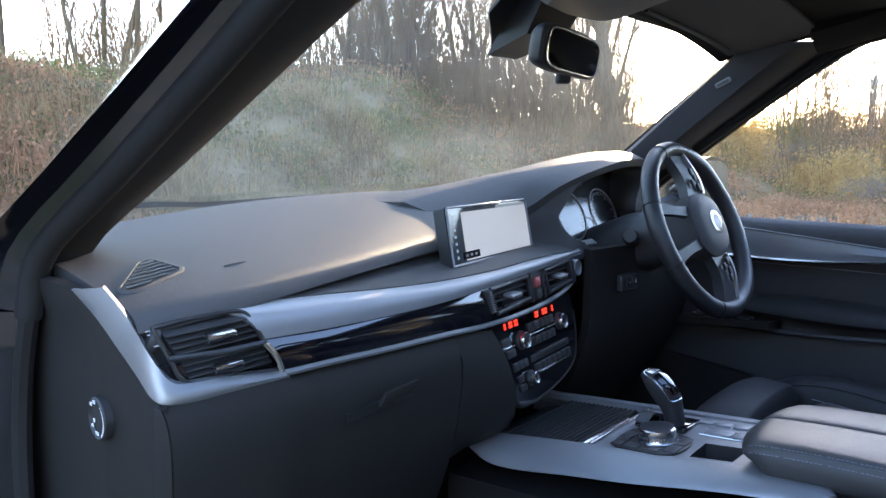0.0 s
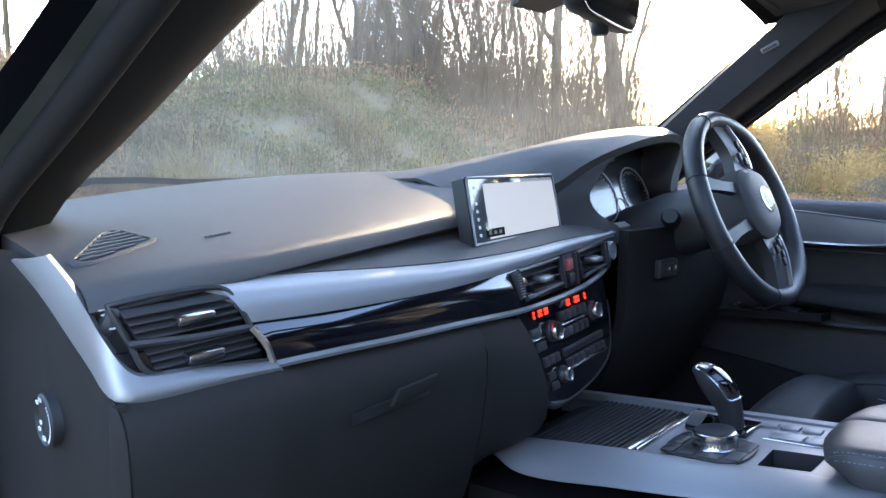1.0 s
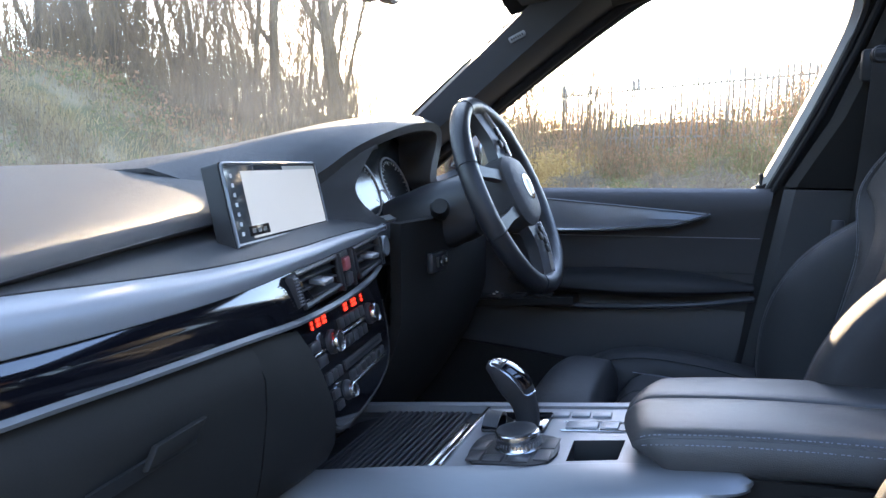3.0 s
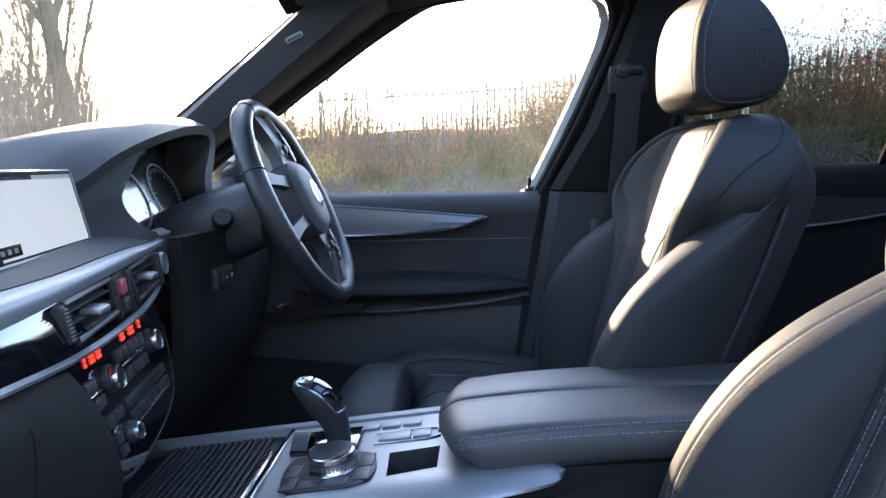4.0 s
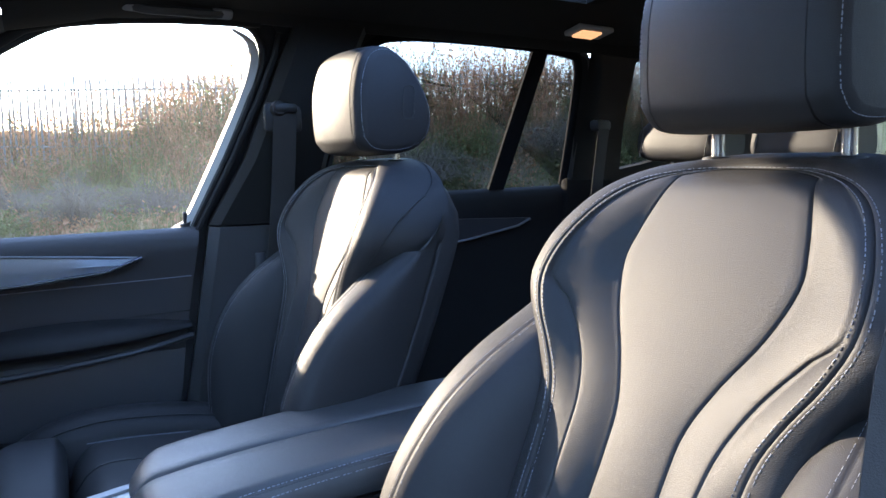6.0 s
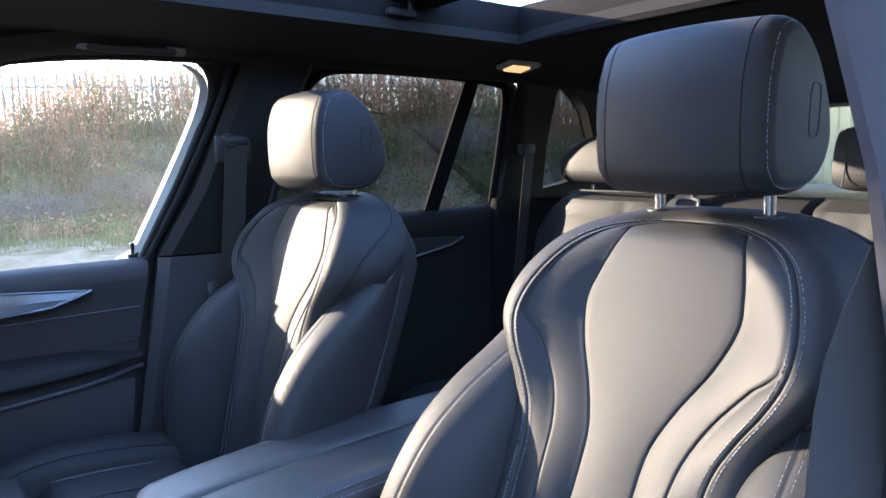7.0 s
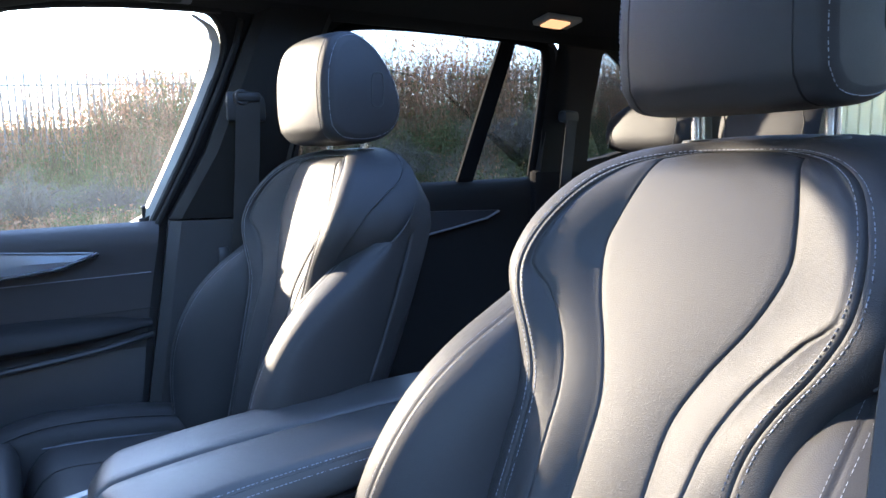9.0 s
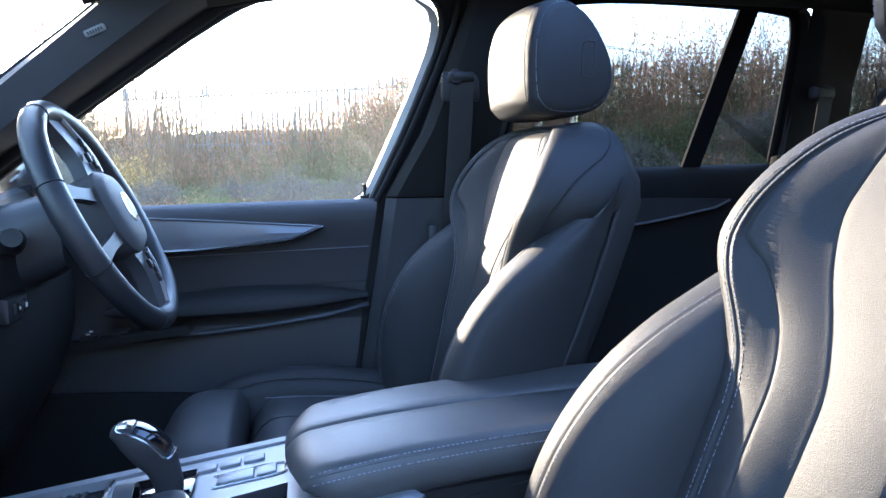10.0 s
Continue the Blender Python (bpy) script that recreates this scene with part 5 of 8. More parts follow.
part("switch_marks", bm, WHITE_PRINT, column)

wheel = thing("steering_wheel", (0.395, 0.59, 1.166), "black leather three-spoke steering wheel turned a quarter round", "steering wheel")
WM = Matrix.Translation((0.396, 0.594, 1.166)) @ pose(0, 0, 0, 90 - 25.2, 0, 0) @ pose(0, 0, 0, 0, 0, -90)
# local: x across, y up the wheel, z towards the driver


def wv(x, y, z):
    return WM @ Vector((x, y, z))


R = 0.170
bm = bmesh.new()
rings = []
for k in range(64):
    a = 2 * math.pi * k / 64
    grip = 0.0165 + 0.0025 * (math.exp(-((math.degrees(a) % 360 - 40) / 14) ** 2) + math.exp(-((math.degrees(a) % 360 - 140) / 14) ** 2))
    flat = 1.0 if math.sin(a) > -0.86 else 1.0
    rings.append([wv((R + grip * math.cos(b)) * math.cos(a), (R + grip * math.cos(b)) * math.sin(a) * flat, grip * 1.05 * math.sin(b)) for b in [2 * math.pi * i / 14 for i in range(14)]])
vs = [[bm.verts.new(p) for p in r] for r in rings]
for k in range(64):
    a, b = vs[k], vs[(k + 1) % 64]
    for i in range(14):
        bm.faces.new((a[i], a[(i + 1) % 14], b[(i + 1) % 14], b[i]))
part("rim", bm, RIM, wheel, "leather-wrapped rim")
bm = bmesh.new()
for deg in (-20, 200, -70, 250):
    bm = bmesh.new()
    a = radians(deg)
    ring = [wv((R + 0.0168 * math.cos(b)) * math.cos(a), (R + 0.0168 * math.cos(b)) * math.sin(a), 0.0176 * math.sin(b)) for b in [2 * math.pi * i / 16 for i in range(16)]]
    tube(bm, ring, 0.0012, 4, closed=True)
    part("rim_seam", bm, BLACK, wheel)
bm = bmesh.new()
rings = []
for zz, s in ((-0.045, 0.85), (0.0, 1.0), (0.022, 0.96), (0.032, 0.80), (0.036, 0.5), (0.0375, 0.01)):
    rings.append([wv(0.068 * s * math.copysign(abs(math.cos(a)) ** 0.75, math.cos(a)), 0.066 * s * math.copysign(abs(math.sin(a)) ** 0.8, math.sin(a)) - 0.004, zz) for a in [2 * math.pi * i / 32 for i in range(32)]])
loft(bm, rings)
part("airbag_pad", bm, SOFT, wheel)
bm = bmesh.new()
ring_disc(bm, wv(0, 0.0, 0.0365), WM.to_3x3() @ Vector((0, 0, 1)), [(0.024, -0.003), (0.024, 0.001), (0.022, 0.0022), (0.0002, 0.0030)], 30)
badge = part("badge", bm, CHROME, wheel, "round satin badge")
bm = bmesh.new()
ring_disc(bm, wv(0, 0.0, 0.0385), WM.to_3x3() @ Vector((0, 0, 1)), [(0.015, -0.001), (0.015, 0.0012), (0.0002, 0.0014)], 24)
part("badge_centre", bm, PALEPLASTIC, badge)
for sx in (-1, 1):
    bm = bmesh.new()
    o1 = smooth_line([(sx * 0.050, 0.035, 0.018), (sx * 0.10, 0.045, 0.016), (sx * 0.158, 0.040, 0.006)], 8)
    o2 = smooth_line([(sx * 0.055, -0.035, 0.016), (sx * 0.10, -0.018, 0.014), (sx * 0.158, -0.022, 0.004)], 8)
    sheet(bm, [[wv(*a.lerp(b, j / 4)) for j in range(5)] for a, b in zip(o1, o2)], 0.02)
    part("spoke", bm, HARD, wheel)
    bm = bmesh.new()
    sheet(bm, [[wv(*(a.lerp(b, 0.04 + 0.09 * j) + Vector((0, 0, 0.0045 + 0.001 * j)))) for j in range(3)] for a, b in zip(o1[1:], o2[1:])], 0.006)
    part("spoke_trim", bm, CONSOLE_SILVER, wheel, "satin silver spoke trim")
    for dx, dy in ((0.078, 0.015), (0.098, 0.012), (0.088, -0.004), (0.112, 0.006)):
        bm = bmesh.new()
        vs = box(bm, (0, 0, 0), (0.015, 0.010, 0.006), 0.002)
        bmesh.ops.transform(bm, matrix=WM @ Matrix.Translation((sx * dx, dy, 0.022)), verts=[v for v in vs if v.is_valid])
        part("spoke_button", bm, BLACK, wheel)
    bm = bmesh.new()
    o1 = smooth_line([(sx * 0.020, -0.055, 0.018), (sx * 0.030, -0.10, 0.014), (sx * 0.040, -0.158, 0.004)], 8)
    o2 = smooth_line([(sx * 0.042, -0.048, 0.018), (sx * 0.048, -0.10, 0.014), (sx * 0.066, -0.150, 0.004)], 8)
    sheet(bm, [[wv(*a.lerp(b, j / 3)) for j in range(4)] for a, b in zip(o1, o2)], 0.012)
    part("lower_spoke", bm, HARD, wheel)
    bm = bmesh.new()
    o1 = smooth_line([(sx * 0.095, 0.055, -0.022), (sx * 0.135, 0.040, -0.024), (sx * 0.148, 0.0, -0.024), (sx * 0.130, -0.045, -0.022)], 12)
    sheet(bm, [[wv(*p), wv(*(p + Vector((sx * 0.012, 0, 0.002)))), wv(*(p + Vector((sx * 0.017, 0, 0.008))))] for p in o1], 0.004)
    part("shift_paddle", bm, CHROME, wheel, "satin shift paddle")

# ---- centre console ----
console = thing("centre_console", (0.02, 0.35, 0.36), "centre console with satin metal rails, roller tray and controls", "car console")


def cz(y):
    return 0.905 - 0.13 * (y - 0.35)


CX1 = 0.148
bm = bmesh.new()
rings = []
for y in np.linspace(0.78, -0.25, 16):
    z = cz(y) - 0.022
    w0, w1 = -0.070 - 0.066 * min(1, max(0, (y - 0.22) / 0.36)) ** 0.8, CX1 + 0.004
    z -= 0.055 * min(1, max(0, (y - 0.20) / 0.10))
    rings.append([(w0 + 0.01, y, 0.38), (w0 - 0.004, y, z - 0.10), (w0, y, z), (w1, y, z), (w1 + 0.004, y, z - 0.10), (w1 - 0.01, y, 0.38)])
loft(bm, rings)
part("body", bm, LOWER_PLASTIC, console)
# rails: broad satin metal bands on both sides, sweeping down at the front
rail = smooth_line([(-0.128, 0.80, 0.846), (-0.108, 0.71, 0.858), (-0.094, 0.635, 0.868), (-0.079, 0.55, 0.879), (-0.068, 0.45, 0.892), (-0.054, 0.35, 0.905), (-0.056, 0.28, 0.914), (-0.064, 0.225, 0.920), (-0.074, 0.212, 0.916)], 34)
rail_low = smooth_line([(-0.131, 0.80, 0.843), (-0.140, 0.735, 0.836), (-0.145, 0.69, 0.825), (-0.139, 0.64, 0.827), (-0.130, 0.55, 0.845), (-0.124, 0.46, 0.863), (-0.108, 0.34, 0.888), (-0.100, 0.27, 0.900), (-0.090, 0.222, 0.908), (-0.076, 0.210, 0.915)], 34)
bm = bmesh.new()
rows = []
for p, q in zip(rail, rail_low):
    rows.append([p + Vector((0.004, 0, -0.012)), p + Vector((0.002, 0, -0.001)), p.lerp(q, 0.06) + Vector((0, 0, 0.0015)), p.lerp(q, 0.30) + Vector((-0.003, 0, 0.004)), p.lerp(q, 0.62) + Vector((-0.005, 0, 0.005)), p.lerp(q, 0.90) + Vector((-0.003, 0, 0.002)), q, q + Vector((0.006, 0, -0.003))])
sheet(bm, rows, 0.006)
part("rail", bm, CONSOLE_SILVER, console, "satin grey metal side rail")
bm = bmesh.new()
rail2 = [Vector((0.126, p.y, p.z + 0.002)) for p in rail]
sheet(bm, [[p + Vector((-0.004, 0, -0.012)), p + Vector((-0.003, 0, -0.001)), p + Vector((0.006, 0, 0.001)), p + Vector((0.018, 0, -0.006)), p + Vector((0.026, 0, -0.03)), p + Vector((0.012, 0, -0.045))] for p in rail2], -0.006)
part("rail", bm, CONSOLE_SILVER, console, "satin grey metal side rail")
# roller tray
bm = bmesh.new()
sheet(bm, [[(x, y, cz(y) - 0.012 - 0.012 * max(0, (y - 0.69) / 0.05)) for y in np.linspace(0.555, 0.76, 6)] for x in np.linspace(-0.100, 0.125, 5)], 0.006)
part("tray_base", bm, BLACK, console)
for k in range(15):
    y = 0.572 + 0.0092 * k
    bm = bmesh.new()
    box(bm, (0.013, y, cz(y) - 0.0095), (0.218, 0.0056, 0.005), 0.002, (-7.5, 0, 0))
    part("tray_slat", bm, BLACK, console)
bm = bmesh.new()
box(bm, (-0.006, 0.556, cz(0.556) - 0.006), (0.140, 0.013, 0.010), 0.004, (-7.5, 0, 0))
part("tray_handle", bm, CHROME, console, "satin tray pull")
# control plate
CUBBY = [(-0.050, 0.400), (0.008, 0.402), (0.013, 0.343), (-0.041, 0.345)]
PLATE = [(-0.082, 0.540), (0.118, 0.540), (0.122, 0.290), (-0.054, 0.290)]
bm = bmesh.new()
ring_top, ring_hole, ring_deep, ring_low = ([bm.verts.new((x, y, cz(y) + dz)) for x, y in pts] for pts, dz in ((PLATE, -0.002), (CUBBY, -0.002), (CUBBY, -0.030), (PLATE, -0.034)))
for i in range(4):
    j = (i + 1) % 4
    bm.faces.new((ring_top[i], ring_top[j], ring_hole[j], ring_hole[i]))
    bm.faces.new((ring_hole[i], ring_hole[j], ring_deep[j], ring_deep[i]))
    bm.faces.new((ring_top[j], ring_top[i], ring_low[i], ring_low[j]))
part("control_plate", bm, CONSOLE_SILVER, console, smooth=False)
bm = bmesh.new()
box(bm, (0.018, 0.541, cz(0.541) - 0.001), (0.194, 0.006, 0.008), 0.002, (-7.5, 0, 0))
part("plate_edge", bm, CHROME, console)
bm = bmesh.new()
pl = smooth_line([(-0.070, 0.505, 0), (-0.045, 0.518, 0), (0.0, 0.520, 0), (0.02, 0.505, 0), (0.018, 0.44, 0), (0.0, 0.418, 0), (-0.045, 0.415, 0), (-0.070, 0.435, 0), (-0.070, 0.505, 0)], 36)[:-1]
loft(bm, [[(p.x, p.y, cz(p.y) - 0.006) for p in pl], [(p.x, p.y, cz(p.y) + 0.001) for p in pl], [(-0.027 + (p.x + 0.027) * 0.94, 0.467 + (p.y - 0.467) * 0.94, cz(p.y) + 0.002) for p in pl]])
part("key_plate", bm, BLACK, console)
for k, (x, y, w, l) in enumerate(((-0.053, 0.506, 0.028, 0.018), (-0.022, 0.508, 0.030, 0.018), (-0.059, 0.483, 0.018, 0.024), (-0.059, 0.453, 0.018, 0.026), (-0.046, 0.427, 0.030, 0.018), (-0.012, 0.426, 0.032, 0.018))):
    bm = bmesh.new()
    box(bm, (x, y, cz(y) + 0.0022), (w, l, 0.003), 0.001, (-7.5, 0, 0))
    part("menu_key", bm, HARD, console)
knob_c = Vector((-0.018, 0.463, cz(0.463) - 0.001))
bm = bmesh.new()
ring_disc(bm, knob_c, (0, 0.13, 1), [(0.0285, 0), (0.0290, 0.003), (0.0272, 0.005), (0.0262, 0.012), (0.0266, 0.0145), (0.0270, 0.018), (0.0262, 0.021), (0.0245, 0.0222)], 40)
knob = part("rotary_knob", bm, CHROME, console, "satin chrome rotary controller")
bm = bmesh.new()
ring_disc(bm, knob_c, (0, 0.13, 1), [(0.0246, 0.0208), (0.0242, 0.0236), (0.0226, 0.0239), (0.017, 0.0230), (0.0002, 0.0226)], 40)
part("knob_cap", bm, HARD, knob)
bm = bmesh.new()
for k in range(40):
    a = 2 * math.pi * k / 40
    tube(bm, [knob_c + Vector((0.0266 * math.cos(a), 0.0266 * math.sin(a), 0.006 - 0.0034 * math.sin(a))), knob_c + Vector((0.0266 * math.cos(a), 0.0266 * math.sin(a), 0.012 - 0.0034 * math.sin(a)))], 0.0007, 4)
part("knob_ridges", bm, CONSOLE_SILVER, knob)
# selector lever
lever = thing("gear_selector", (0.045, 0.475, 0.885), "black and silver electronic gear selector lever", "gear lever")
bm = bmesh.new()
ax = smooth_line([(0.050, 0.468, 0.872), (0.049, 0.469, 0.900), (0.047, 0.474, 0.922), (0.045, 0.482, 0.939), (0.043, 0.494, 0.954), (0.042, 0.508, 0.964), (0.041, 0.521, 0.968)], 31)
girth = smooth_line([(0.0150, 0.0150, 0), (0.0140, 0.0150, 0), (0.0150, 0.0170, 0), (0.0185, 0.0200, 0), (0.0205, 0.0185, 0), (0.0185, 0.0130, 0), (0.0090, 0.0050, 0)], 31)
rings = []
for k, (p, gi) in enumerate(zip(ax, girth)):
    t = (ax[min(k + 1, 30)] - ax[max(k - 1, 0)]).normalized()
    o = t.cross(Vector((1, 0, 0))).normalized()
    rings.append([p + Vector((1, 0, 0)) * gi.x * math.copysign(abs(math.cos(a)) ** 0.8, math.cos(a)) + o * gi.y * math.copysign(abs(math.sin(a)) ** 0.8, math.sin(a)) for a in [2 * math.pi * i / 28 for i in range(28)]])
loft(bm, rings)
part("grip", bm, LEATHER, lever)


def on_grip(k, i, off):
    """A point over the grip's skin: ring k, place i round it (21 faces the cabin's rear)."""
    k0 = min(int(k), 29)
    p = rings[k0][i % 28].lerp(rings[k0 + 1][i % 28], k - k0)
    return p + (p - ax[k0].lerp(ax[k0 + 1], k - k0)).normalized() * off


bm = bmesh.new()
sheet(bm, [[on_grip(k, i, 0.0012) for i in range(17, 26)] for k in np.linspace(14.5, 23.5, 12)], 0.003, seen_from=(0.04, 0.30, 1.2))
part("top_inlay", bm, PIANO, lever, "gloss black inlay")
bm = bmesh.new()
sheet(bm, [[on_grip(k, i, 0.0016) for i in range(18, 25)] for k in np.linspace(24.2, 27.5, 5)], 0.003, seen_from=(0.04, 0.30, 1.2))
part("park_button", bm, CHROME, lever, "satin park button")
bm = bmesh.new()
edge_loop = [on_grip(k, 16, 0.001) for k in np.linspace(13.5, 27, 14)] + [on_grip(28, i, 0.001) for i in (17, 19, 21, 23, 25)] + [on_grip(k, 26, 0.001) for k in np.linspace(27, 13.5, 14)] + [on_grip(12.5, i, 0.001) for i in (25, 23, 21, 19, 17)]
tube(bm, edge_loop, 0.0013, 6, closed=True)
part("inlay_rim", bm, CHROME, lever, "satin chrome rim")
bm = bmesh.new()
box(bm, (0.060, 0.485, cz(0.485) + 0.001), (0.062, 0.085, 0.008), 0.004, (-7.5, 0, 0))
part("lever_base", bm, PIANO, lever)
bm = bmesh.new()
sheet(bm, [[(0.028 + 0.05 * i / 4, 0.505 + 0.020 * j / 3, cz(0.51) + 0.006 + 0.012 * math.sin(i / 4 * 3.14)) for j in range(4)] for i in range(5)], 0.003)
part("base_ridge", bm, HARD, lever)
for k in range(4):
    bm = bmesh.new()
    y = 0.462 - 0.027 * k
    box(bm, (0.094, y, cz(y) - 0.0005), (0.015, 0.0235, 0.004), 0.001, (-7.5, 0, 0))
    part("drive_button", bm, CONSOLE_SILVER, console)
for y, l, m in ((0.400, 0.040, CONSOLE_SILVER), (0.366, 0.022, CONSOLE_SILVER)):
    bm = bmesh.new()
    box(bm, (0.054, y, cz(y) - 0.0003), (0.022, l, 0.0045), 0.0012, (-7.5, 0, 0))
    part("parking_brake_switch", bm, m, console)
bm = bmesh.new()
tube(bm, smooth_line([(0.040, 0.425, cz(0.425) - 0.001), (0.040, 0.352, cz(0.352) - 0.001), (0.052, 0.346, cz(0.346) - 0.001), (0.068, 0.352, cz(0.352) - 0.001), (0.068, 0.425, cz(0.425) - 0.001)], 30), 0.0012, 5)
part("switch_rim", bm, CHROME, console)
# open cubby
bm = bmesh.new()
loft(bm, [[(-0.020 + (x + 0.020) * f, 0.373 + (y - 0.373) * f, cz(y) + dz) for x, y in CUBBY] for f, dz in ((1.0, -0.0012), (0.985, -0.0035), (0.96, -0.034), (0.1, -0.034))], caps=False)
part("cubby_well", bm, BLACK, console, "black rubber-lined cubby")

# armrest with its split lid
arm = thing("console_armrest", (0.02, 0.15, 0.90), "padded black leather centre armrest with two lids and pale stitching", "armrest")
ARM_L, ARM_R, SPLIT = -0.068, 0.146, 0.040


def arm_top(y):
    return 0.947 + 0.030 * (1 - math.exp(-max(0, 0.345 - y) / 0.16))


def arm_section(x0, x1, outward):
    """Across one lid, from the split to the outer side and back below: (x, under the top, shares in the front's slope)."""
    w = x1 - x0
    return [(x0 + w * f if outward > 0 else x1 - w * f, dz) for f, dz in ((0.0, 0.030), (0.0, 0.0045), (0.012, 0.0018), (0.04, 0.0), (0.2, 0.0), (0.4, 0.0002), (0.6, 0.0008), (0.80, 0.002), (0.89, 0.0042), (0.912, 0.0065), (0.922, 0.0090), (0.936, 0.0090), (0.968, 0.0150), (0.992, 0.024), (1.0, 0.033), (0.99, 0.041), (0.94, 0.047), (0.80, 0.050), (0.4, 0.050), (0.0, 0.050))]


arm_rows = {}
for nm, x0, x1, outward in (("near_lid", ARM_L, SPLIT - 0.0012, -1), ("far_lid", SPLIT + 0.0012, ARM_R, 1)):
    section = arm_section(x0, x1, outward)
    rings = []
    for k in range(40):
        u = (k / 39) ** 1.7
        back = 0.50 * u
        round_off = max(0, 1 - back / 0.030)
        ring = []
        for x, dz in section:
            reach = abs(x - (SPLIT - 0.005)) / 0.108
            y = 0.345 - back - 0.020 * min(1, reach) ** 2.6 - 0.85 * max(0, dz - 0.016) * max(0, 1 - back / 0.20)
            shrink = 1 - 0.10 * round_off ** 2 * min(1, reach * 1.6)
            z = arm_top(0.345 - back) - 0.024 + (0.024 - dz) * (1 - 0.62 * round_off ** 2.4)
            ring.append(Vector((SPLIT + (x - SPLIT) * shrink, y, z)))
        rings.append(ring)
    bm = bmesh.new()
    loft(bm, rings)
    part(nm, bm, ARM_LEATHER, arm)
    arm_rows[nm] = rings
bm = bmesh.new()
for col, lift_z in ((9, 0.0006), (12, 0.0006)):
    line = [r[col] for r in arm_rows["near_lid"][4:]]
    left = 0.0
    for a, b in zip(line, line[1:]):
        ln = (b - a).length
        while left < ln:
            tube(bm, [a.lerp(b, left / ln) + Vector((-0.0005, 0, lift_z)), a.lerp(b, min(1, (left + 0.0032) / ln)) + Vector((-0.0005, 0, lift_z))], 0.00055, 4)
            left += 0.0050
        left -= ln
part("stitching", bm, STITCH, arm, smooth=False)
bm = bmesh.new()
loft(bm, [[(x, y, z) for x, z in ((ARM_L + 0.006, 0.70), (ARM_L + 0.002, top), (ARM_R - 0.006, top), (ARM_R - 0.006, 0.70))] for y, top in ((0.292, 0.902), (0.20, 0.916), (0.0, 0.926), (-0.16, 0.928))])
part("storage_box", bm, LOWER_PLASTIC, arm)

# ---- roof fittings ----
mirror = thing("rear_view_mirror", (0.0, 0.66, 1.47), "black rear-view mirror on its windscreen mount", "mirror")
MM = Matrix.Translation((0.005, 0.648, 1.470)) @ pose(0, 0, 0, 8, 0, 13)
bm = bmesh.new()
rings = []
for dy, s in ((0.000, 1.0), (0.006, 1.03), (0.018, 1.0), (0.032, 0.85), (0.040, 0.55)):
    rings.append([MM @ Vector((0.122 * (s if s < 1 else s) * math.copysign(abs(math.cos(a)) ** 0.32, math.cos(a)), dy, 0.034 * s * math.copysign(abs(math.sin(a)) ** 0.5, math.sin(a)))) for a in [2 * math.pi * i / 36 for i in range(36)]])
loft(bm, rings)
part("housing", bm, BLACK, mirror)
bm = bmesh.new()
rings = [[MM @ Vector((0.115 * math.copysign(abs(math.cos(a)) ** 0.32, math.cos(a)), dy, 0.029 * math.copysign(abs(math.sin(a)) ** 0.5, math.sin(a)))) for a in [2 * math.pi * i / 36 for i in range(36)]] for dy in (0.001, -0.002)]
loft(bm, rings)
part("mirror_glass", bm, MIRROR, mirror, "mirror glass")
bm = bmesh.new()
tube(bm, rings[1], 0.0014, 5, closed=True)
part("glass_edge", bm, CHROME, mirror)
bm = bmesh.new()
ring_disc(bm, MM @ Vector((0.0, 0.012, -0.040)), (0, 0, 1), [(0.010, -0.008), (0.013, -0.003), (0.012, 0.008), (0.008, 0.012)], 18)
part("sensor_knob", bm, BLACK, mirror)
bm = bmesh.new()
loft(bm, [[(x, y, z) for x, y, z in ((-0.05, 0.70, 1.500), (0.05, 0.70, 1.500), (0.04, 0.79, 1.475), (-0.04, 0.79, 1.475))], [(x, y, z) for x, y, z in ((-0.06, 0.64, 1.590), (0.06, 0.64, 1.590), (0.05, 0.72, 1.555), (-0.05, 0.72, 1.555))]])
part("mount_cover", bm, BLACK, mirror)
bm = bmesh.new()
tube(bm, [(0.0, 0.72, 1.50), (0.0, 0.69, 1.49), (0.004, 0.675, 1.475)], 0.012, 10)
part("stem", bm, BLACK, mirror)

overhead = thing("overhead_console", (0.0, 0.55, 1.56), "grey overhead console with map lights and switches", "overhead console")
bm = bmesh.new()
oc = smooth_line([(-0.10, 0.655, 0), (0.0, 0.668, 0), (0.10, 0.655, 0), (0.125, 0.58, 0), (0.11, 0.44, 0), (0.0, 0.42, 0), (-0.11, 0.44, 0), (-0.125, 0.58, 0), (-0.10, 0.655, 0)], 44)[:-1]
loft(bm, [[(p.x, p.y, roof_z(p.x, p.y) + 0.01) for p in oc], [(p.x, p.y, roof_z(p.x, p.y) - 0.012) for p in oc], [(p.x * 0.86, 0.54 + (p.y - 0.54) * 0.86, roof_z(p.x, p.y) - 0.026) for p in oc]])
part("body", bm, OVERHEAD, overhead)
for sx in (-1, 1):
    bm = bmesh.new()
    box(bm, (sx * 0.055, 0.56, 1.558), (0.055, 0.035, 0.010), 0.004)
    part("map_light", bm, WARMLIGHT, overhead, "warm lit map light")
for k in range(5):
    bm = bmesh.new()
    box(bm, (-0.07 + 0.035 * k, 0.50, 1.565), (0.026, 0.018, 0.008), 0.003)
    part("switch", bm, HARD, overhead)
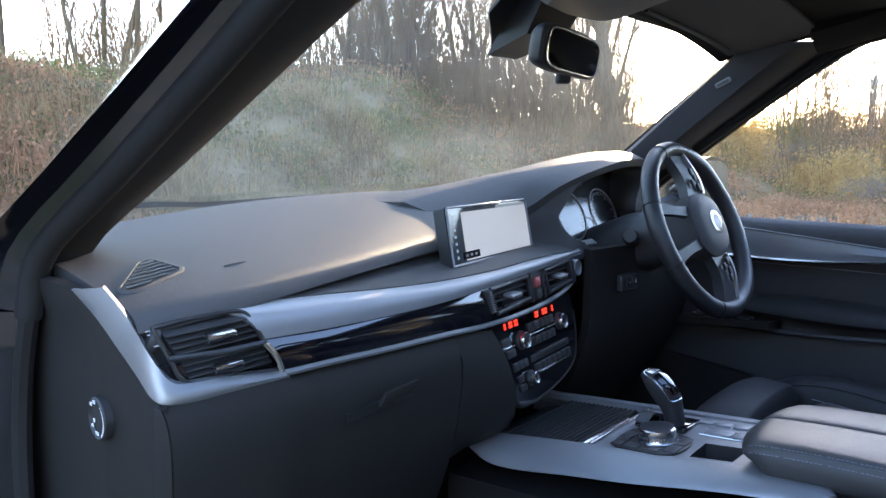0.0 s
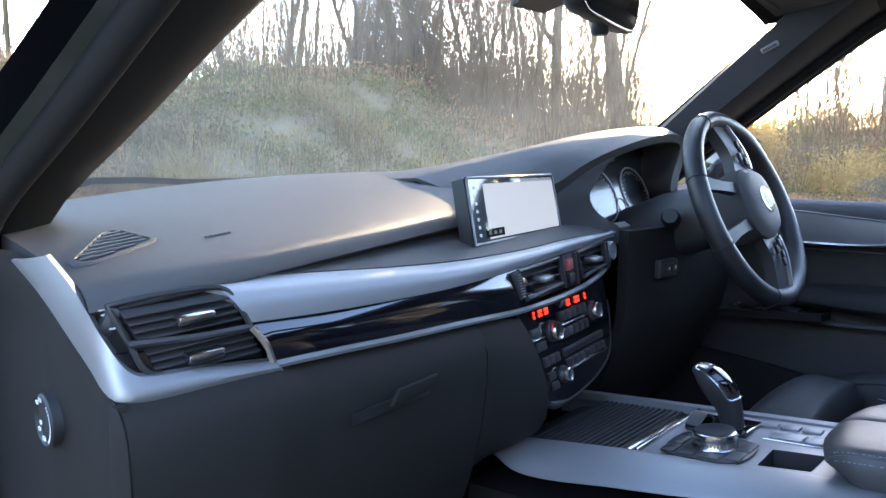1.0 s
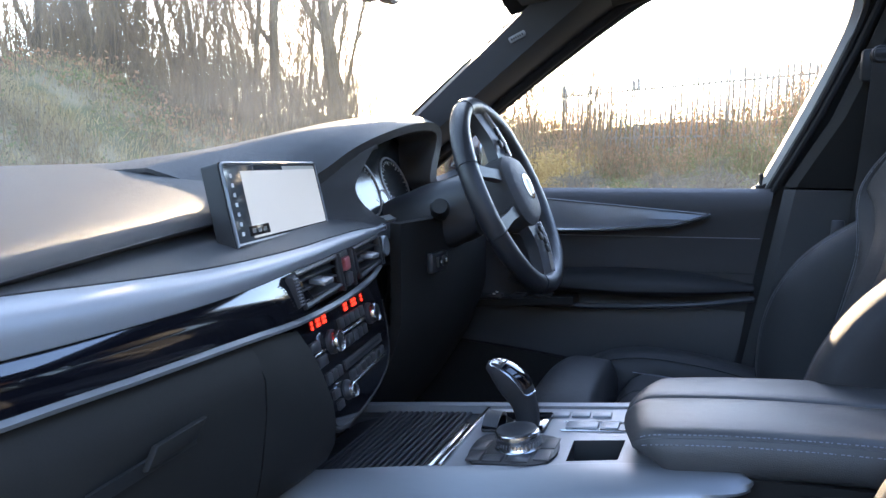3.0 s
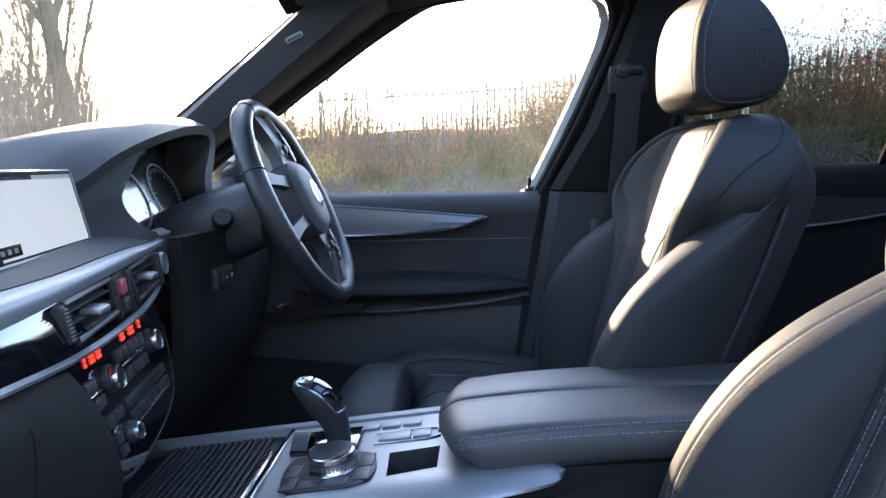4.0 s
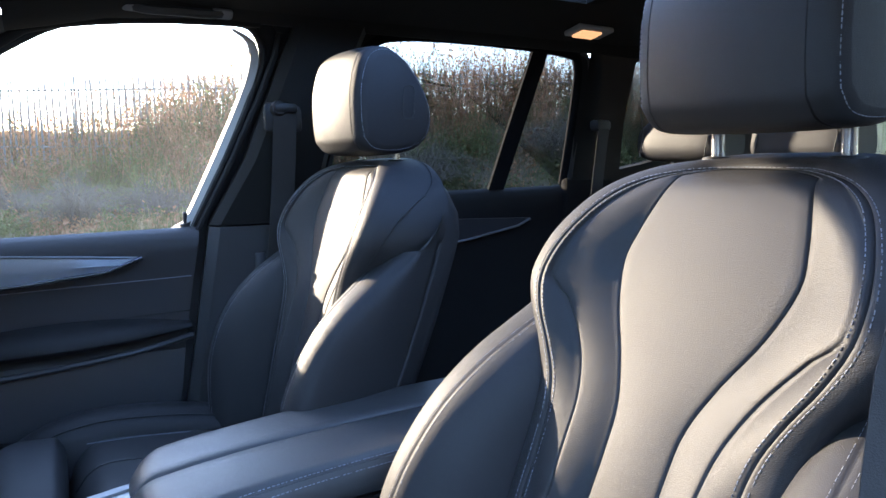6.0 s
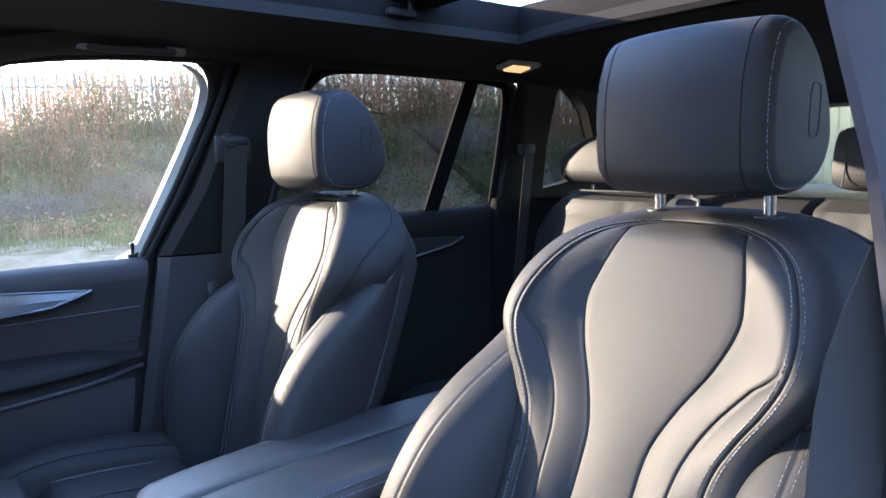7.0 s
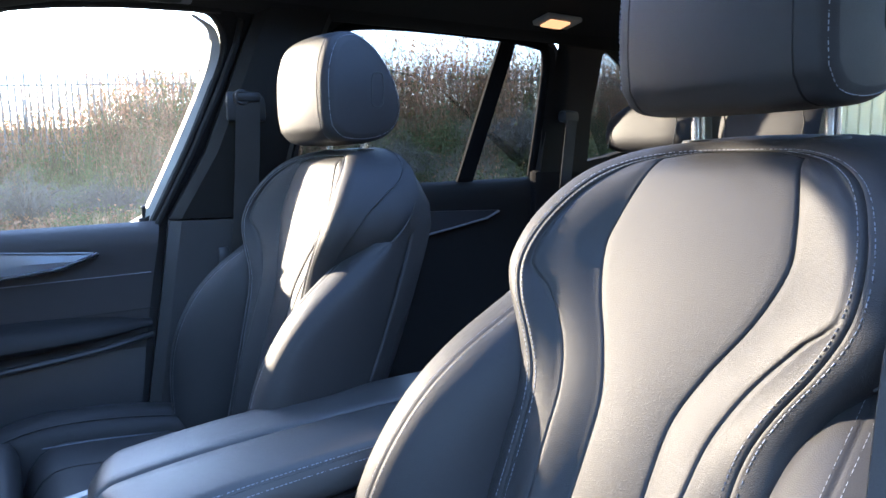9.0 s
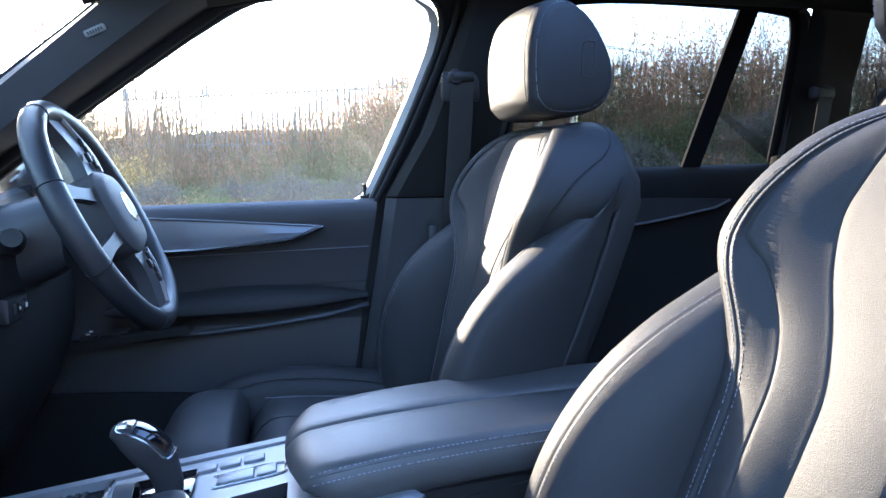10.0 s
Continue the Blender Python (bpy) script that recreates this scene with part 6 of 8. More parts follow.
for sx in (-1, 1):
    visor = thing("sun_visor", (sx * 0.36, 0.55, 1.56), "folded grey cloth sun visor under the headliner", "sun visor", group="sun visors")
    bm = bmesh.new()
    sheet(bm, [[(sx * (0.15 + 0.38 * i / 12), 0.625 - 0.012 * (i / 12) ** 2 - 0.17 * j / 6, roof_z(0.15 + 0.38 * i / 12, 0.625 - 0.17 * j / 6) - 0.006 - 0.006 * math.sin(math.pi * j / 6)) for j in range(7)] for i in range(13)], 0.012 * sx)
    part("panel", bm, VISOR, visor)
    bm = bmesh.new()
    tube(bm, [(sx * 0.17, 0.615, roof_z(0.17, 0.615) - 0.008), (sx * 0.34, 0.612, roof_z(0.34, 0.612) - 0.010), (sx * 0.50, 0.600, roof_z(0.50, 0.600) - 0.008)], 0.0045, 8)
    part("pivot_rod", bm, HARD, visor)

handle = thing("grab_handle", (0.53, 0.19, 1.56), "grey grab handle on the roof rail above the driver's window", "grab handle")
bm = bmesh.new()
tube(bm, smooth_line([(0.548, 0.270, 1.575), (0.538, 0.262, 1.560), (0.536, 0.235, 1.556), (0.536, 0.19, 1.557), (0.536, 0.145, 1.557), (0.538, 0.118, 1.561), (0.548, 0.110, 1.575)], 26), 0.0085, 8)
part("grip", bm, HARD, handle)
for y in (0.262, 0.118):
    bm = bmesh.new()
    box(bm, (0.541, y, 1.562), (0.022, 0.038, 0.020), 0.007, (0, -35, 0))
    part("end_cap", bm, CONSOLE_SILVER, handle)
bm = bmesh.new()
box(bm, (0.545, 0.315, 1.563), (0.012, 0.034, 0.010), 0.004, (0, -35, 0))
tag2 = part("airbag_tag", bm, CONSOLE_SILVER)
tagged(tag2, "small grey embossed tag on the roof rail", "tag")
rear_lamp = thing("interior_lamp", (0.45, -0.63, 1.58), "small lit reading lamp in the rear headliner", "lamp")
bm = bmesh.new()
box(bm, (0.452, -0.648, 1.577), (0.052, 0.105, 0.012), 0.005, (0, 12, 4))
part("housing", bm, PALEPLASTIC, rear_lamp)
bm = bmesh.new()
box(bm, (0.450, -0.640, 1.570), (0.034, 0.060, 0.008), 0.003, (0, 12, 4))
part("diffuser", bm, WARMLIGHT, rear_lamp, "warm glowing diffuser")

# ---- seats ----
BACK_SLOPE, BACK_TOP = 0.32, 1.285


def reading(rows):
    """Smooth reading of rows (height, value, ...): one function for each value."""
    line = np.array([tuple(p) for p in smooth_line([(r[0], r[1], r[2] if len(r) > 2 else 0.0) for r in rows], 16 * len(rows))])
    line = line[np.argsort(line[:, 0])]
    return [lambda z, k=k: float(np.interp(z, line[:, 0], line[:, k])) for k in range(1, len(rows[0]))]


# half of the backrest: height, distance from the middle, distance before the back's plane
panel_s, panel_d = reading([(0.66, 0.036, 0.075), (0.92, 0.035, 0.0605), (1.0, 0.035, 0.0513), (1.04, 0.035, 0.0466), (1.08, 0.0383, 0.0412), (1.12, 0.0555, 0.0354), (1.16, 0.0789, 0.0293), (1.20, 0.0926, 0.0235), (1.23, 0.0885, 0.0183), (1.26, 0.0793, 0.0125), (1.278, 0.072, 0.006), (1.287, 0.068, -0.008), (1.2895, 0.066, -0.024)])
tuck_s, tuck_d = reading([(0.66, 0.055, 0.100), (0.92, 0.060, 0.0826), (1.0, 0.0695, 0.0671), (1.04, 0.0742, 0.0592), (1.08, 0.0799, 0.0515), (1.12, 0.0983, 0.0466), (1.16, 0.130, 0.0500), (1.185, 0.154, 0.0580), (1.24, 0.140, 0.038), (1.28, 0.094, 0.007), (1.2895, 0.055, -0.024)])
pipe_s, pipe_d = reading([(0.66, 0.112, 0.080), (0.92, 0.1093, 0.0651), (0.97, 0.1089, 0.0624), (1.02, 0.1084, 0.0597), (1.06, 0.1094, 0.0576), (1.09, 0.1162, 0.0581), (1.12, 0.132, 0.0618), (1.15, 0.1512, 0.0655), (1.18, 0.1631, 0.0645), (1.21, 0.1613, 0.0564), (1.24, 0.1492, 0.0423), (1.265, 0.1302, 0.0251), (1.28, 0.1035, 0.0085), (1.287, 0.0727, -0.0073), (1.2895, 0.045, -0.024)])
seam_s, seam_d = reading([(0.66, 0.176, 0.110), (0.80, 0.182, 0.140), (0.85, 0.187, 0.150), (0.90, 0.192, 0.156), (0.95, 0.196, 0.156), (1.0, 0.195, 0.147), (1.05, 0.192, 0.125), (1.09, 0.186, 0.093), (1.12, 0.179, 0.058), (1.15, 0.171, 0.020), (1.17, 0.166, -0.008)])
flank_d, = reading([(0.62, 0.06), (0.80, 0.035), (0.95, -0.004), (1.06, -0.032), (1.19, -0.064), (1.25, -0.070), (1.30, -0.070)])
shell_s, = reading([(0.62, 0.205), (0.80, 0.215), (1.0, 0.222), (1.12, 0.214), (1.19, 0.203), (1.23, 0.186), (1.26, 0.160), (1.285, 0.122), (1.298, 0.10)])


def front_seat(name, label, centre, forward, upright, yaw, slid, head_up):
    """A front seat; upright takes from the backrest's slope, yaw turns it a little, slid moves the cushion ahead."""
    cx, cy = centre, forward
    root = thing(name, (cx, cy, 0.38), label, "car seat", group="front seats")

    def at(s, d, z):
        return Vector((cx + s - yaw * d, cy - 0.145 + (BACK_TOP - z) * (BACK_SLOPE - upright) + d + yaw * s, z))

    zs = list(np.linspace(0.70, 1.20, 52)) + list(np.linspace(1.207, 1.277, 16)) + [1.2805, 1.2835, 1.2855, 1.287, 1.288, 1.2887, 1.2892]

    def front_row(z):
        """Points from the middle to the piping, with the sunk seams."""
        p, q, k = panel_s(z), pipe_s(z), tuck_s(z)
        pd, qd, kd = panel_d(z), pipe_d(z), tuck_d(z)
        p = min(p, q - 0.021)
        low = min(1.0, max(0.0, (1.176 - z) / 0.012))
        k = max(p + 0.009, min(k, q - 0.0105))
        if z > 1.19:
            kd = pd + (qd - pd) * (k - p) / max(0.001, q - p)
        pts = [(s * (p - 0.0036), pd + 0.0006 + 0.0022 * (1 - s * s), "panel") for s in (0.0, 0.2, 0.4, 0.6, 0.78, 0.9, 1.0)]
        pts += [(p - 0.0012, pd - 0.0002, "panel"), (p, pd - 0.0030, "wing"), (p + 0.0012, pd, "wing")]
        a, b = (p + 0.0036, pd + 0.0005), (k - 0.0034, kd + 0.0003)
        for u in (0.0, 0.1, 0.22, 0.36, 0.52, 0.68, 0.82, 0.92, 1.0):
            pts.append((a[0] + (b[0] - a[0]) * u, a[1] + (b[1] - a[1]) * u + 0.0016 * math.sin(math.pi * u), "wing"))
        pts += [(k - 0.0011, kd, "wing"), (k, kd - 0.0024 * low, "wing"), (k + 0.0011, kd, "wing")]
        a, b = (k + 0.0032, kd + 0.0003), (q - 0.0058, qd + 0.0008)
        for u in (0.0, 0.2, 0.45, 0.7, 0.9, 1.0):
            pts.append((a[0] + (b[0] - a[0]) * u, a[1] + (b[1] - a[1]) * u + 0.0010 * math.sin(math.pi * u), "wing"))
        return pts + [(q - 0.0034, qd + 0.0006, "wing"), (q - 0.0012, qd, "wing"), (q, qd - 0.0028, "wing")]

    half = [front_row(z) for z in zs]
    names = [t for _, _, t in half[0]]
    last_panel = max(i for i, t in enumerate(names) if t == "panel") + 1

    def grid_part(pname, rows, mat=LEATHER, text=""):
        bm = bmesh.new()
        g = [[bm.verts.new(p) for p in row] for row in rows]
        for i in range(len(g) - 1):
            for j in range(len(g[0]) - 1):
                bm.faces.new((g[i][j], g[i][j + 1], g[i + 1][j + 1], g[i + 1][j]))
        ob = part(pname, bm, mat, root, text, smooth=False)
        ob.data.shade_smooth()
        return ob

    grid_part("centre_panel", [[at(-s, d, z) for s, d, _ in reversed(r[1:last_panel + 1])] + [at(s, d, z) for s, d, _ in r[:last_panel + 1]] for r, z in zip(half, zs)])
    for sx in (-1, 1):
        grid_part("wing", [[at(sx * s, d, z) for s, d, _ in r[last_panel:]] for r, z in zip(half, zs)])

    # the rolled edge outside the piping, in one sweep over the top
    outline = [(pipe_s(z), pipe_d(z), z) for z in zs] + [(0.02, -0.025, 1.2896), (0.0, -0.025, 1.2897)]
    rim = []
    for i, (s, d, z) in enumerate(outline):
        a, b = outline[max(0, i - 2)], outline[min(len(outline) - 1, i + 2)]
        ns, nz = b[2] - a[2], a[0] - b[0]
        if i > len(outline) - 4:
            ns, nz = 0.0, 1.0
        ln = math.hypot(ns, nz) or 1
        rim.append((s, d, z, max(0.0, ns / ln), max(0.0, nz / ln)))
    rolls = []
    for s, d, z, ns, nz in rim:
        ring = [(s, d - 0.0028, z)]
        for f in (0.033, 0.10, 0.16, 0.35, 0.65, 1.0, 1.3, 1.57):
            ring.append((s + ns * 0.036 * math.sin(f), d + 0.0012 - (0.034 - 0.016 * nz) * (1 - math.cos(f)) ** 1.35, z + nz * 0.011 * math.sin(f)))
        e = ring[-1]
        for u in (0.2, 0.45, 0.7, 0.9, 1.0):
            ring.append((e[0] + ns * 0.018 * math.sin(u * 2.2), e[1] + (min(flank_d(z), e[1] - 0.01) - e[1]) * u, e[2] + nz * 0.004 * u))
        rolls.append(ring)
    full_rolls = [[at(s, d, z) for s, d, z in r] for r in rolls] + [[at(-s, d, z) for s, d, z in r] for r in reversed(rolls[:-1])]
    grid_part("edge_roll", full_rolls)

    # side bolsters: pads of their own that come out from under the rolled edge
    pad_z = [1.165, 1.158, 1.15, 1.142] + list(np.linspace(1.134, 0.70, 44))

    def pad_row(z):
        sn, dn = pipe_s(z) + 0.019, pipe_d(z) - 0.024
        so, do = seam_s(z), seam_d(z)
        so = max(so, sn + 0.004)
        pts = []
        c = (sn + 0.22 * (so - sn), dn + 0.80 * (do - dn))
        for u in (0.0, 0.06, 0.15, 0.3, 0.45, 0.6, 0.75, 0.88):
            s = (1 - u) ** 2 * sn + 2 * u * (1 - u) * c[0] + u * u * (so - 0.004)
            d = (1 - u) ** 2 * dn + 2 * u * (1 - u) * c[1] + u * u * (do - 0.001)
            pts.append((s, d, 0.0))
        pts += [(so - 0.0045, do - 0.0008, 0.0), (so - 0.0015, do - 0.0006, 0.0), (so, do - 0.0022, 0.0), (so + 0.0016, do - 0.0004, 0.0), (so + 0.006, do, 0.0)]
        for f in (0.25, 0.5, 0.8, 1.1, 1.4):
            pts.append((so + 0.006 + 0.040 * math.sin(f), do + 0.004 * f - 0.034 * (1 - math.cos(f)), 0.06 * f))
        e = pts[-1]
        back_s = shell_s(z) + 0.004
        for u in (0.15, 0.35, 0.55, 0.75, 0.9, 1.0):
            pts.append((e[0] + (back_s - e[0]) * u + 0.008 * math.sin(math.pi * u), e[1] + (flank_d(z) - e[1]) * u, 0.1 + 0.9 * u))
        return pts

    pads = [pad_row(z) for z in pad_z]
    lift = [0.060 * min(1, max(0, (z - 0.90) / 0.265)) for z in pad_z]
    for sx in (-1, 1):
        grid_part("bolster", [[at(sx * s, d, z + up * k) for s, d, k in row] for row, z, up in zip(pads, pad_z, lift)])
    # rear shell of the backrest
    bm = bmesh.new()
    rings = []
    for z in list(np.linspace(0.62, 1.25, 20)) + [1.265, 1.278, 1.287, 1.293, 1.297]:
        w = shell_s(z) - 0.004
        f = flank_d(z) + 0.006
        b = f - 0.012 - 0.050 * min(1, max(0, (1.297 - z) / 0.10)) ** 0.7
        rings.append([at(sx * w * k, y, z) for sx, k, y in ((-1, 1, f), (-1, 0.985, (f + b) / 2), (-1, 0.90, b + 0.006), (-1, 0.80, b), (-1, 0.3, b - 0.008), (1, 0.3, b - 0.008), (1, 0.80, b), (1, 0.90, b + 0.006), (1, 0.985, (f + b) / 2), (1, 1, f))])
    loft(bm, rings)
    part("back_shell", bm, LEATHER, root)

    def stitches(bm, line, up, pitch=0.0047, r=0.0004):
        """Short threads along a line."""
        acc = 0.0
        for a, b in zip(line, line[1:]):
            ln = (b - a).length
            if ln < 1e-6:
                continue
            while acc < ln:
                p, q = a.lerp(b, acc / ln), a.lerp(b, min(1.0, (acc + pitch * 0.66) / ln))
                tube(bm, [p + up, q + up], r, 4)
                acc += pitch
            acc -= ln

    toward = Vector((0, 0.0002, 0.0002))
    bm = bmesh.new()
    n_row = len(half[0])
    for sx in (-1, 1):
        stitches(bm, [at(sx * r[n_row - 4][0], r[n_row - 4][1], z) for r, z in zip(half, zs)], toward)
    stitches(bm, [r[3] for r in full_rolls], toward)
    stitches(bm, [at(s, -0.019, 1.2855) for s in np.linspace(-0.062, 0.062, 24)], toward)
    part("stitching", bm, STITCH, root, "pale grey stitching", smooth=False)
    for sx in (-1, 1):
        bm = bmesh.new()
        rows = [(r, z, up) for r, z, up in zip(pads, pad_z, lift) if z < 1.14]
        for k in (8, 12):
            stitches(bm, [at(sx * r[k][0], r[k][1], z) for r, z, up in rows], Vector((0, -0.0001, 0)), r=0.0003)
        part("bolster_stitching", bm, STITCH, root, smooth=False)
        # seam across the flank, from the bolster's tip to the rear shell
        bm = bmesh.new()
        n_low = len(zs) - 22
        line = []
        for m in range(15):
            u = m / 14
            i = min(len(zs) - 3, int(n_low - 8 + 26 * u))
            ring = rolls[i]
            k = 7 + 6 * u
            a, b = Vector(ring[int(k)]), Vector(ring[min(13, int(k) + 1)])
            p = a.lerp(b, k - int(k))
            line.append(at(sx * (p.x + 0.0006), p.y, p.z))
        stitches(bm, line, Vector((sx * 0.0006, 0, 0.0005)))
        part("shoulder_stitching", bm, STITCH, root, smooth=False)
        bm = bmesh.new()
        tube(bm, line, 0.0013, 5)
        part("shoulder_seam", bm, BLACK, root)
        bm = bmesh.new()
        tube(bm, [at(sx * (shell_s(z) + 0.003), flank_d(z), z) for z in np.linspace(0.70, 1.27, 40)], 0.0026, 6)
        part("shell_piping", bm, HARD, root)

    # headrest: a padded front between two piped seams, flat cheeks that slope away behind
    HW = 0.104
    side = smooth_line([(-0.004, 1.330, 0), (0.0, 1.360, 0), (0.0, 1.413, 0), (-0.008, 1.450, 0), (-0.020, 1.472, 0), (-0.042, 1.481, 0), (-0.068, 1.473, 0), (-0.095, 1.450, 0), (-0.122, 1.405, 0), (-0.131, 1.365, 0), (-0.122, 1.335, 0), (-0.098, 1.316, 0), (-0.060, 1.308, 0), (-0.022, 1.312, 0), (-0.004, 1.330, 0)], 57)[:-1]
    mid = (-0.066, 1.392)
    bm = bmesh.new()
    rings = []
    steps = [-1.0, -0.995, -0.98, -0.955, -0.92, -0.87, -0.80, -0.775, -0.765, -0.755, -0.73, -0.6, -0.45, -0.3, -0.15, 0.0]
    steps += [-v for v in reversed(steps[:-1])]
    for u in steps:
        v = abs(u)
        grow = 1.0 - 0.030 * v * v
        if v > 0.78:
            grow -= 0.16 * ((v - 0.78) / 0.22) ** 3.5
        if abs(v - 0.765) < 0.004:
            grow -= 0.035
        crown = 0.014 * (1 - v * v)
        ring = []
        for p in side:
            y, z = mid[0] + (p.x - mid[0]) * grow, mid[1] + (p.y - mid[1]) * grow
            if p.x > -0.04:
                y += crown
            ring.append((u * HW, y, z))
        rings.append(ring)

    def head(p):
        return Vector((cx + p[0], cy - 0.110 + p[1] + yaw * p[0], p[2] + head_up))

    loft(bm, [[head(p) for p in r] for r in rings])
    headrest = part("headrest", bm, LEATHER, root, "black leather headrest with piped seams")
    for sx in (-1, 1):
        k = steps.index(-0.765) if sx < 0 else steps.index(0.765)
        bm = bmesh.new()
        tube(bm, [head(p) for p in rings[k]], 0.0016, 5, closed=True)
        part("piping", bm, BLACK, headrest)
        k = steps.index(-0.955) if sx < 0 else steps.index(0.955)
        bm = bmesh.new()
        stitches(bm, [head(p) for p in rings[k] + rings[k][:1]], Vector((sx * 0.0006, 0.0003, 0.0004)), r=0.0005)
        part("stitching", bm, STITCH, headrest, smooth=False)
        bm = bmesh.new()
        loop = [head((sx * (HW - 0.0004), -0.084 + 0.010 * math.copysign(abs(math.cos(a)) ** 0.5, math.cos(a)) - 0.0015 * math.sin(a), 1.392 + 0.026 * math.copysign(abs(math.sin(a)) ** 0.5, math.sin(a)))) for a in [2 * math.pi * i / 20 for i in range(20)]]
        tube(bm, loop, 0.0014, 5, closed=True)
        part("adjuster_button", bm, BLACK, headrest)
    for sx in (-1, 1):
        bm = bmesh.new()
        tube(bm, [head((sx * 0.066, -0.082, 1.27)), head((sx * 0.066, -0.078, 1.35))], 0.0065, 14)
        part("headrest_post", bm, CHROME, root, "chrome headrest post")
        bm = bmesh.new()
        ring_disc(bm, head((sx * 0.066, -0.081, 1.294 - head_up)), (0, 0, 1), [(0.016, -0.004), (0.0165, 0.003), (0.014, 0.007), (0.009, 0.008)], 20)
        part("post_collar", bm, BLACK, root)
    # cushion: middle, thigh pad and side bolsters
    def cushion_piece(pname, s0, s1, y0, y1, z0, z1, crown, rise, n=16, front_drop=0.05, seam=None, blunt=0.70):
        bm = bmesh.new()
        rings = []
        for k in range(n + 1):
            u = k / n
            y = y0 + (y1 - y0) * u
            lift = rise * math.sin(math.pi * min(1, 0.18 + 0.82 * u)) ** 0.6
            end = 1 - 0.30 * (1 - math.sqrt(max(0, 1 - max(0, (u - blunt) / (1 - blunt)) ** 2))) - 0.10 * max(0, (0.12 - u) / 0.12) ** 2
            z = z0 + (z1 - z0) * u + lift - front_drop * max(0, (u - 0.80) / 0.20) ** 2
            prof = [(s0, 0.60), (s0, z - 0.045)] + [((s0 + s1) / 2 - (s1 - s0) / 2 * math.cos(math.pi * i / 12), z - 0.030 + (0.030 + crown) * math.sin(math.pi * i / 12) ** 0.55) for i in range(1, 12)] + [(s1, z - 0.045), (s1, 0.60)]
            rings.append([(cx + s, cy + slid + y, 0.60 + (zz - 0.60) * (end if zz > 0.61 else 1)) for s, zz in prof])
        loft(bm, rings)
        piece = part(pname, bm, LEATHER, root)
        if seam is not None:
            bm = bmesh.new()
            tube(bm, [Vector(r[seam]) + Vector((0, 0, 0.0004)) for r in rings[1:-1]], 0.0017, 5)
            part("cushion_seam", bm, BLACK, root)
        return piece

    cushion_piece("cushion", -0.155, 0.155, 0.02, 0.275, 0.825, 0.850, 0.008, 0.0, 16, 0.03, 7)
    cushion_piece("thigh_pad", -0.15, 0.15, 0.270, 0.400, 0.850, 0.856, 0.020, 0.004, 26, 0.0, None, 0.45)
    for sx in (-1, 1):
        cushion_piece("cushion_bolster", sx * 0.155 - (0.105 if sx < 0 else 0), sx * 0.155 + (0.105 if sx > 0 else 0), -0.02, 0.385, 0.770, 0.812, 0.028, 0.048, 30, 0.0, 4 if sx > 0 else 10, 0.55)
    bm = bmesh.new()
    box(bm, (cx, cy + slid + 0.16, 0.52), (0.48, 0.42, 0.20), 0.03)
    box(bm, (cx, cy + slid + 0.2, 0.40), (0.40, 0.62, 0.06), 0.01)
    part("seat_base", bm, BLACK, root)
    for sx in (-1, 1):
        bm = bmesh.new()
        tube(bm, smooth_line([(cx + sx * 0.11, cy + slid + 0.08, 0.834), (cx + sx * 0.11, cy + slid + 0.16, 0.842), (cx + sx * 0.10, cy + slid + 0.24, 0.849)], 8), 0.0006, 4)
        part("cushion_stitching", bm, STITCH, root)
    return root


passenger_seat = front_seat("passenger_seat", "black leather sports seat with pale stitching, slid back", -0.345, 0.0, 0.0, 0.0, 0.0, 0.014)
driver_seat = front_seat("driver_seat", "black leather driver's sports seat with pale stitching", 0.355, 0.092, 0.165, 0.045, 0.048, 0.0)


def step(v):
    return 1 / (1 + math.exp(-max(-30, min(30, v))))


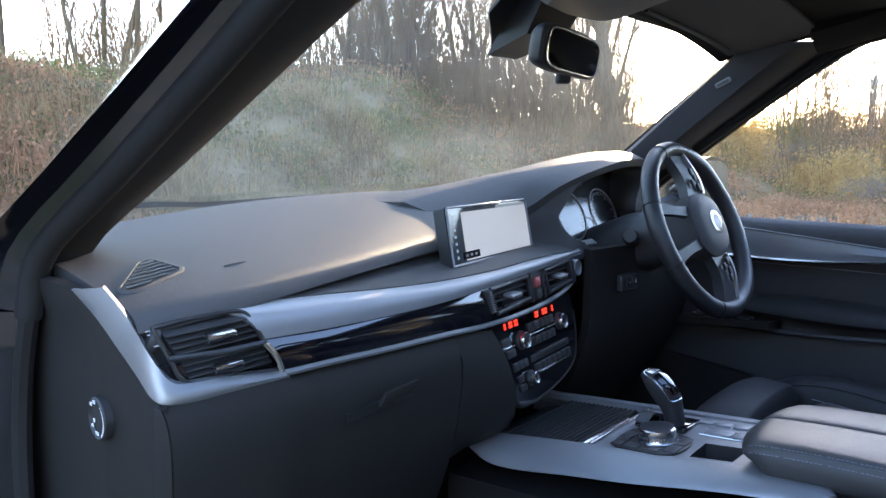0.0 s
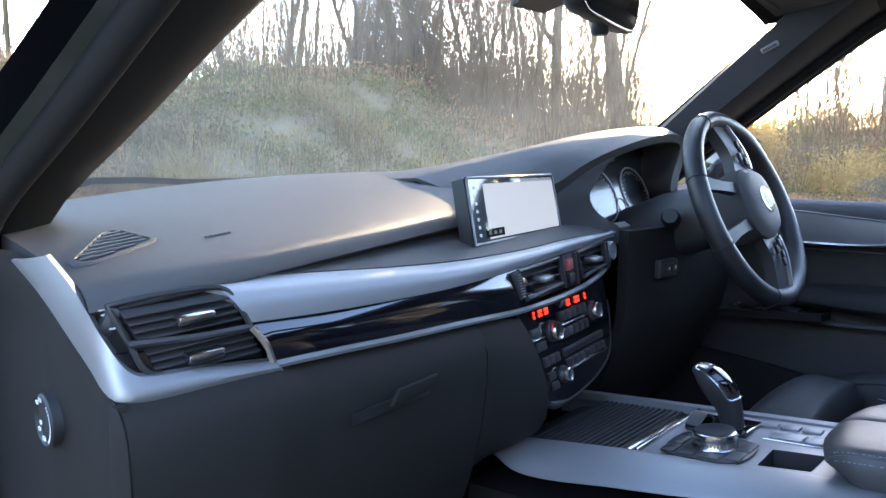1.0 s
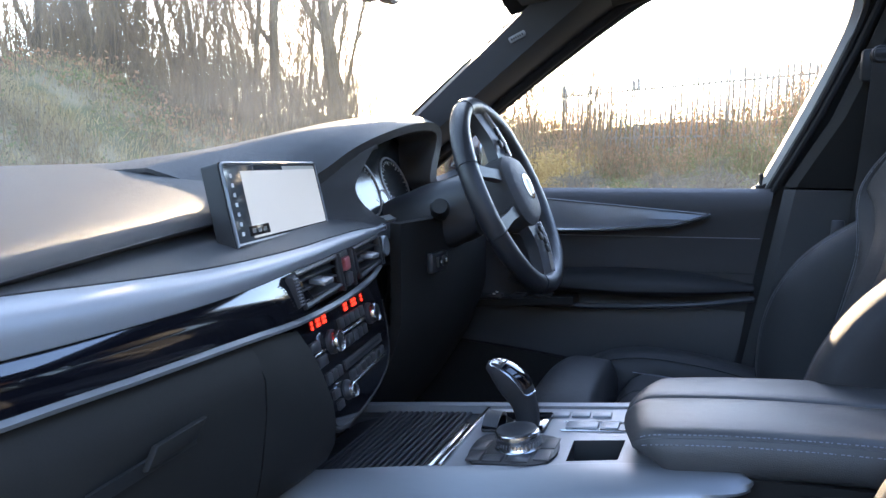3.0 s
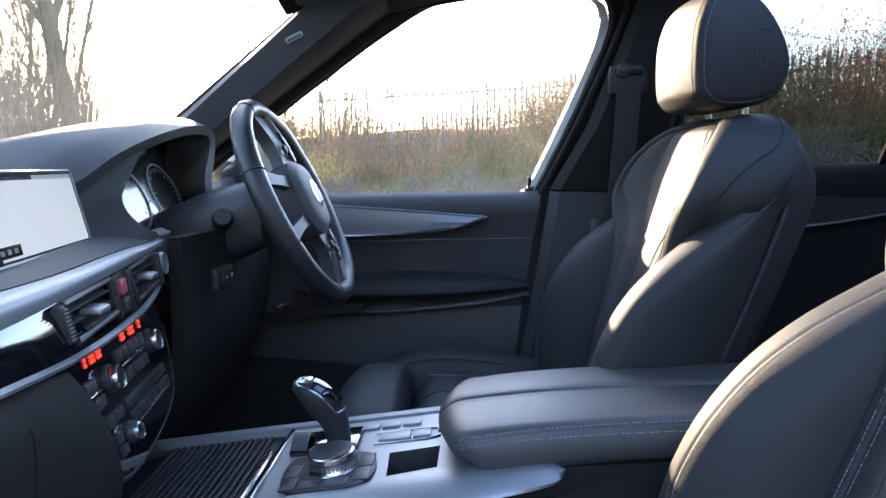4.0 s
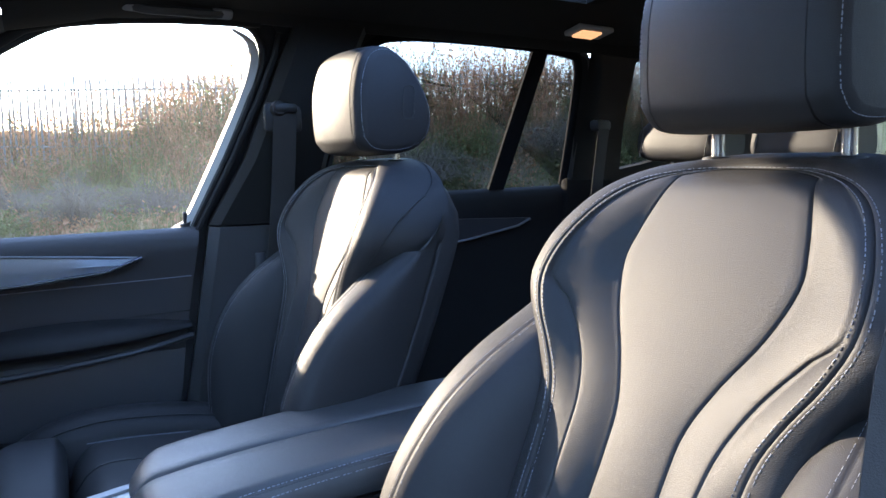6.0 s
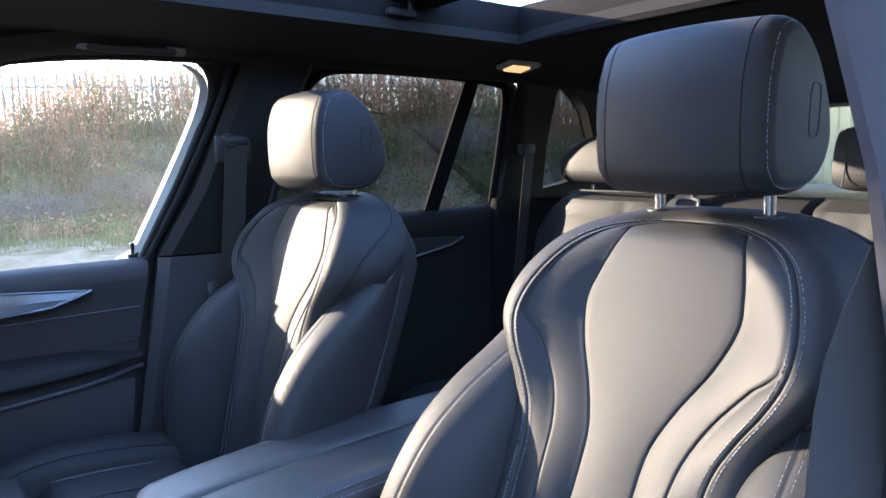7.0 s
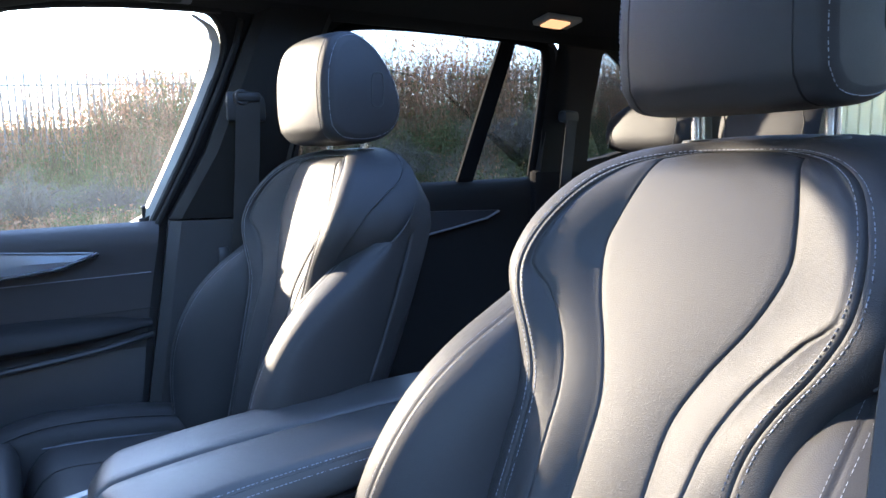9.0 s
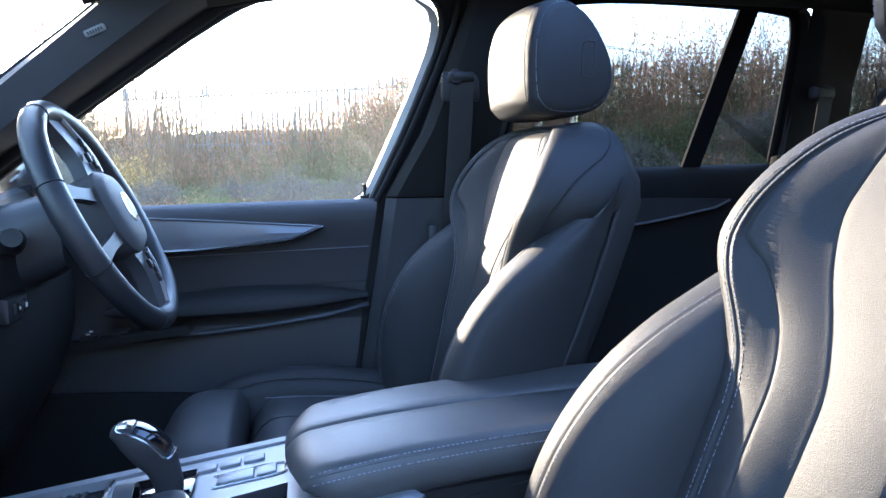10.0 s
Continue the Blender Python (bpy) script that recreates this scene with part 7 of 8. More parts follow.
def rear_seat():
    root = thing("rear_bench_seat", (0, -0.9, 0.4), "black leather rear bench with piped back sections and low headrests", "car seat")

    def back_y(z):
        return -0.745 - 0.23 * (z - 0.75)

    for x0, x1, nm in ((-0.590, -0.135, "side_back"), (-0.13, 0.195, "centre_back"), (0.20, 0.590, "side_back")):
        outer = 1 if x0 > 0.1 else -1 if x1 < -0.05 else 0
        bm = bmesh.new()
        rows = []
        for j in range(25):
            row = []
            for i in range(33):
                u = -1 + 2 * i / 32
                x = (x0 + x1) / 2 + (x1 - x0) / 2 * u
                slope = 0.11 * max(0, (u * outer - 0.35) / 0.65) ** 2.2
                z = 0.75 + (0.527 - slope) * j / 24
                edge = max(0, (abs(u) - 0.93) / 0.07) ** 2
                top = max(0, (j / 24 - 0.93) / 0.07) ** 2
                bulge = 0.018 * (1 - u * u)
                seam = 0.0
                if outer:
                    arc = 1.222 + 0.020 * (u * outer) ** 2 - 0.11 * max(0, u * outer - 0.45) - 0.05 * max(0, -u * outer - 0.55)
                    seam += 0.007 * math.exp(-((z - arc) / 0.0055) ** 2)
                    bulge += 0.010 * step((z - arc) / 0.010) * (1 - top)
                    if z < arc:
                        seam += 0.006 * math.exp(-((abs(u) - 0.55) / 0.022) ** 2)
                else:
                    seam += 0.006 * math.exp(-((z - 1.215) / 0.005) ** 2)
                row.append((x, back_y(z) + bulge - 0.028 * edge - 0.05 * top - seam, z))
            rows.append(row)
        sheet(bm, rows, 0.10)
        part(nm, bm, LEATHER, root)
    bm = bmesh.new()
    tube(bm, [(0.20 + 0.365 * k / 12, back_y(1.265) - 0.012 + 0.018 * (1 - (k / 6 - 1) ** 2), 1.276 - 0.09 * max(0, (k / 12 - 0.65) / 0.35) ** 2.2) for k in range(13)], 0.0035, 6)
    part("top_piping", bm, HARD, root)
    for x, w, h in ((-0.305, 0.128, 0.125), (0.085, 0.105, 0.100), (0.385, 0.123, 0.125)):
        bm = bmesh.new()
        rings = []
        for k in range(21):
            u = -1 + 2 * k / 20
            sc = max(0.30, (1 - abs(u) ** 5) ** 0.5)
            drop = 0.035 * max(0, u * (1 if x > 0.3 else -1 if x < 0 else 0)) ** 2
            ring = []
            for a in [2 * math.pi * i / 24 for i in range(24)]:
                c, q = math.cos(a), math.sin(a)
                c, q = math.copysign(abs(c) ** 0.6, c), math.copysign(abs(q) ** 0.7, q)
                ring.append((x + w * u, -0.895 + (0.050 - 0.012 * q) * c * (0.6 + 0.4 * sc), 1.292 + h / 2 + (h / 2 - drop * (q > 0)) * q * (0.75 + 0.25 * sc)))
            rings.append(ring)
        loft(bm, rings)
        headrest = part("headrest", bm, LEATHER, root)
        for sx in (-1, 1):
            bm = bmesh.new()
            tube(bm, [(x + sx * w * 0.78, -0.848 + 0.012 * abs(math.sin(q)), 1.292 + h / 2 + h * 0.42 * math.sin(q)) for q in np.linspace(-1.3, 1.3, 9)], 0.0014, 5)
            part("seam", bm, BLACK, headrest)
        for dx in (-0.05, 0.05):
            bm = bmesh.new()
            tube(bm, [(x + dx, -0.895, 1.24), (x + dx, -0.895, 1.31)], 0.006, 10)
            part("headrest_post", bm, CHROME, root)
    bm = bmesh.new()
    box(bm, (0, -0.63, 0.70), (1.22, 0.52, 0.22), 0.05, segments=4)
    part("cushion", bm, LEATHER, root)
    bm = bmesh.new()
    box(bm, (0.110, back_y(1.255) + 0.018, 1.258), (0.062, 0.012, 0.030), 0.005)
    latch = part("release_plate", bm, HARD, root, "grey release catch with a pull loop")
    bm = bmesh.new()
    loop = [(0.110 + 0.024 * c, back_y(1.255) + 0.026, 1.257 + 0.010 * q) for c, q in ((-1, -1), (1, -1), (1, 1), (-1, 1))]
    tube(bm, smooth_line(loop + loop[:1], 20), 0.0035, 6)
    part("release_loop", bm, CONSOLE_SILVER, latch)
    return root


rear_seat()

# ---- outside ----
def mix_ground(name, a, b, c, big, fine):
    m = material(name, a, 0.95, vary=0.3, big=big, fine=fine, bump=0.8, depth=0.05, tint=b, spec=0.1)
    nt = m.node_tree
    n, link = nt.nodes, nt.links.new
    no = n.new("ShaderNodeTexNoise")
    no.inputs["Scale"].default_value, no.inputs["Detail"].default_value = big * 3.1, 6
    co = [x for x in n if x.type == "TEX_COORD"][0]
    link(co.outputs["Object"], no.inputs["Vector"])
    ramp = n.new("ShaderNodeMapRange")
    ramp.inputs[1].default_value, ramp.inputs[2].default_value = 0.48, 0.62
    link(no.outputs["Fac"], ramp.inputs[0])
    mx = n.new("ShaderNodeMix")
    mx.data_type = "RGBA"
    old = n["Principled BSDF"].inputs["Base Color"].links[0].from_socket
    link(ramp.outputs[0], mx.inputs[0])
    link(old, mx.inputs[6])
    mx.inputs[7].default_value = (*c, 1)
    link(mx.outputs[2], n["Principled BSDF"].inputs["Base Color"])
    return m


GROUND = mix_ground("rough_ground", (0.13, 0.098, 0.066), (0.27, 0.215, 0.145), (0.095, 0.088, 0.042), 0.35, 9)
BARK = material("grey_brown_bark", (0.105, 0.078, 0.052), 0.9, vary=0.4, big=3, fine=40, bump=0.6, depth=0.02, spec=0.1, stretch=(1, 1, 0.25))
TWIG = material("brown_twigs", (0.12, 0.083, 0.050), 0.9, vary=0.4, big=2, fine=30, bump=0, spec=0.1, island=0.5)
BUSH = material("grey_brown_canes", (0.125, 0.105, 0.085), 0.9, vary=0.35, big=2, fine=30, bump=0, spec=0.1, island=0.5)
DRY = material("dry_grass", (0.17, 0.115, 0.060), 0.9, vary=0.5, big=0.8, fine=6, bump=0, tint=(0.38, 0.28, 0.155), spec=0.1, island=0.9)
GREEN = material("green_grass", (0.085, 0.105, 0.040), 0.85, vary=0.4, big=0.8, fine=6, bump=0, tint=(0.19, 0.20, 0.085), spec=0.15, island=0.5)
RUST = material("russet_leaves", (0.21, 0.095, 0.055), 0.85, vary=0.4, big=1, fine=8, bump=0, tint=(0.44, 0.24, 0.14), spec=0.1, island=0.6)
GOLD = material("yellow_leaves", (0.30, 0.16, 0.05), 0.85, vary=0.35, big=1, fine=8, bump=0, tint=(0.52, 0.33, 0.12), spec=0.1, island=0.6)


def leafy(m, share=0.5):
    """Lets light through thin leaves and blades."""
    nt = m.node_tree
    n, link = nt.nodes, nt.links.new
    b, out = n["Principled BSDF"], n["Material Output"]
    tl, mx = n.new("ShaderNodeBsdfTranslucent"), n.new("ShaderNodeMixShader")
    mx.inputs[0].default_value = share
    link(b.inputs["Base Color"].links[0].from_socket, tl.inputs["Color"])
    link(b.outputs[0], mx.inputs[1])
    link(tl.outputs[0], mx.inputs[2])
    link(mx.outputs[0], out.inputs["Surface"])


for leaf in (DRY, GREEN, RUST, GOLD):
    leafy(leaf)
FENCE = material("grey_galvanised_fence", (0.20, 0.20, 0.19), 0.7, metal=0.2, vary=0.3, big=2, fine=20, bump=0.2, depth=0.003)
CLAD = material("cream_cladding", (0.70, 0.63, 0.43), 0.6, vary=0.08, big=0.6, fine=20, bump=0.1, depth=0.003)

FENCE_A, FENCE_B = Vector((21.2, 5.7)), Vector((13.2, -7.0))
fence_way = (FENCE_B - FENCE_A).normalized()
fence_out = Vector((-fence_way.y, fence_way.x))
if fence_out.dot(FENCE_A) < 0:
    fence_out = -fence_out


# headings -125 to -65: a high unseen bank, added to keep out low sky light
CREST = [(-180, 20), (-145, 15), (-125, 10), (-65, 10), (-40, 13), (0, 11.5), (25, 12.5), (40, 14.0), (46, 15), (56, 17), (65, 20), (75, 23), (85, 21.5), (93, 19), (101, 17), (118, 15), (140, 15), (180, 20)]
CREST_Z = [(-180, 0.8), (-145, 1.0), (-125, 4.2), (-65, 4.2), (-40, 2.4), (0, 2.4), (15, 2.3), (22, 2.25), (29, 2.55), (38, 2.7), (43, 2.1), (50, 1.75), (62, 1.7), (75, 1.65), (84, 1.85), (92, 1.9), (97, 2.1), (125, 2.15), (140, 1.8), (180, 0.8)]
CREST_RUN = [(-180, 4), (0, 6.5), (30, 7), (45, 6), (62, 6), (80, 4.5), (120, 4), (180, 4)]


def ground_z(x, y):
    """Level where the car stands; banks ahead and on the driver's side, an unseen one added opposite."""
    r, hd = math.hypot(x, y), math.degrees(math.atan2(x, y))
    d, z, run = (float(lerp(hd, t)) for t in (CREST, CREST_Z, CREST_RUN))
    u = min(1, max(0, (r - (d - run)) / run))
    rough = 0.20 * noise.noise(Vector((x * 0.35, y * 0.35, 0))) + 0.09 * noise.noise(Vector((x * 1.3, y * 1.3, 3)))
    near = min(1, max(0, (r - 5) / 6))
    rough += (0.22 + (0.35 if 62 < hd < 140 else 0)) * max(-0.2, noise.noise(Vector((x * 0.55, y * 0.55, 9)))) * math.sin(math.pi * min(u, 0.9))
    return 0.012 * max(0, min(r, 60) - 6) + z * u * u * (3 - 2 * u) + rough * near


def axis_steps(lo, hi, fine_lo, fine_hi, step, coarse):
    out, v = [], lo
    while v < hi:
        out.append(v)
        v += step if fine_lo <= v < fine_hi else coarse
    return out + [hi]


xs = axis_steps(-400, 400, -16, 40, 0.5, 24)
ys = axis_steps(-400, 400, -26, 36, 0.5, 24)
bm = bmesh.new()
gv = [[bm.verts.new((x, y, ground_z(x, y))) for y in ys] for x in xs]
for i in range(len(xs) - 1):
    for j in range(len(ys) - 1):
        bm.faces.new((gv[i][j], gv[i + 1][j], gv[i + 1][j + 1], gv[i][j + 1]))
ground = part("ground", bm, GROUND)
tagged(ground, "rough grassy ground with weedy banks round the parked car, the unseen left one added to block sky", "ground", kind="structure")


def polar(heading, dist):
    a = radians(heading)
    return dist * math.sin(a), dist * math.cos(a)


def bare_tree(seed, height, girth, lean=0.0):
    rng = random.Random(seed)
    bm, twigs = bmesh.new(), bmesh.new()

    def grow(start, way, length, r, depth):
        pts, rad = [start], [r]
        p, d = start, way
        steps = 5 if depth < 2 else 3
        for i in range(steps):
            d = (d + Vector((rng.uniform(-1, 1), rng.uniform(-1, 1), rng.uniform(-0.3, 0.9))) * 0.16).normalized()
            p = p + d * length / steps
            pts.append(p)
            rad.append(r * (1 - 0.62 * (i + 1) / steps))
        tube(bm if depth < 2 else twigs, pts, rad, 7 if depth == 0 else 5 if depth == 1 else 3, caps=False)
        if depth >= 4:
            return
        for k in range({0: rng.randint(8, 11), 1: rng.randint(5, 7), 2: 4, 3: 3}[depth]):
            u = rng.uniform(0.14 if depth == 0 else 0.2, 1.0)
            i = min(int(u * steps), steps - 1)
            q = pts[i].lerp(pts[i + 1], u * steps - i)
            a = rng.uniform(0, 2 * math.pi)
            w = (d * 0.75 + Vector((math.cos(a), math.sin(a), rng.uniform(-0.1, 0.6))) * 0.75).normalized()
            grow(q, w, length * rng.uniform(0.32, 0.55), max(0.0065, rad[i] * rng.uniform(0.36, 0.55)), depth + 1)

    grow(Vector((0, 0, -0.2)), Vector((lean, 0, 1)).normalized(), height, girth, 0)
    return bm, twigs


TREES = []
for k in range(9):
    t, w = bare_tree(50 + k, 7.5 + (k % 3) * 1.5, (0.11, 0.125, 0.055, 0.19, 0.05, 0.07, 0.045, 0.06, 0.04)[k], 0.22 * ((k % 3) - 1))
    root = thing("bare_tree", (0, 0, 0), "leafless grey-brown tree with fine twigs on the bank", "tree", group="bare trees on the bank")
    part("trunk", t, BARK, root)
    part("twigs", w, TWIG, root)
    TREES.append(root)
rng = random.Random(7)
spots = [(40, 14.2, 1.15), (53, 16.5, 1.15), (40.8, 18, 1.0), (58.8, 16.5, 1.2), (33, 16, 0.9), (46, 17, 1.0), (50, 15.5, 1.1), (36, 15, 0.9), (44, 15.5, 1.0)]
for hd, n, d in ((-10, 2, 12), (-5, 3, 12.5), (2, 1, 13), (11, 2, 14), (17, 3, 14), (21, 2, 15), (26, 2, 15), (30, 2, 16), (33, 2, 16), (37, 3, 15), (40, 3, 15.5), (43, 4, 16), (46, 3, 17), (49, 3, 17.5), (52, 3, 18), (55, 2, 18), (58, 3, 19), (59, 2, 20), (74, 3, 22), (75, 3, 22), (78, 2, 23)):
    for _ in range(n):
        spots.append((hd + rng.uniform(-1.8, 1.8), d + rng.uniform(-1.2, 4.5), (0.55 if hd > 66 else 1.0) * rng.uniform(0.85, 1.25)))
for k, (hd, d, s) in enumerate(spots):
    x, y = polar(hd, d)
    m = pose(x, y, ground_z(x, y), rng.uniform(-5, 5), rng.uniform(-5, 5), rng.uniform(0, 360))
    root = TREES[k] if k < 9 else copy_thing(TREES[(2, 4, 5, 6, 7, 8)[k % 6]], m)
    root.matrix_basis = m
    root.scale = (s * 0.9, s * 0.9, s)


def tufts(name, label, mat, count, place, height, width, seed, blades=7, spread=0.12, leaves=0, leaf=0.032, sprawl=0.55):
    """Many grass blades or leafy shoots as one mesh."""
    rng = random.Random(seed)
    verts, faces = [], []
    for _ in range(count):
        x, y = place(rng)
        z = ground_z(x, y) - 0.03
        hh = (height(x, y) if callable(height) else height) * rng.uniform(0.5, 1.3)
        for _ in range(blades):
            a, lean = rng.uniform(0, 6.283), rng.uniform(0.05, sprawl)
            bx, by = x + rng.gauss(0, spread), y + rng.gauss(0, spread)
            l = hh * rng.uniform(0.6, 1.1)
            ca, sa = math.cos(a) * width, math.sin(a) * width
            tx, ty = rng.uniform(-1, 1) * lean * l, rng.uniform(-1, 1) * lean * l
            i = len(verts)
            verts += [(bx - ca, by - sa, z), (bx + ca, by + sa, z), (bx + tx * 0.45 + ca * 0.7, by + ty * 0.45 + sa * 0.7, z + l * 0.6), (bx + tx * 0.45 - ca * 0.7, by + ty * 0.45 - sa * 0.7, z + l * 0.6), (bx + tx, by + ty, z + l)]
            faces += [(i, i + 1, i + 2, i + 3), (i + 3, i + 2, i + 4)]
            for _ in range(leaves):
                u = rng.uniform(0.15, 1.0)
                c = Vector((bx + tx * u, by + ty * u, z + l * u)) + Vector((rng.gauss(0, 0.07), rng.gauss(0, 0.07), rng.gauss(0, 0.05)))
                s1 = Vector((rng.uniform(-1, 1), rng.uniform(-1, 1), rng.uniform(-1, 1))).normalized() * leaf * rng.uniform(0.6, 1.3)
                s2 = Vector((rng.uniform(-1, 1), rng.uniform(-1, 1), rng.uniform(-1, 1))).normalized() * leaf * 0.75
                i = len(verts)
                verts += [c - s1, c + s2, c + s1, c - s2]
                faces.append((i, i + 1, i + 2, i + 3))
    me = bpy.data.meshes.new(name)
    me.from_pydata([tuple(v) for v in verts], [], faces)
    me.materials.append(mat)
    return tagged(new(name, me), label, "vegetation", kind="stuff")


def saplings(name, label, mat, count, place, height, radius, seed, twigs=7):
    """A thicket of thin bare stems with short twigs as one mesh."""
    rng = random.Random(seed)
    verts, faces = [], []

    def stem(p, d, length, r, n):
        ring = None
        for i in range(n + 1):
            rr = r * (1 - 0.75 * i / n)
            cur = []
            for k in range(3):
                cur.append(len(verts))
                verts.append((p.x + rr * math.cos(k * 2.094), p.y + rr * math.sin(k * 2.094), p.z))
            if ring:
                faces.extend((ring[k], ring[(k + 1) % 3], cur[(k + 1) % 3], cur[k]) for k in range(3))
            ring = cur
            yield p, d
            d = (d + Vector((rng.uniform(-1, 1), rng.uniform(-1, 1), rng.uniform(-0.3, 0.6))) * 0.14).normalized()
            p = p + d * length / n

    for _ in range(count):
        x, y = place(rng)
        length = (height(x, y) if callable(height) else height) * rng.uniform(0.45, 1.25)
        p0 = Vector((x, y, ground_z(x, y) - 0.1))
        spine = list(stem(p0, Vector((rng.gauss(0, 0.16), rng.gauss(0, 0.16), 1)).normalized(), length, radius * rng.uniform(0.6, 1.5), 6))
        for _ in range(twigs):
            q, d = spine[rng.randint(2, 5)]
            a = rng.uniform(0, 6.283)
            w = (d + Vector((math.cos(a), math.sin(a), rng.uniform(-0.1, 0.5))) * 0.7).normalized()
            sub = list(stem(q, w, length * rng.uniform(0.12, 0.34), radius * 0.5, 3))
            for _ in range(2):
                q2, d2 = sub[rng.randint(1, 2)]
                a = rng.uniform(0, 6.283)
                list(stem(q2, (d2 + Vector((math.cos(a), math.sin(a), 0.3)) * 0.6).normalized(), length * rng.uniform(0.06, 0.14), radius * 0.36, 2))
    me = bpy.data.meshes.new(name)
    me.from_pydata(verts, [], faces)
    me.materials.append(mat)
    return tagged(new(name, me), label, "vegetation", kind="stuff")


def front_bank(rng):
    hd, d = rng.uniform(-2, 64), rng.uniform(6, 19)
    return polar(hd, d)


def along_fence(rng, s0, s1, lo, hi):
    p = FENCE_A + fence_way * rng.uniform(s0, s1) + fence_out * rng.uniform(lo, hi)
    return p.x, p.y


def hedge_height(x, y):
    """Low where the pales stand free against the sky, high beside the rear windows."""
    s = (Vector((x, y)) - FENCE_A).dot(fence_way)
    return 1.15 + 0.65 * step((s - 6.0) / 1.5) + 0.45 * noise.noise(Vector((x * 0.8, y * 0.8, 5)))


def clumps(place, seed, size=0.9, least=0.05):
    """Keeps to patches, so that kinds of plant stand in clumps."""
    def pick(rng):
        for _ in range(12):
            x, y = place(rng)
            if noise.noise(Vector((x * size, y * size, seed))) > least:
                return x, y
        return x, y
    return pick


tufts("dry_grass", "pale dry grass on the bank ahead", DRY, 9500, front_bank, lambda x, y: 0.12 + 0.55 * max(0, noise.noise(Vector((x * 0.9, y * 0.9, 2)))), 0.009, 1, blades=8, spread=0.08, sprawl=1.3)
tufts("dead_weeds", "dark dead weed stalks among the grass", TWIG, 1500, clumps(front_bank, 41, 1.0, 0.1), 0.55, 0.006, 42, blades=4, spread=0.1, leaves=3, leaf=0.022)
tufts("green_grass", "short green grass on the banks", GREEN, 10000, lambda r: along_fence(r, 3.0, 27, -6.0, 0.5) if r.random() < 0.9 else front_bank(r), 0.13, 0.006, 2, blades=7)
tufts("dry_weeds", "tall dry weeds along the fence bank", DRY, 1500, clumps(lambda r: along_fence(r, 3.0, 27, -5.0, 0.0), 2, 1.2, 0.2), 0.40, 0.005, 3)
tufts("ground_ivy", "dark green ivy over the bank ahead", GREEN, 520, clumps(lambda r: polar(r.uniform(4, 60), r.uniform(8, 13.5)), 7, 1.1, 0.15), 0.25, 0.003, 21, blades=5, spread=0.25, leaves=4)
tufts("fallen_leaves", "brown fallen leaves under the trees", RUST, 2600, lambda r: polar(r.uniform(30, 82), r.uniform(12, 21)), 0.10, 0.003, 22, blades=3, spread=0.3, leaves=3, leaf=0.04)
tufts("russet_brambles", "russet leafy brambles along the fence", RUST, 2300, clumps(lambda r: along_fence(r, -1, 27, -1.6, 1.6), 3, 0.7, -0.05), hedge_height, 0.005, 4, blades=5, spread=0.3, leaves=6, leaf=0.03, sprawl=1.15)
tufts("yellow_shrubs", "yellow-orange autumn shrubs at the foot of the bank", GOLD, 520, clumps(lambda r: polar(r.uniform(65, 79), r.uniform(16.5, 19.5)), 4, 0.6, 0.10), 1.1, 0.005, 8, blades=5, spread=0.28, leaves=6, leaf=0.034)
tufts("bramble_bushes", "grey-green bramble bushes in front of the fence", GREEN, 1500, clumps(lambda r: along_fence(r, -2, 27, -2.2, 1.2), 6, 0.7, 0.0), lambda x, y: 0.75 * hedge_height(x, y), 0.005, 6, blades=5, spread=0.3, leaves=6, leaf=0.03, sprawl=1.15)
tufts("bank_brambles", "low green and brown brambles on the slope", GREEN, 2200, clumps(lambda r: along_fence(r, 0, 27, -4.6, -1.2), 11, 0.9, 0.12), 0.40, 0.004, 16, blades=5, spread=0.20, leaves=6, leaf=0.034, sprawl=1.15)
tufts("bank_bracken", "brown bracken on the slope below the fence", RUST, 550, clumps(lambda r: along_fence(r, 1, 27, -4.6, -0.8), 14, 0.9, 0.18), 0.40, 0.004, 17, blades=5, spread=0.20, leaves=6, leaf=0.034, sprawl=1.15)
tufts("dead_bracken", "red-brown dead bracken at the foot of the bank", RUST, 2900, lambda r: polar(min(14, max(-20, r.gauss(-6, 8))), r.uniform(5.5, 11.0)), 0.42, 0.006, 23, blades=8, spread=0.2, leaves=2, leaf=0.03, sprawl=1.1)
tufts("bank_moss", "green moss cushions on the bank's crest", GREEN, 260, clumps(lambda r: polar(r.uniform(-18, 6), r.uniform(10, 12)), 25, 1.2, 0.15), 0.10, 0.006, 24, blades=6, spread=0.15, leaves=8, leaf=0.03)
saplings("fine_twigs", "fine bare twigs of young trees on the bank", TWIG, 210, lambda r: polar(r.choice((min(60, r.gauss(45, 9)), r.uniform(-10, 60))), r.uniform(13, 20)), 6.5, 0.012, 33, twigs=18)
saplings("twiggy_scrub", "bare twiggy scrub under the trees", TWIG, 2400, lambda r: polar(r.choice((r.uniform(14, 63), r.uniform(36, 60))), r.uniform(13, 23)), lambda x, y: 1.9 + 1.2 * noise.noise(Vector((x * 0.4, y * 0.4, 8))), 0.010, 5)
saplings("far_thicket", "distant brown thicket behind the bare trees", TWIG, 270, lambda r: polar(r.uniform(16, 60), r.uniform(23, 34)), 4.2, 0.022, 71, twigs=9)
saplings("sapling_thicket", "thicket of thin bare saplings on the bank", TWIG, 120, clumps(lambda r: polar(r.choice((min(60, r.gauss(45, 8)), r.uniform(12, 60))), r.uniform(14, 21)), 31, 0.8, 0.1), 5.5, 0.020, 9, twigs=10)
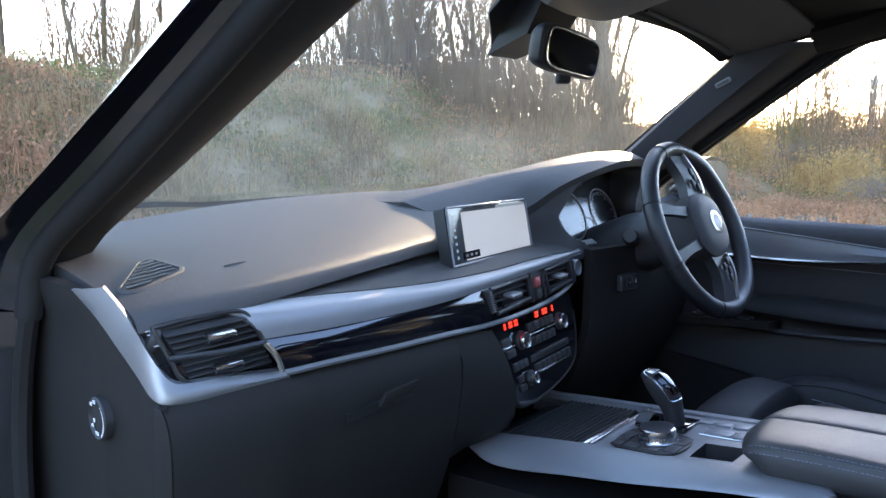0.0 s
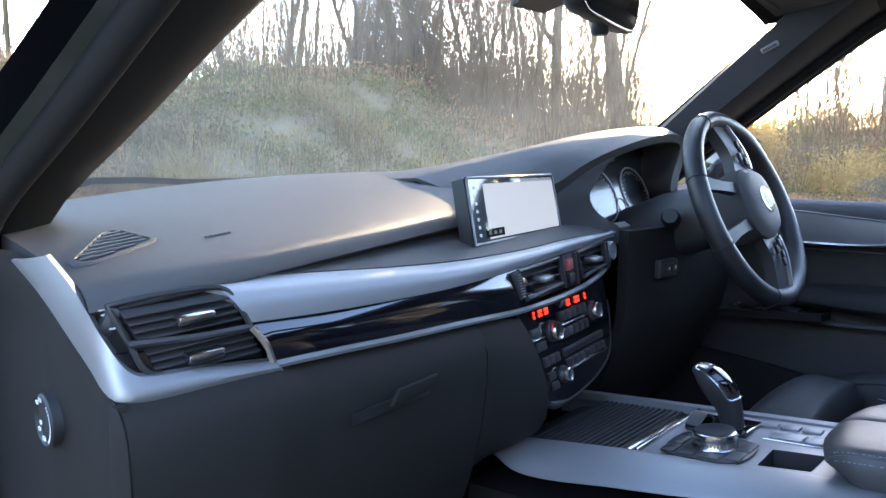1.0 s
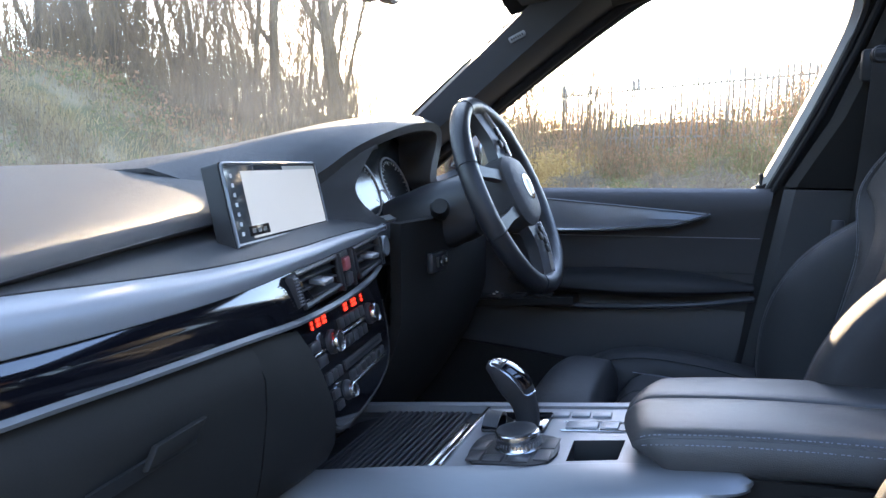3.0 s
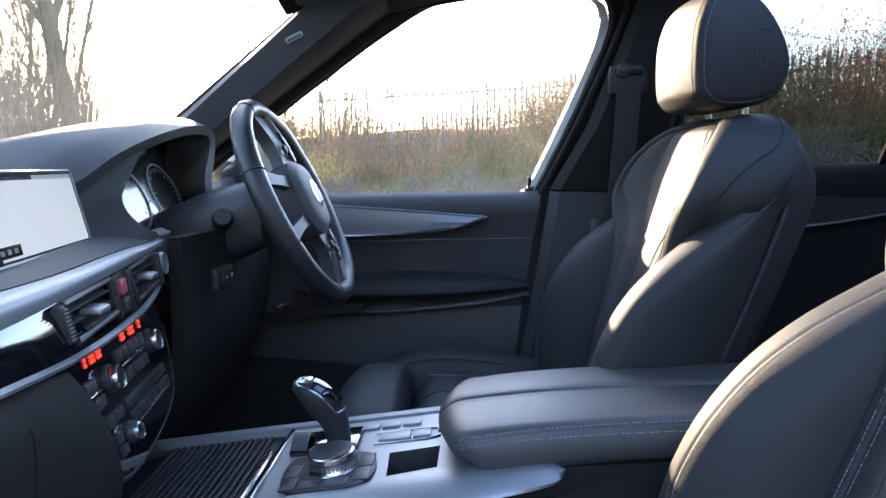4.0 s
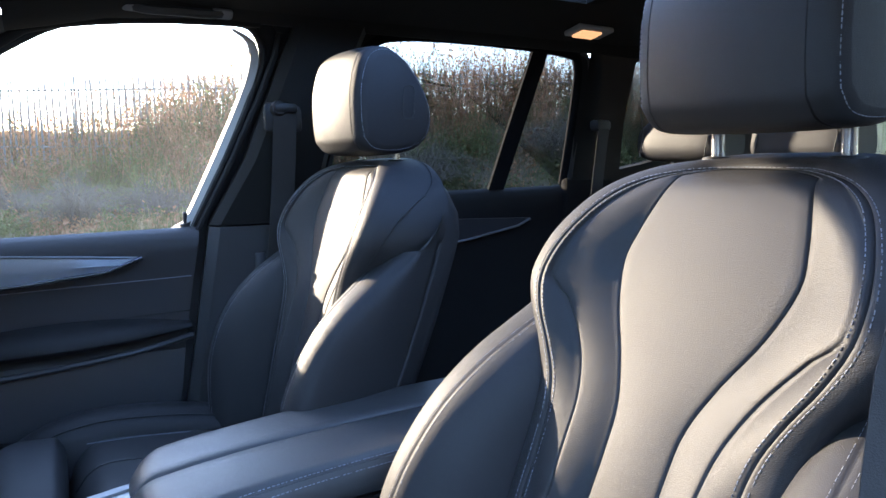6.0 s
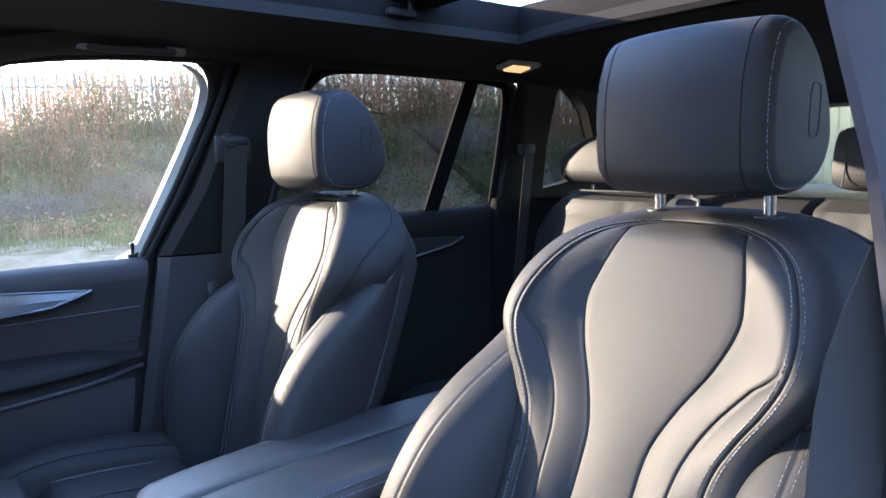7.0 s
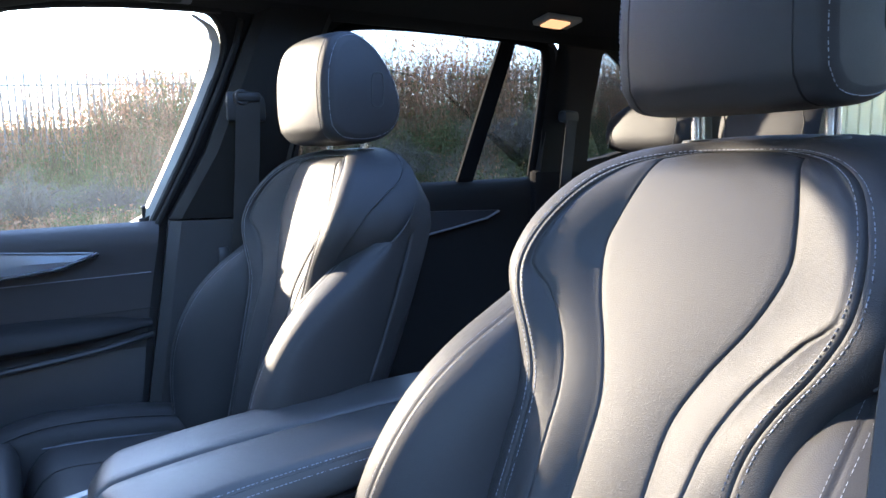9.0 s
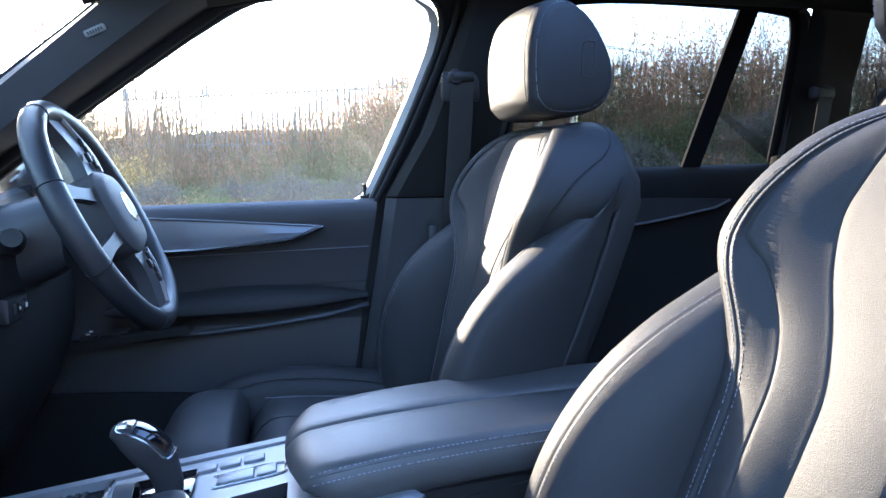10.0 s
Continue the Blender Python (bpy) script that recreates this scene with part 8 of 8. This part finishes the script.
saplings("fence_scrub", "tangled bare twigs growing through the fence", TWIG, 900, lambda r: along_fence(r, 3, 27, -1.2, 1.4), lambda x, y: 1.25 * hedge_height(x, y), 0.007, 10)
saplings("shrub_stems", "thin bare stems among the autumn shrubs", TWIG, 110, lambda r: polar(r.uniform(71, 82), r.uniform(17, 24)), 4.2, 0.013, 12, twigs=12)
tufts("rubble_leaves", "brown leaf litter and dry stalks on the rubble", RUST, 900, clumps(lambda r: polar(r.uniform(60, 80), r.uniform(12, 18)), 44, 1.0, 0.1), 0.3, 0.005, 45, blades=4, spread=0.2, leaves=4, leaf=0.03)

rng = random.Random(81)
verts, faces = [], []
for _ in range(2600):
    x, y = polar(rng.uniform(58, 82), rng.uniform(10.5, 17.5))
    if noise.noise(Vector((x * 0.7, y * 0.7, 61))) < -0.1:
        continue
    size, i = 0.02 + 0.06 * rng.random() ** 3, len(verts)
    c = Vector((x, y, ground_z(x, y) + size * 0.2))
    turn = pose(0, 0, 0, rng.uniform(0, 360), rng.uniform(0, 360), rng.uniform(0, 360))
    for px, py, pz in ((a, b, c2) for a in (-1, 1) for b in (-1, 1) for c2 in (-1, 1)):
        verts.append(c + turn @ (Vector((px, py * 0.8, pz * 0.6)) * size * rng.uniform(0.55, 1.0)))
    faces += [tuple(i + q for q in f) for f in ((0, 1, 3, 2), (4, 6, 7, 5), (0, 4, 5, 1), (2, 3, 7, 6), (0, 2, 6, 4), (1, 5, 7, 3))]
me = bpy.data.meshes.new("rubble")
me.from_pydata([tuple(v) for v in verts], [], faces)
me.materials.append(material("grey_rubble", (0.135, 0.122, 0.105), 0.95, vary=0.3, big=2, fine=30, bump=0.4, depth=0.01, spec=0.05, island=0.6))
tagged(new("rubble", me), "loose grey rubble stones on the slope", "stones", kind="stuff")

def twig_bush(seed):
    """A rounded bramble of arching thin canes."""
    rng = random.Random(seed)
    bm = bmesh.new()
    for _ in range(150):
        a, out = rng.uniform(0, 6.283), rng.uniform(0.25, 1.0)
        tall = rng.uniform(0.45, 0.95) * (1.15 - 0.4 * out)
        pts = []
        for k in range(6):
            u = k / 5
            wob = Vector((rng.gauss(0, 0.03), rng.gauss(0, 0.03), rng.gauss(0, 0.03))) * (k > 0)
            pts.append(Vector((math.cos(a) * out * u ** 1.2, math.sin(a) * out * u ** 1.2, tall * math.sin(math.pi * min(1, u * 0.72)) - 0.03)) + wob)
        tube(bm, pts, [0.006 * (1 - 0.6 * k / 5) for k in range(6)], 3, caps=False)
        for _ in range(5):
            q = pts[rng.randint(2, 5)]
            w = Vector((rng.gauss(0, 1), rng.gauss(0, 1), rng.gauss(0.2, 1))).normalized() * rng.uniform(0.10, 0.26)
            tube(bm, [q, q + w * 0.5 + Vector((0, 0, 0.02)), q + w], [0.0035, 0.003, 0.0018], 3, caps=False)
    return bm


rng = random.Random(17)
bush = None
for k in range(14):
    x, y = along_fence(rng, 1.0 + 1.75 * k, 2.2 + 1.75 * k, -4.4, -1.8)
    m = pose(x, y, ground_z(x, y), 0, 0, rng.uniform(0, 360))
    if bush is None:
        bush = thing("twiggy_bush", (0, 0, 0), "rounded grey-brown bramble bush of bare arching canes", "bush", group="bramble bushes on the bank")
        part("canes", twig_bush(5), BUSH, bush)
        one = bush
    else:
        one = copy_thing(bush, m)
    one.matrix_basis = m
    r = rng.uniform(0.7, 1.35)
    one.scale = (r, r, r * rng.uniform(0.8, 1.1))

# palisade fence
fence = thing("palisade_fence", (FENCE_A.x, FENCE_A.y, 0), "grey steel palisade fence along the top of the bank", "fence")
pale_mesh = None
rail_pts = {0.45: [], 1.75: []}
for k in range(8, 210):
    p = FENCE_A + fence_way * (k * 0.16)
    if pale_mesh is None:
        bm = bmesh.new()
        vs = [bm.verts.new(q) for q in ((-0.026, 0, 0), (-0.016, 0.02, 0), (0.016, 0.02, 0), (0.026, 0, 0), (-0.026, 0, 1.95), (-0.016, 0.02, 1.98), (0.016, 0.02, 1.98), (0.026, 0, 1.95), (0, 0.01, 2.1))]
        for f in ((0, 1, 5, 4), (1, 2, 6, 5), (2, 3, 7, 6), (4, 5, 8), (5, 6, 8), (6, 7, 8), (3, 0, 4, 7), (4, 8, 7)):
            bm.faces.new([vs[i] for i in f])
        ob = part("pale", bm, FENCE, fence, smooth=False)
        pale_mesh = ob.data
    else:
        ob = new("pale", pale_mesh)
        ob.parent = fence
        ob.matrix_parent_inverse = Matrix.Translation(-world_place(fence))
    ob.matrix_basis = pose(p.x, p.y, 1.22, random.uniform(-1.5, 1.5), random.uniform(-1.5, 1.5), math.degrees(math.atan2(fence_way.y, fence_way.x)))
    for hz in rail_pts:
        if k % 10 == 8:
            rail_pts[hz].append((p.x + fence_out.x * 0.03, p.y + fence_out.y * 0.03, 1.22 + hz))
for hz, pts in rail_pts.items():
    bm = bmesh.new()
    tube(bm, pts, 0.025, 4)
    part("rail", bm, FENCE, fence)
for k in range(8, 210, 17):
    p = FENCE_A + fence_way * (k * 0.16) + fence_out * 0.08
    bm = bmesh.new()
    box(bm, (p.x, p.y, 2.25), (0.055, 0.055, 2.1), 0.004)
    part("post", bm, FENCE, fence)

# clad building behind the car
building = thing("clad_building", (2, -12.4, 0), "cream profiled-metal clad building wall", "building")
bm = bmesh.new()
prof = []
for k in range(58):
    prof += [(k * 0.2, 0.0), (k * 0.2 + 0.11, 0.0), (k * 0.2 + 0.13, 0.035), (k * 0.2 + 0.18, 0.035)]
b0, bw = Vector((-3.4, -12.4)), Vector((1.0, 0.03)).normalized()
bo = Vector((-bw.y, bw.x))
loft(bm, [[(*(b0 + bw * s + bo * d), z) for s, d in prof] for z in (0.0, 5.5)], closed=False)
bmesh.ops.solidify(bm, geom=list(bm.faces), thickness=0.05)
part("wall", bm, CLAD, building, smooth=False)

# bonnet, wipers and the door mirror of the car
bonnet = thing("bonnet", (0, 1.9, 0.9), "glossy blue-black bonnet below the windscreen", "car bonnet", kind="structure")
bm = bmesh.new()
sheet(bm, [[(-0.80 + 1.6 * i / 20, 1.27 + 1.0 * j / 10 + 0.10 * (1 - (i / 10 - 1) ** 2) - 0.1, 1.217 - 0.10 * (j / 10) ** 2 - 0.06 * abs(i / 10 - 1) ** 3 + 0.02 * math.exp(-((abs(i / 10 - 1) - 0.6) / 0.15) ** 2)) for j in range(11)] for i in range(21)], 0.01)
part("panel", bm, PAINT, bonnet)
bm = bmesh.new()
sheet(bm, [[(-0.72 + 1.44 * i / 20, 1.09 + 0.13 * (1 - (i / 10 - 1) ** 2) + 0.12 * j / 3, 1.165 - 0.002 * j) for j in range(4)] for i in range(21)], 0.01)
part("cowl", bm, BLACK, bonnet)
wiper = thing("wiper", (0, 1.2, 1.15), "black windscreen wiper lying at the glass base", "wiper")
bm = bmesh.new()
tube(bm, smooth_line([(-0.55, 1.19, 1.165), (-0.2, 1.255, 1.185), (0.15, 1.275, 1.19)], 12), 0.008, 6)
part("blade", bm, BLACK, wiper)
bm = bmesh.new()
tube(bm, smooth_line([(-0.2, 1.27, 1.19), (0.1, 1.31, 1.17), (0.3, 1.30, 1.14)], 8), 0.011, 6)
part("arm", bm, BLACK, wiper)
mirror_out = thing("wing_mirror", (0.95, 0.80, 1.15), "blue-black driver's door mirror with glass", "door mirror")
bm = bmesh.new()
rings = []
for k, (dy, s) in enumerate(((0.0, 1.0), (0.03, 1.0), (0.07, 0.9), (0.10, 0.65), (0.115, 0.3))):
    rings.append([(0.94 + 0.115 * s * (abs(math.cos(a)) ** 0.6) * (1 if math.cos(a) > 0 else -1), 0.80 + dy, 1.225 + 0.075 * s * (abs(math.sin(a)) ** 0.6) * (1 if math.sin(a) > 0 else -1)) for a in [2 * math.pi * i / 24 for i in range(24)]])
loft(bm, rings)
housing = part("housing", bm, PAINT, mirror_out)
bm = bmesh.new()
rings = [[(0.94 + 0.103 * (abs(math.cos(a)) ** 0.6) * (1 if math.cos(a) > 0 else -1), 0.797 + dy, 1.225 + 0.064 * (abs(math.sin(a)) ** 0.6) * (1 if math.sin(a) > 0 else -1)) for a in [2 * math.pi * i / 24 for i in range(24)]] for dy in (0.0, -0.004)]
loft(bm, rings)
part("mirror_glass", bm, CHROME, mirror_out, "mirror glass")
bm = bmesh.new()
tube(bm, [(0.86, 0.85, 1.18), (0.78, 0.88, 1.16), (0.72, 0.90, 1.15)], 0.025, 8)
part("mount", bm, BLACK, mirror_out)
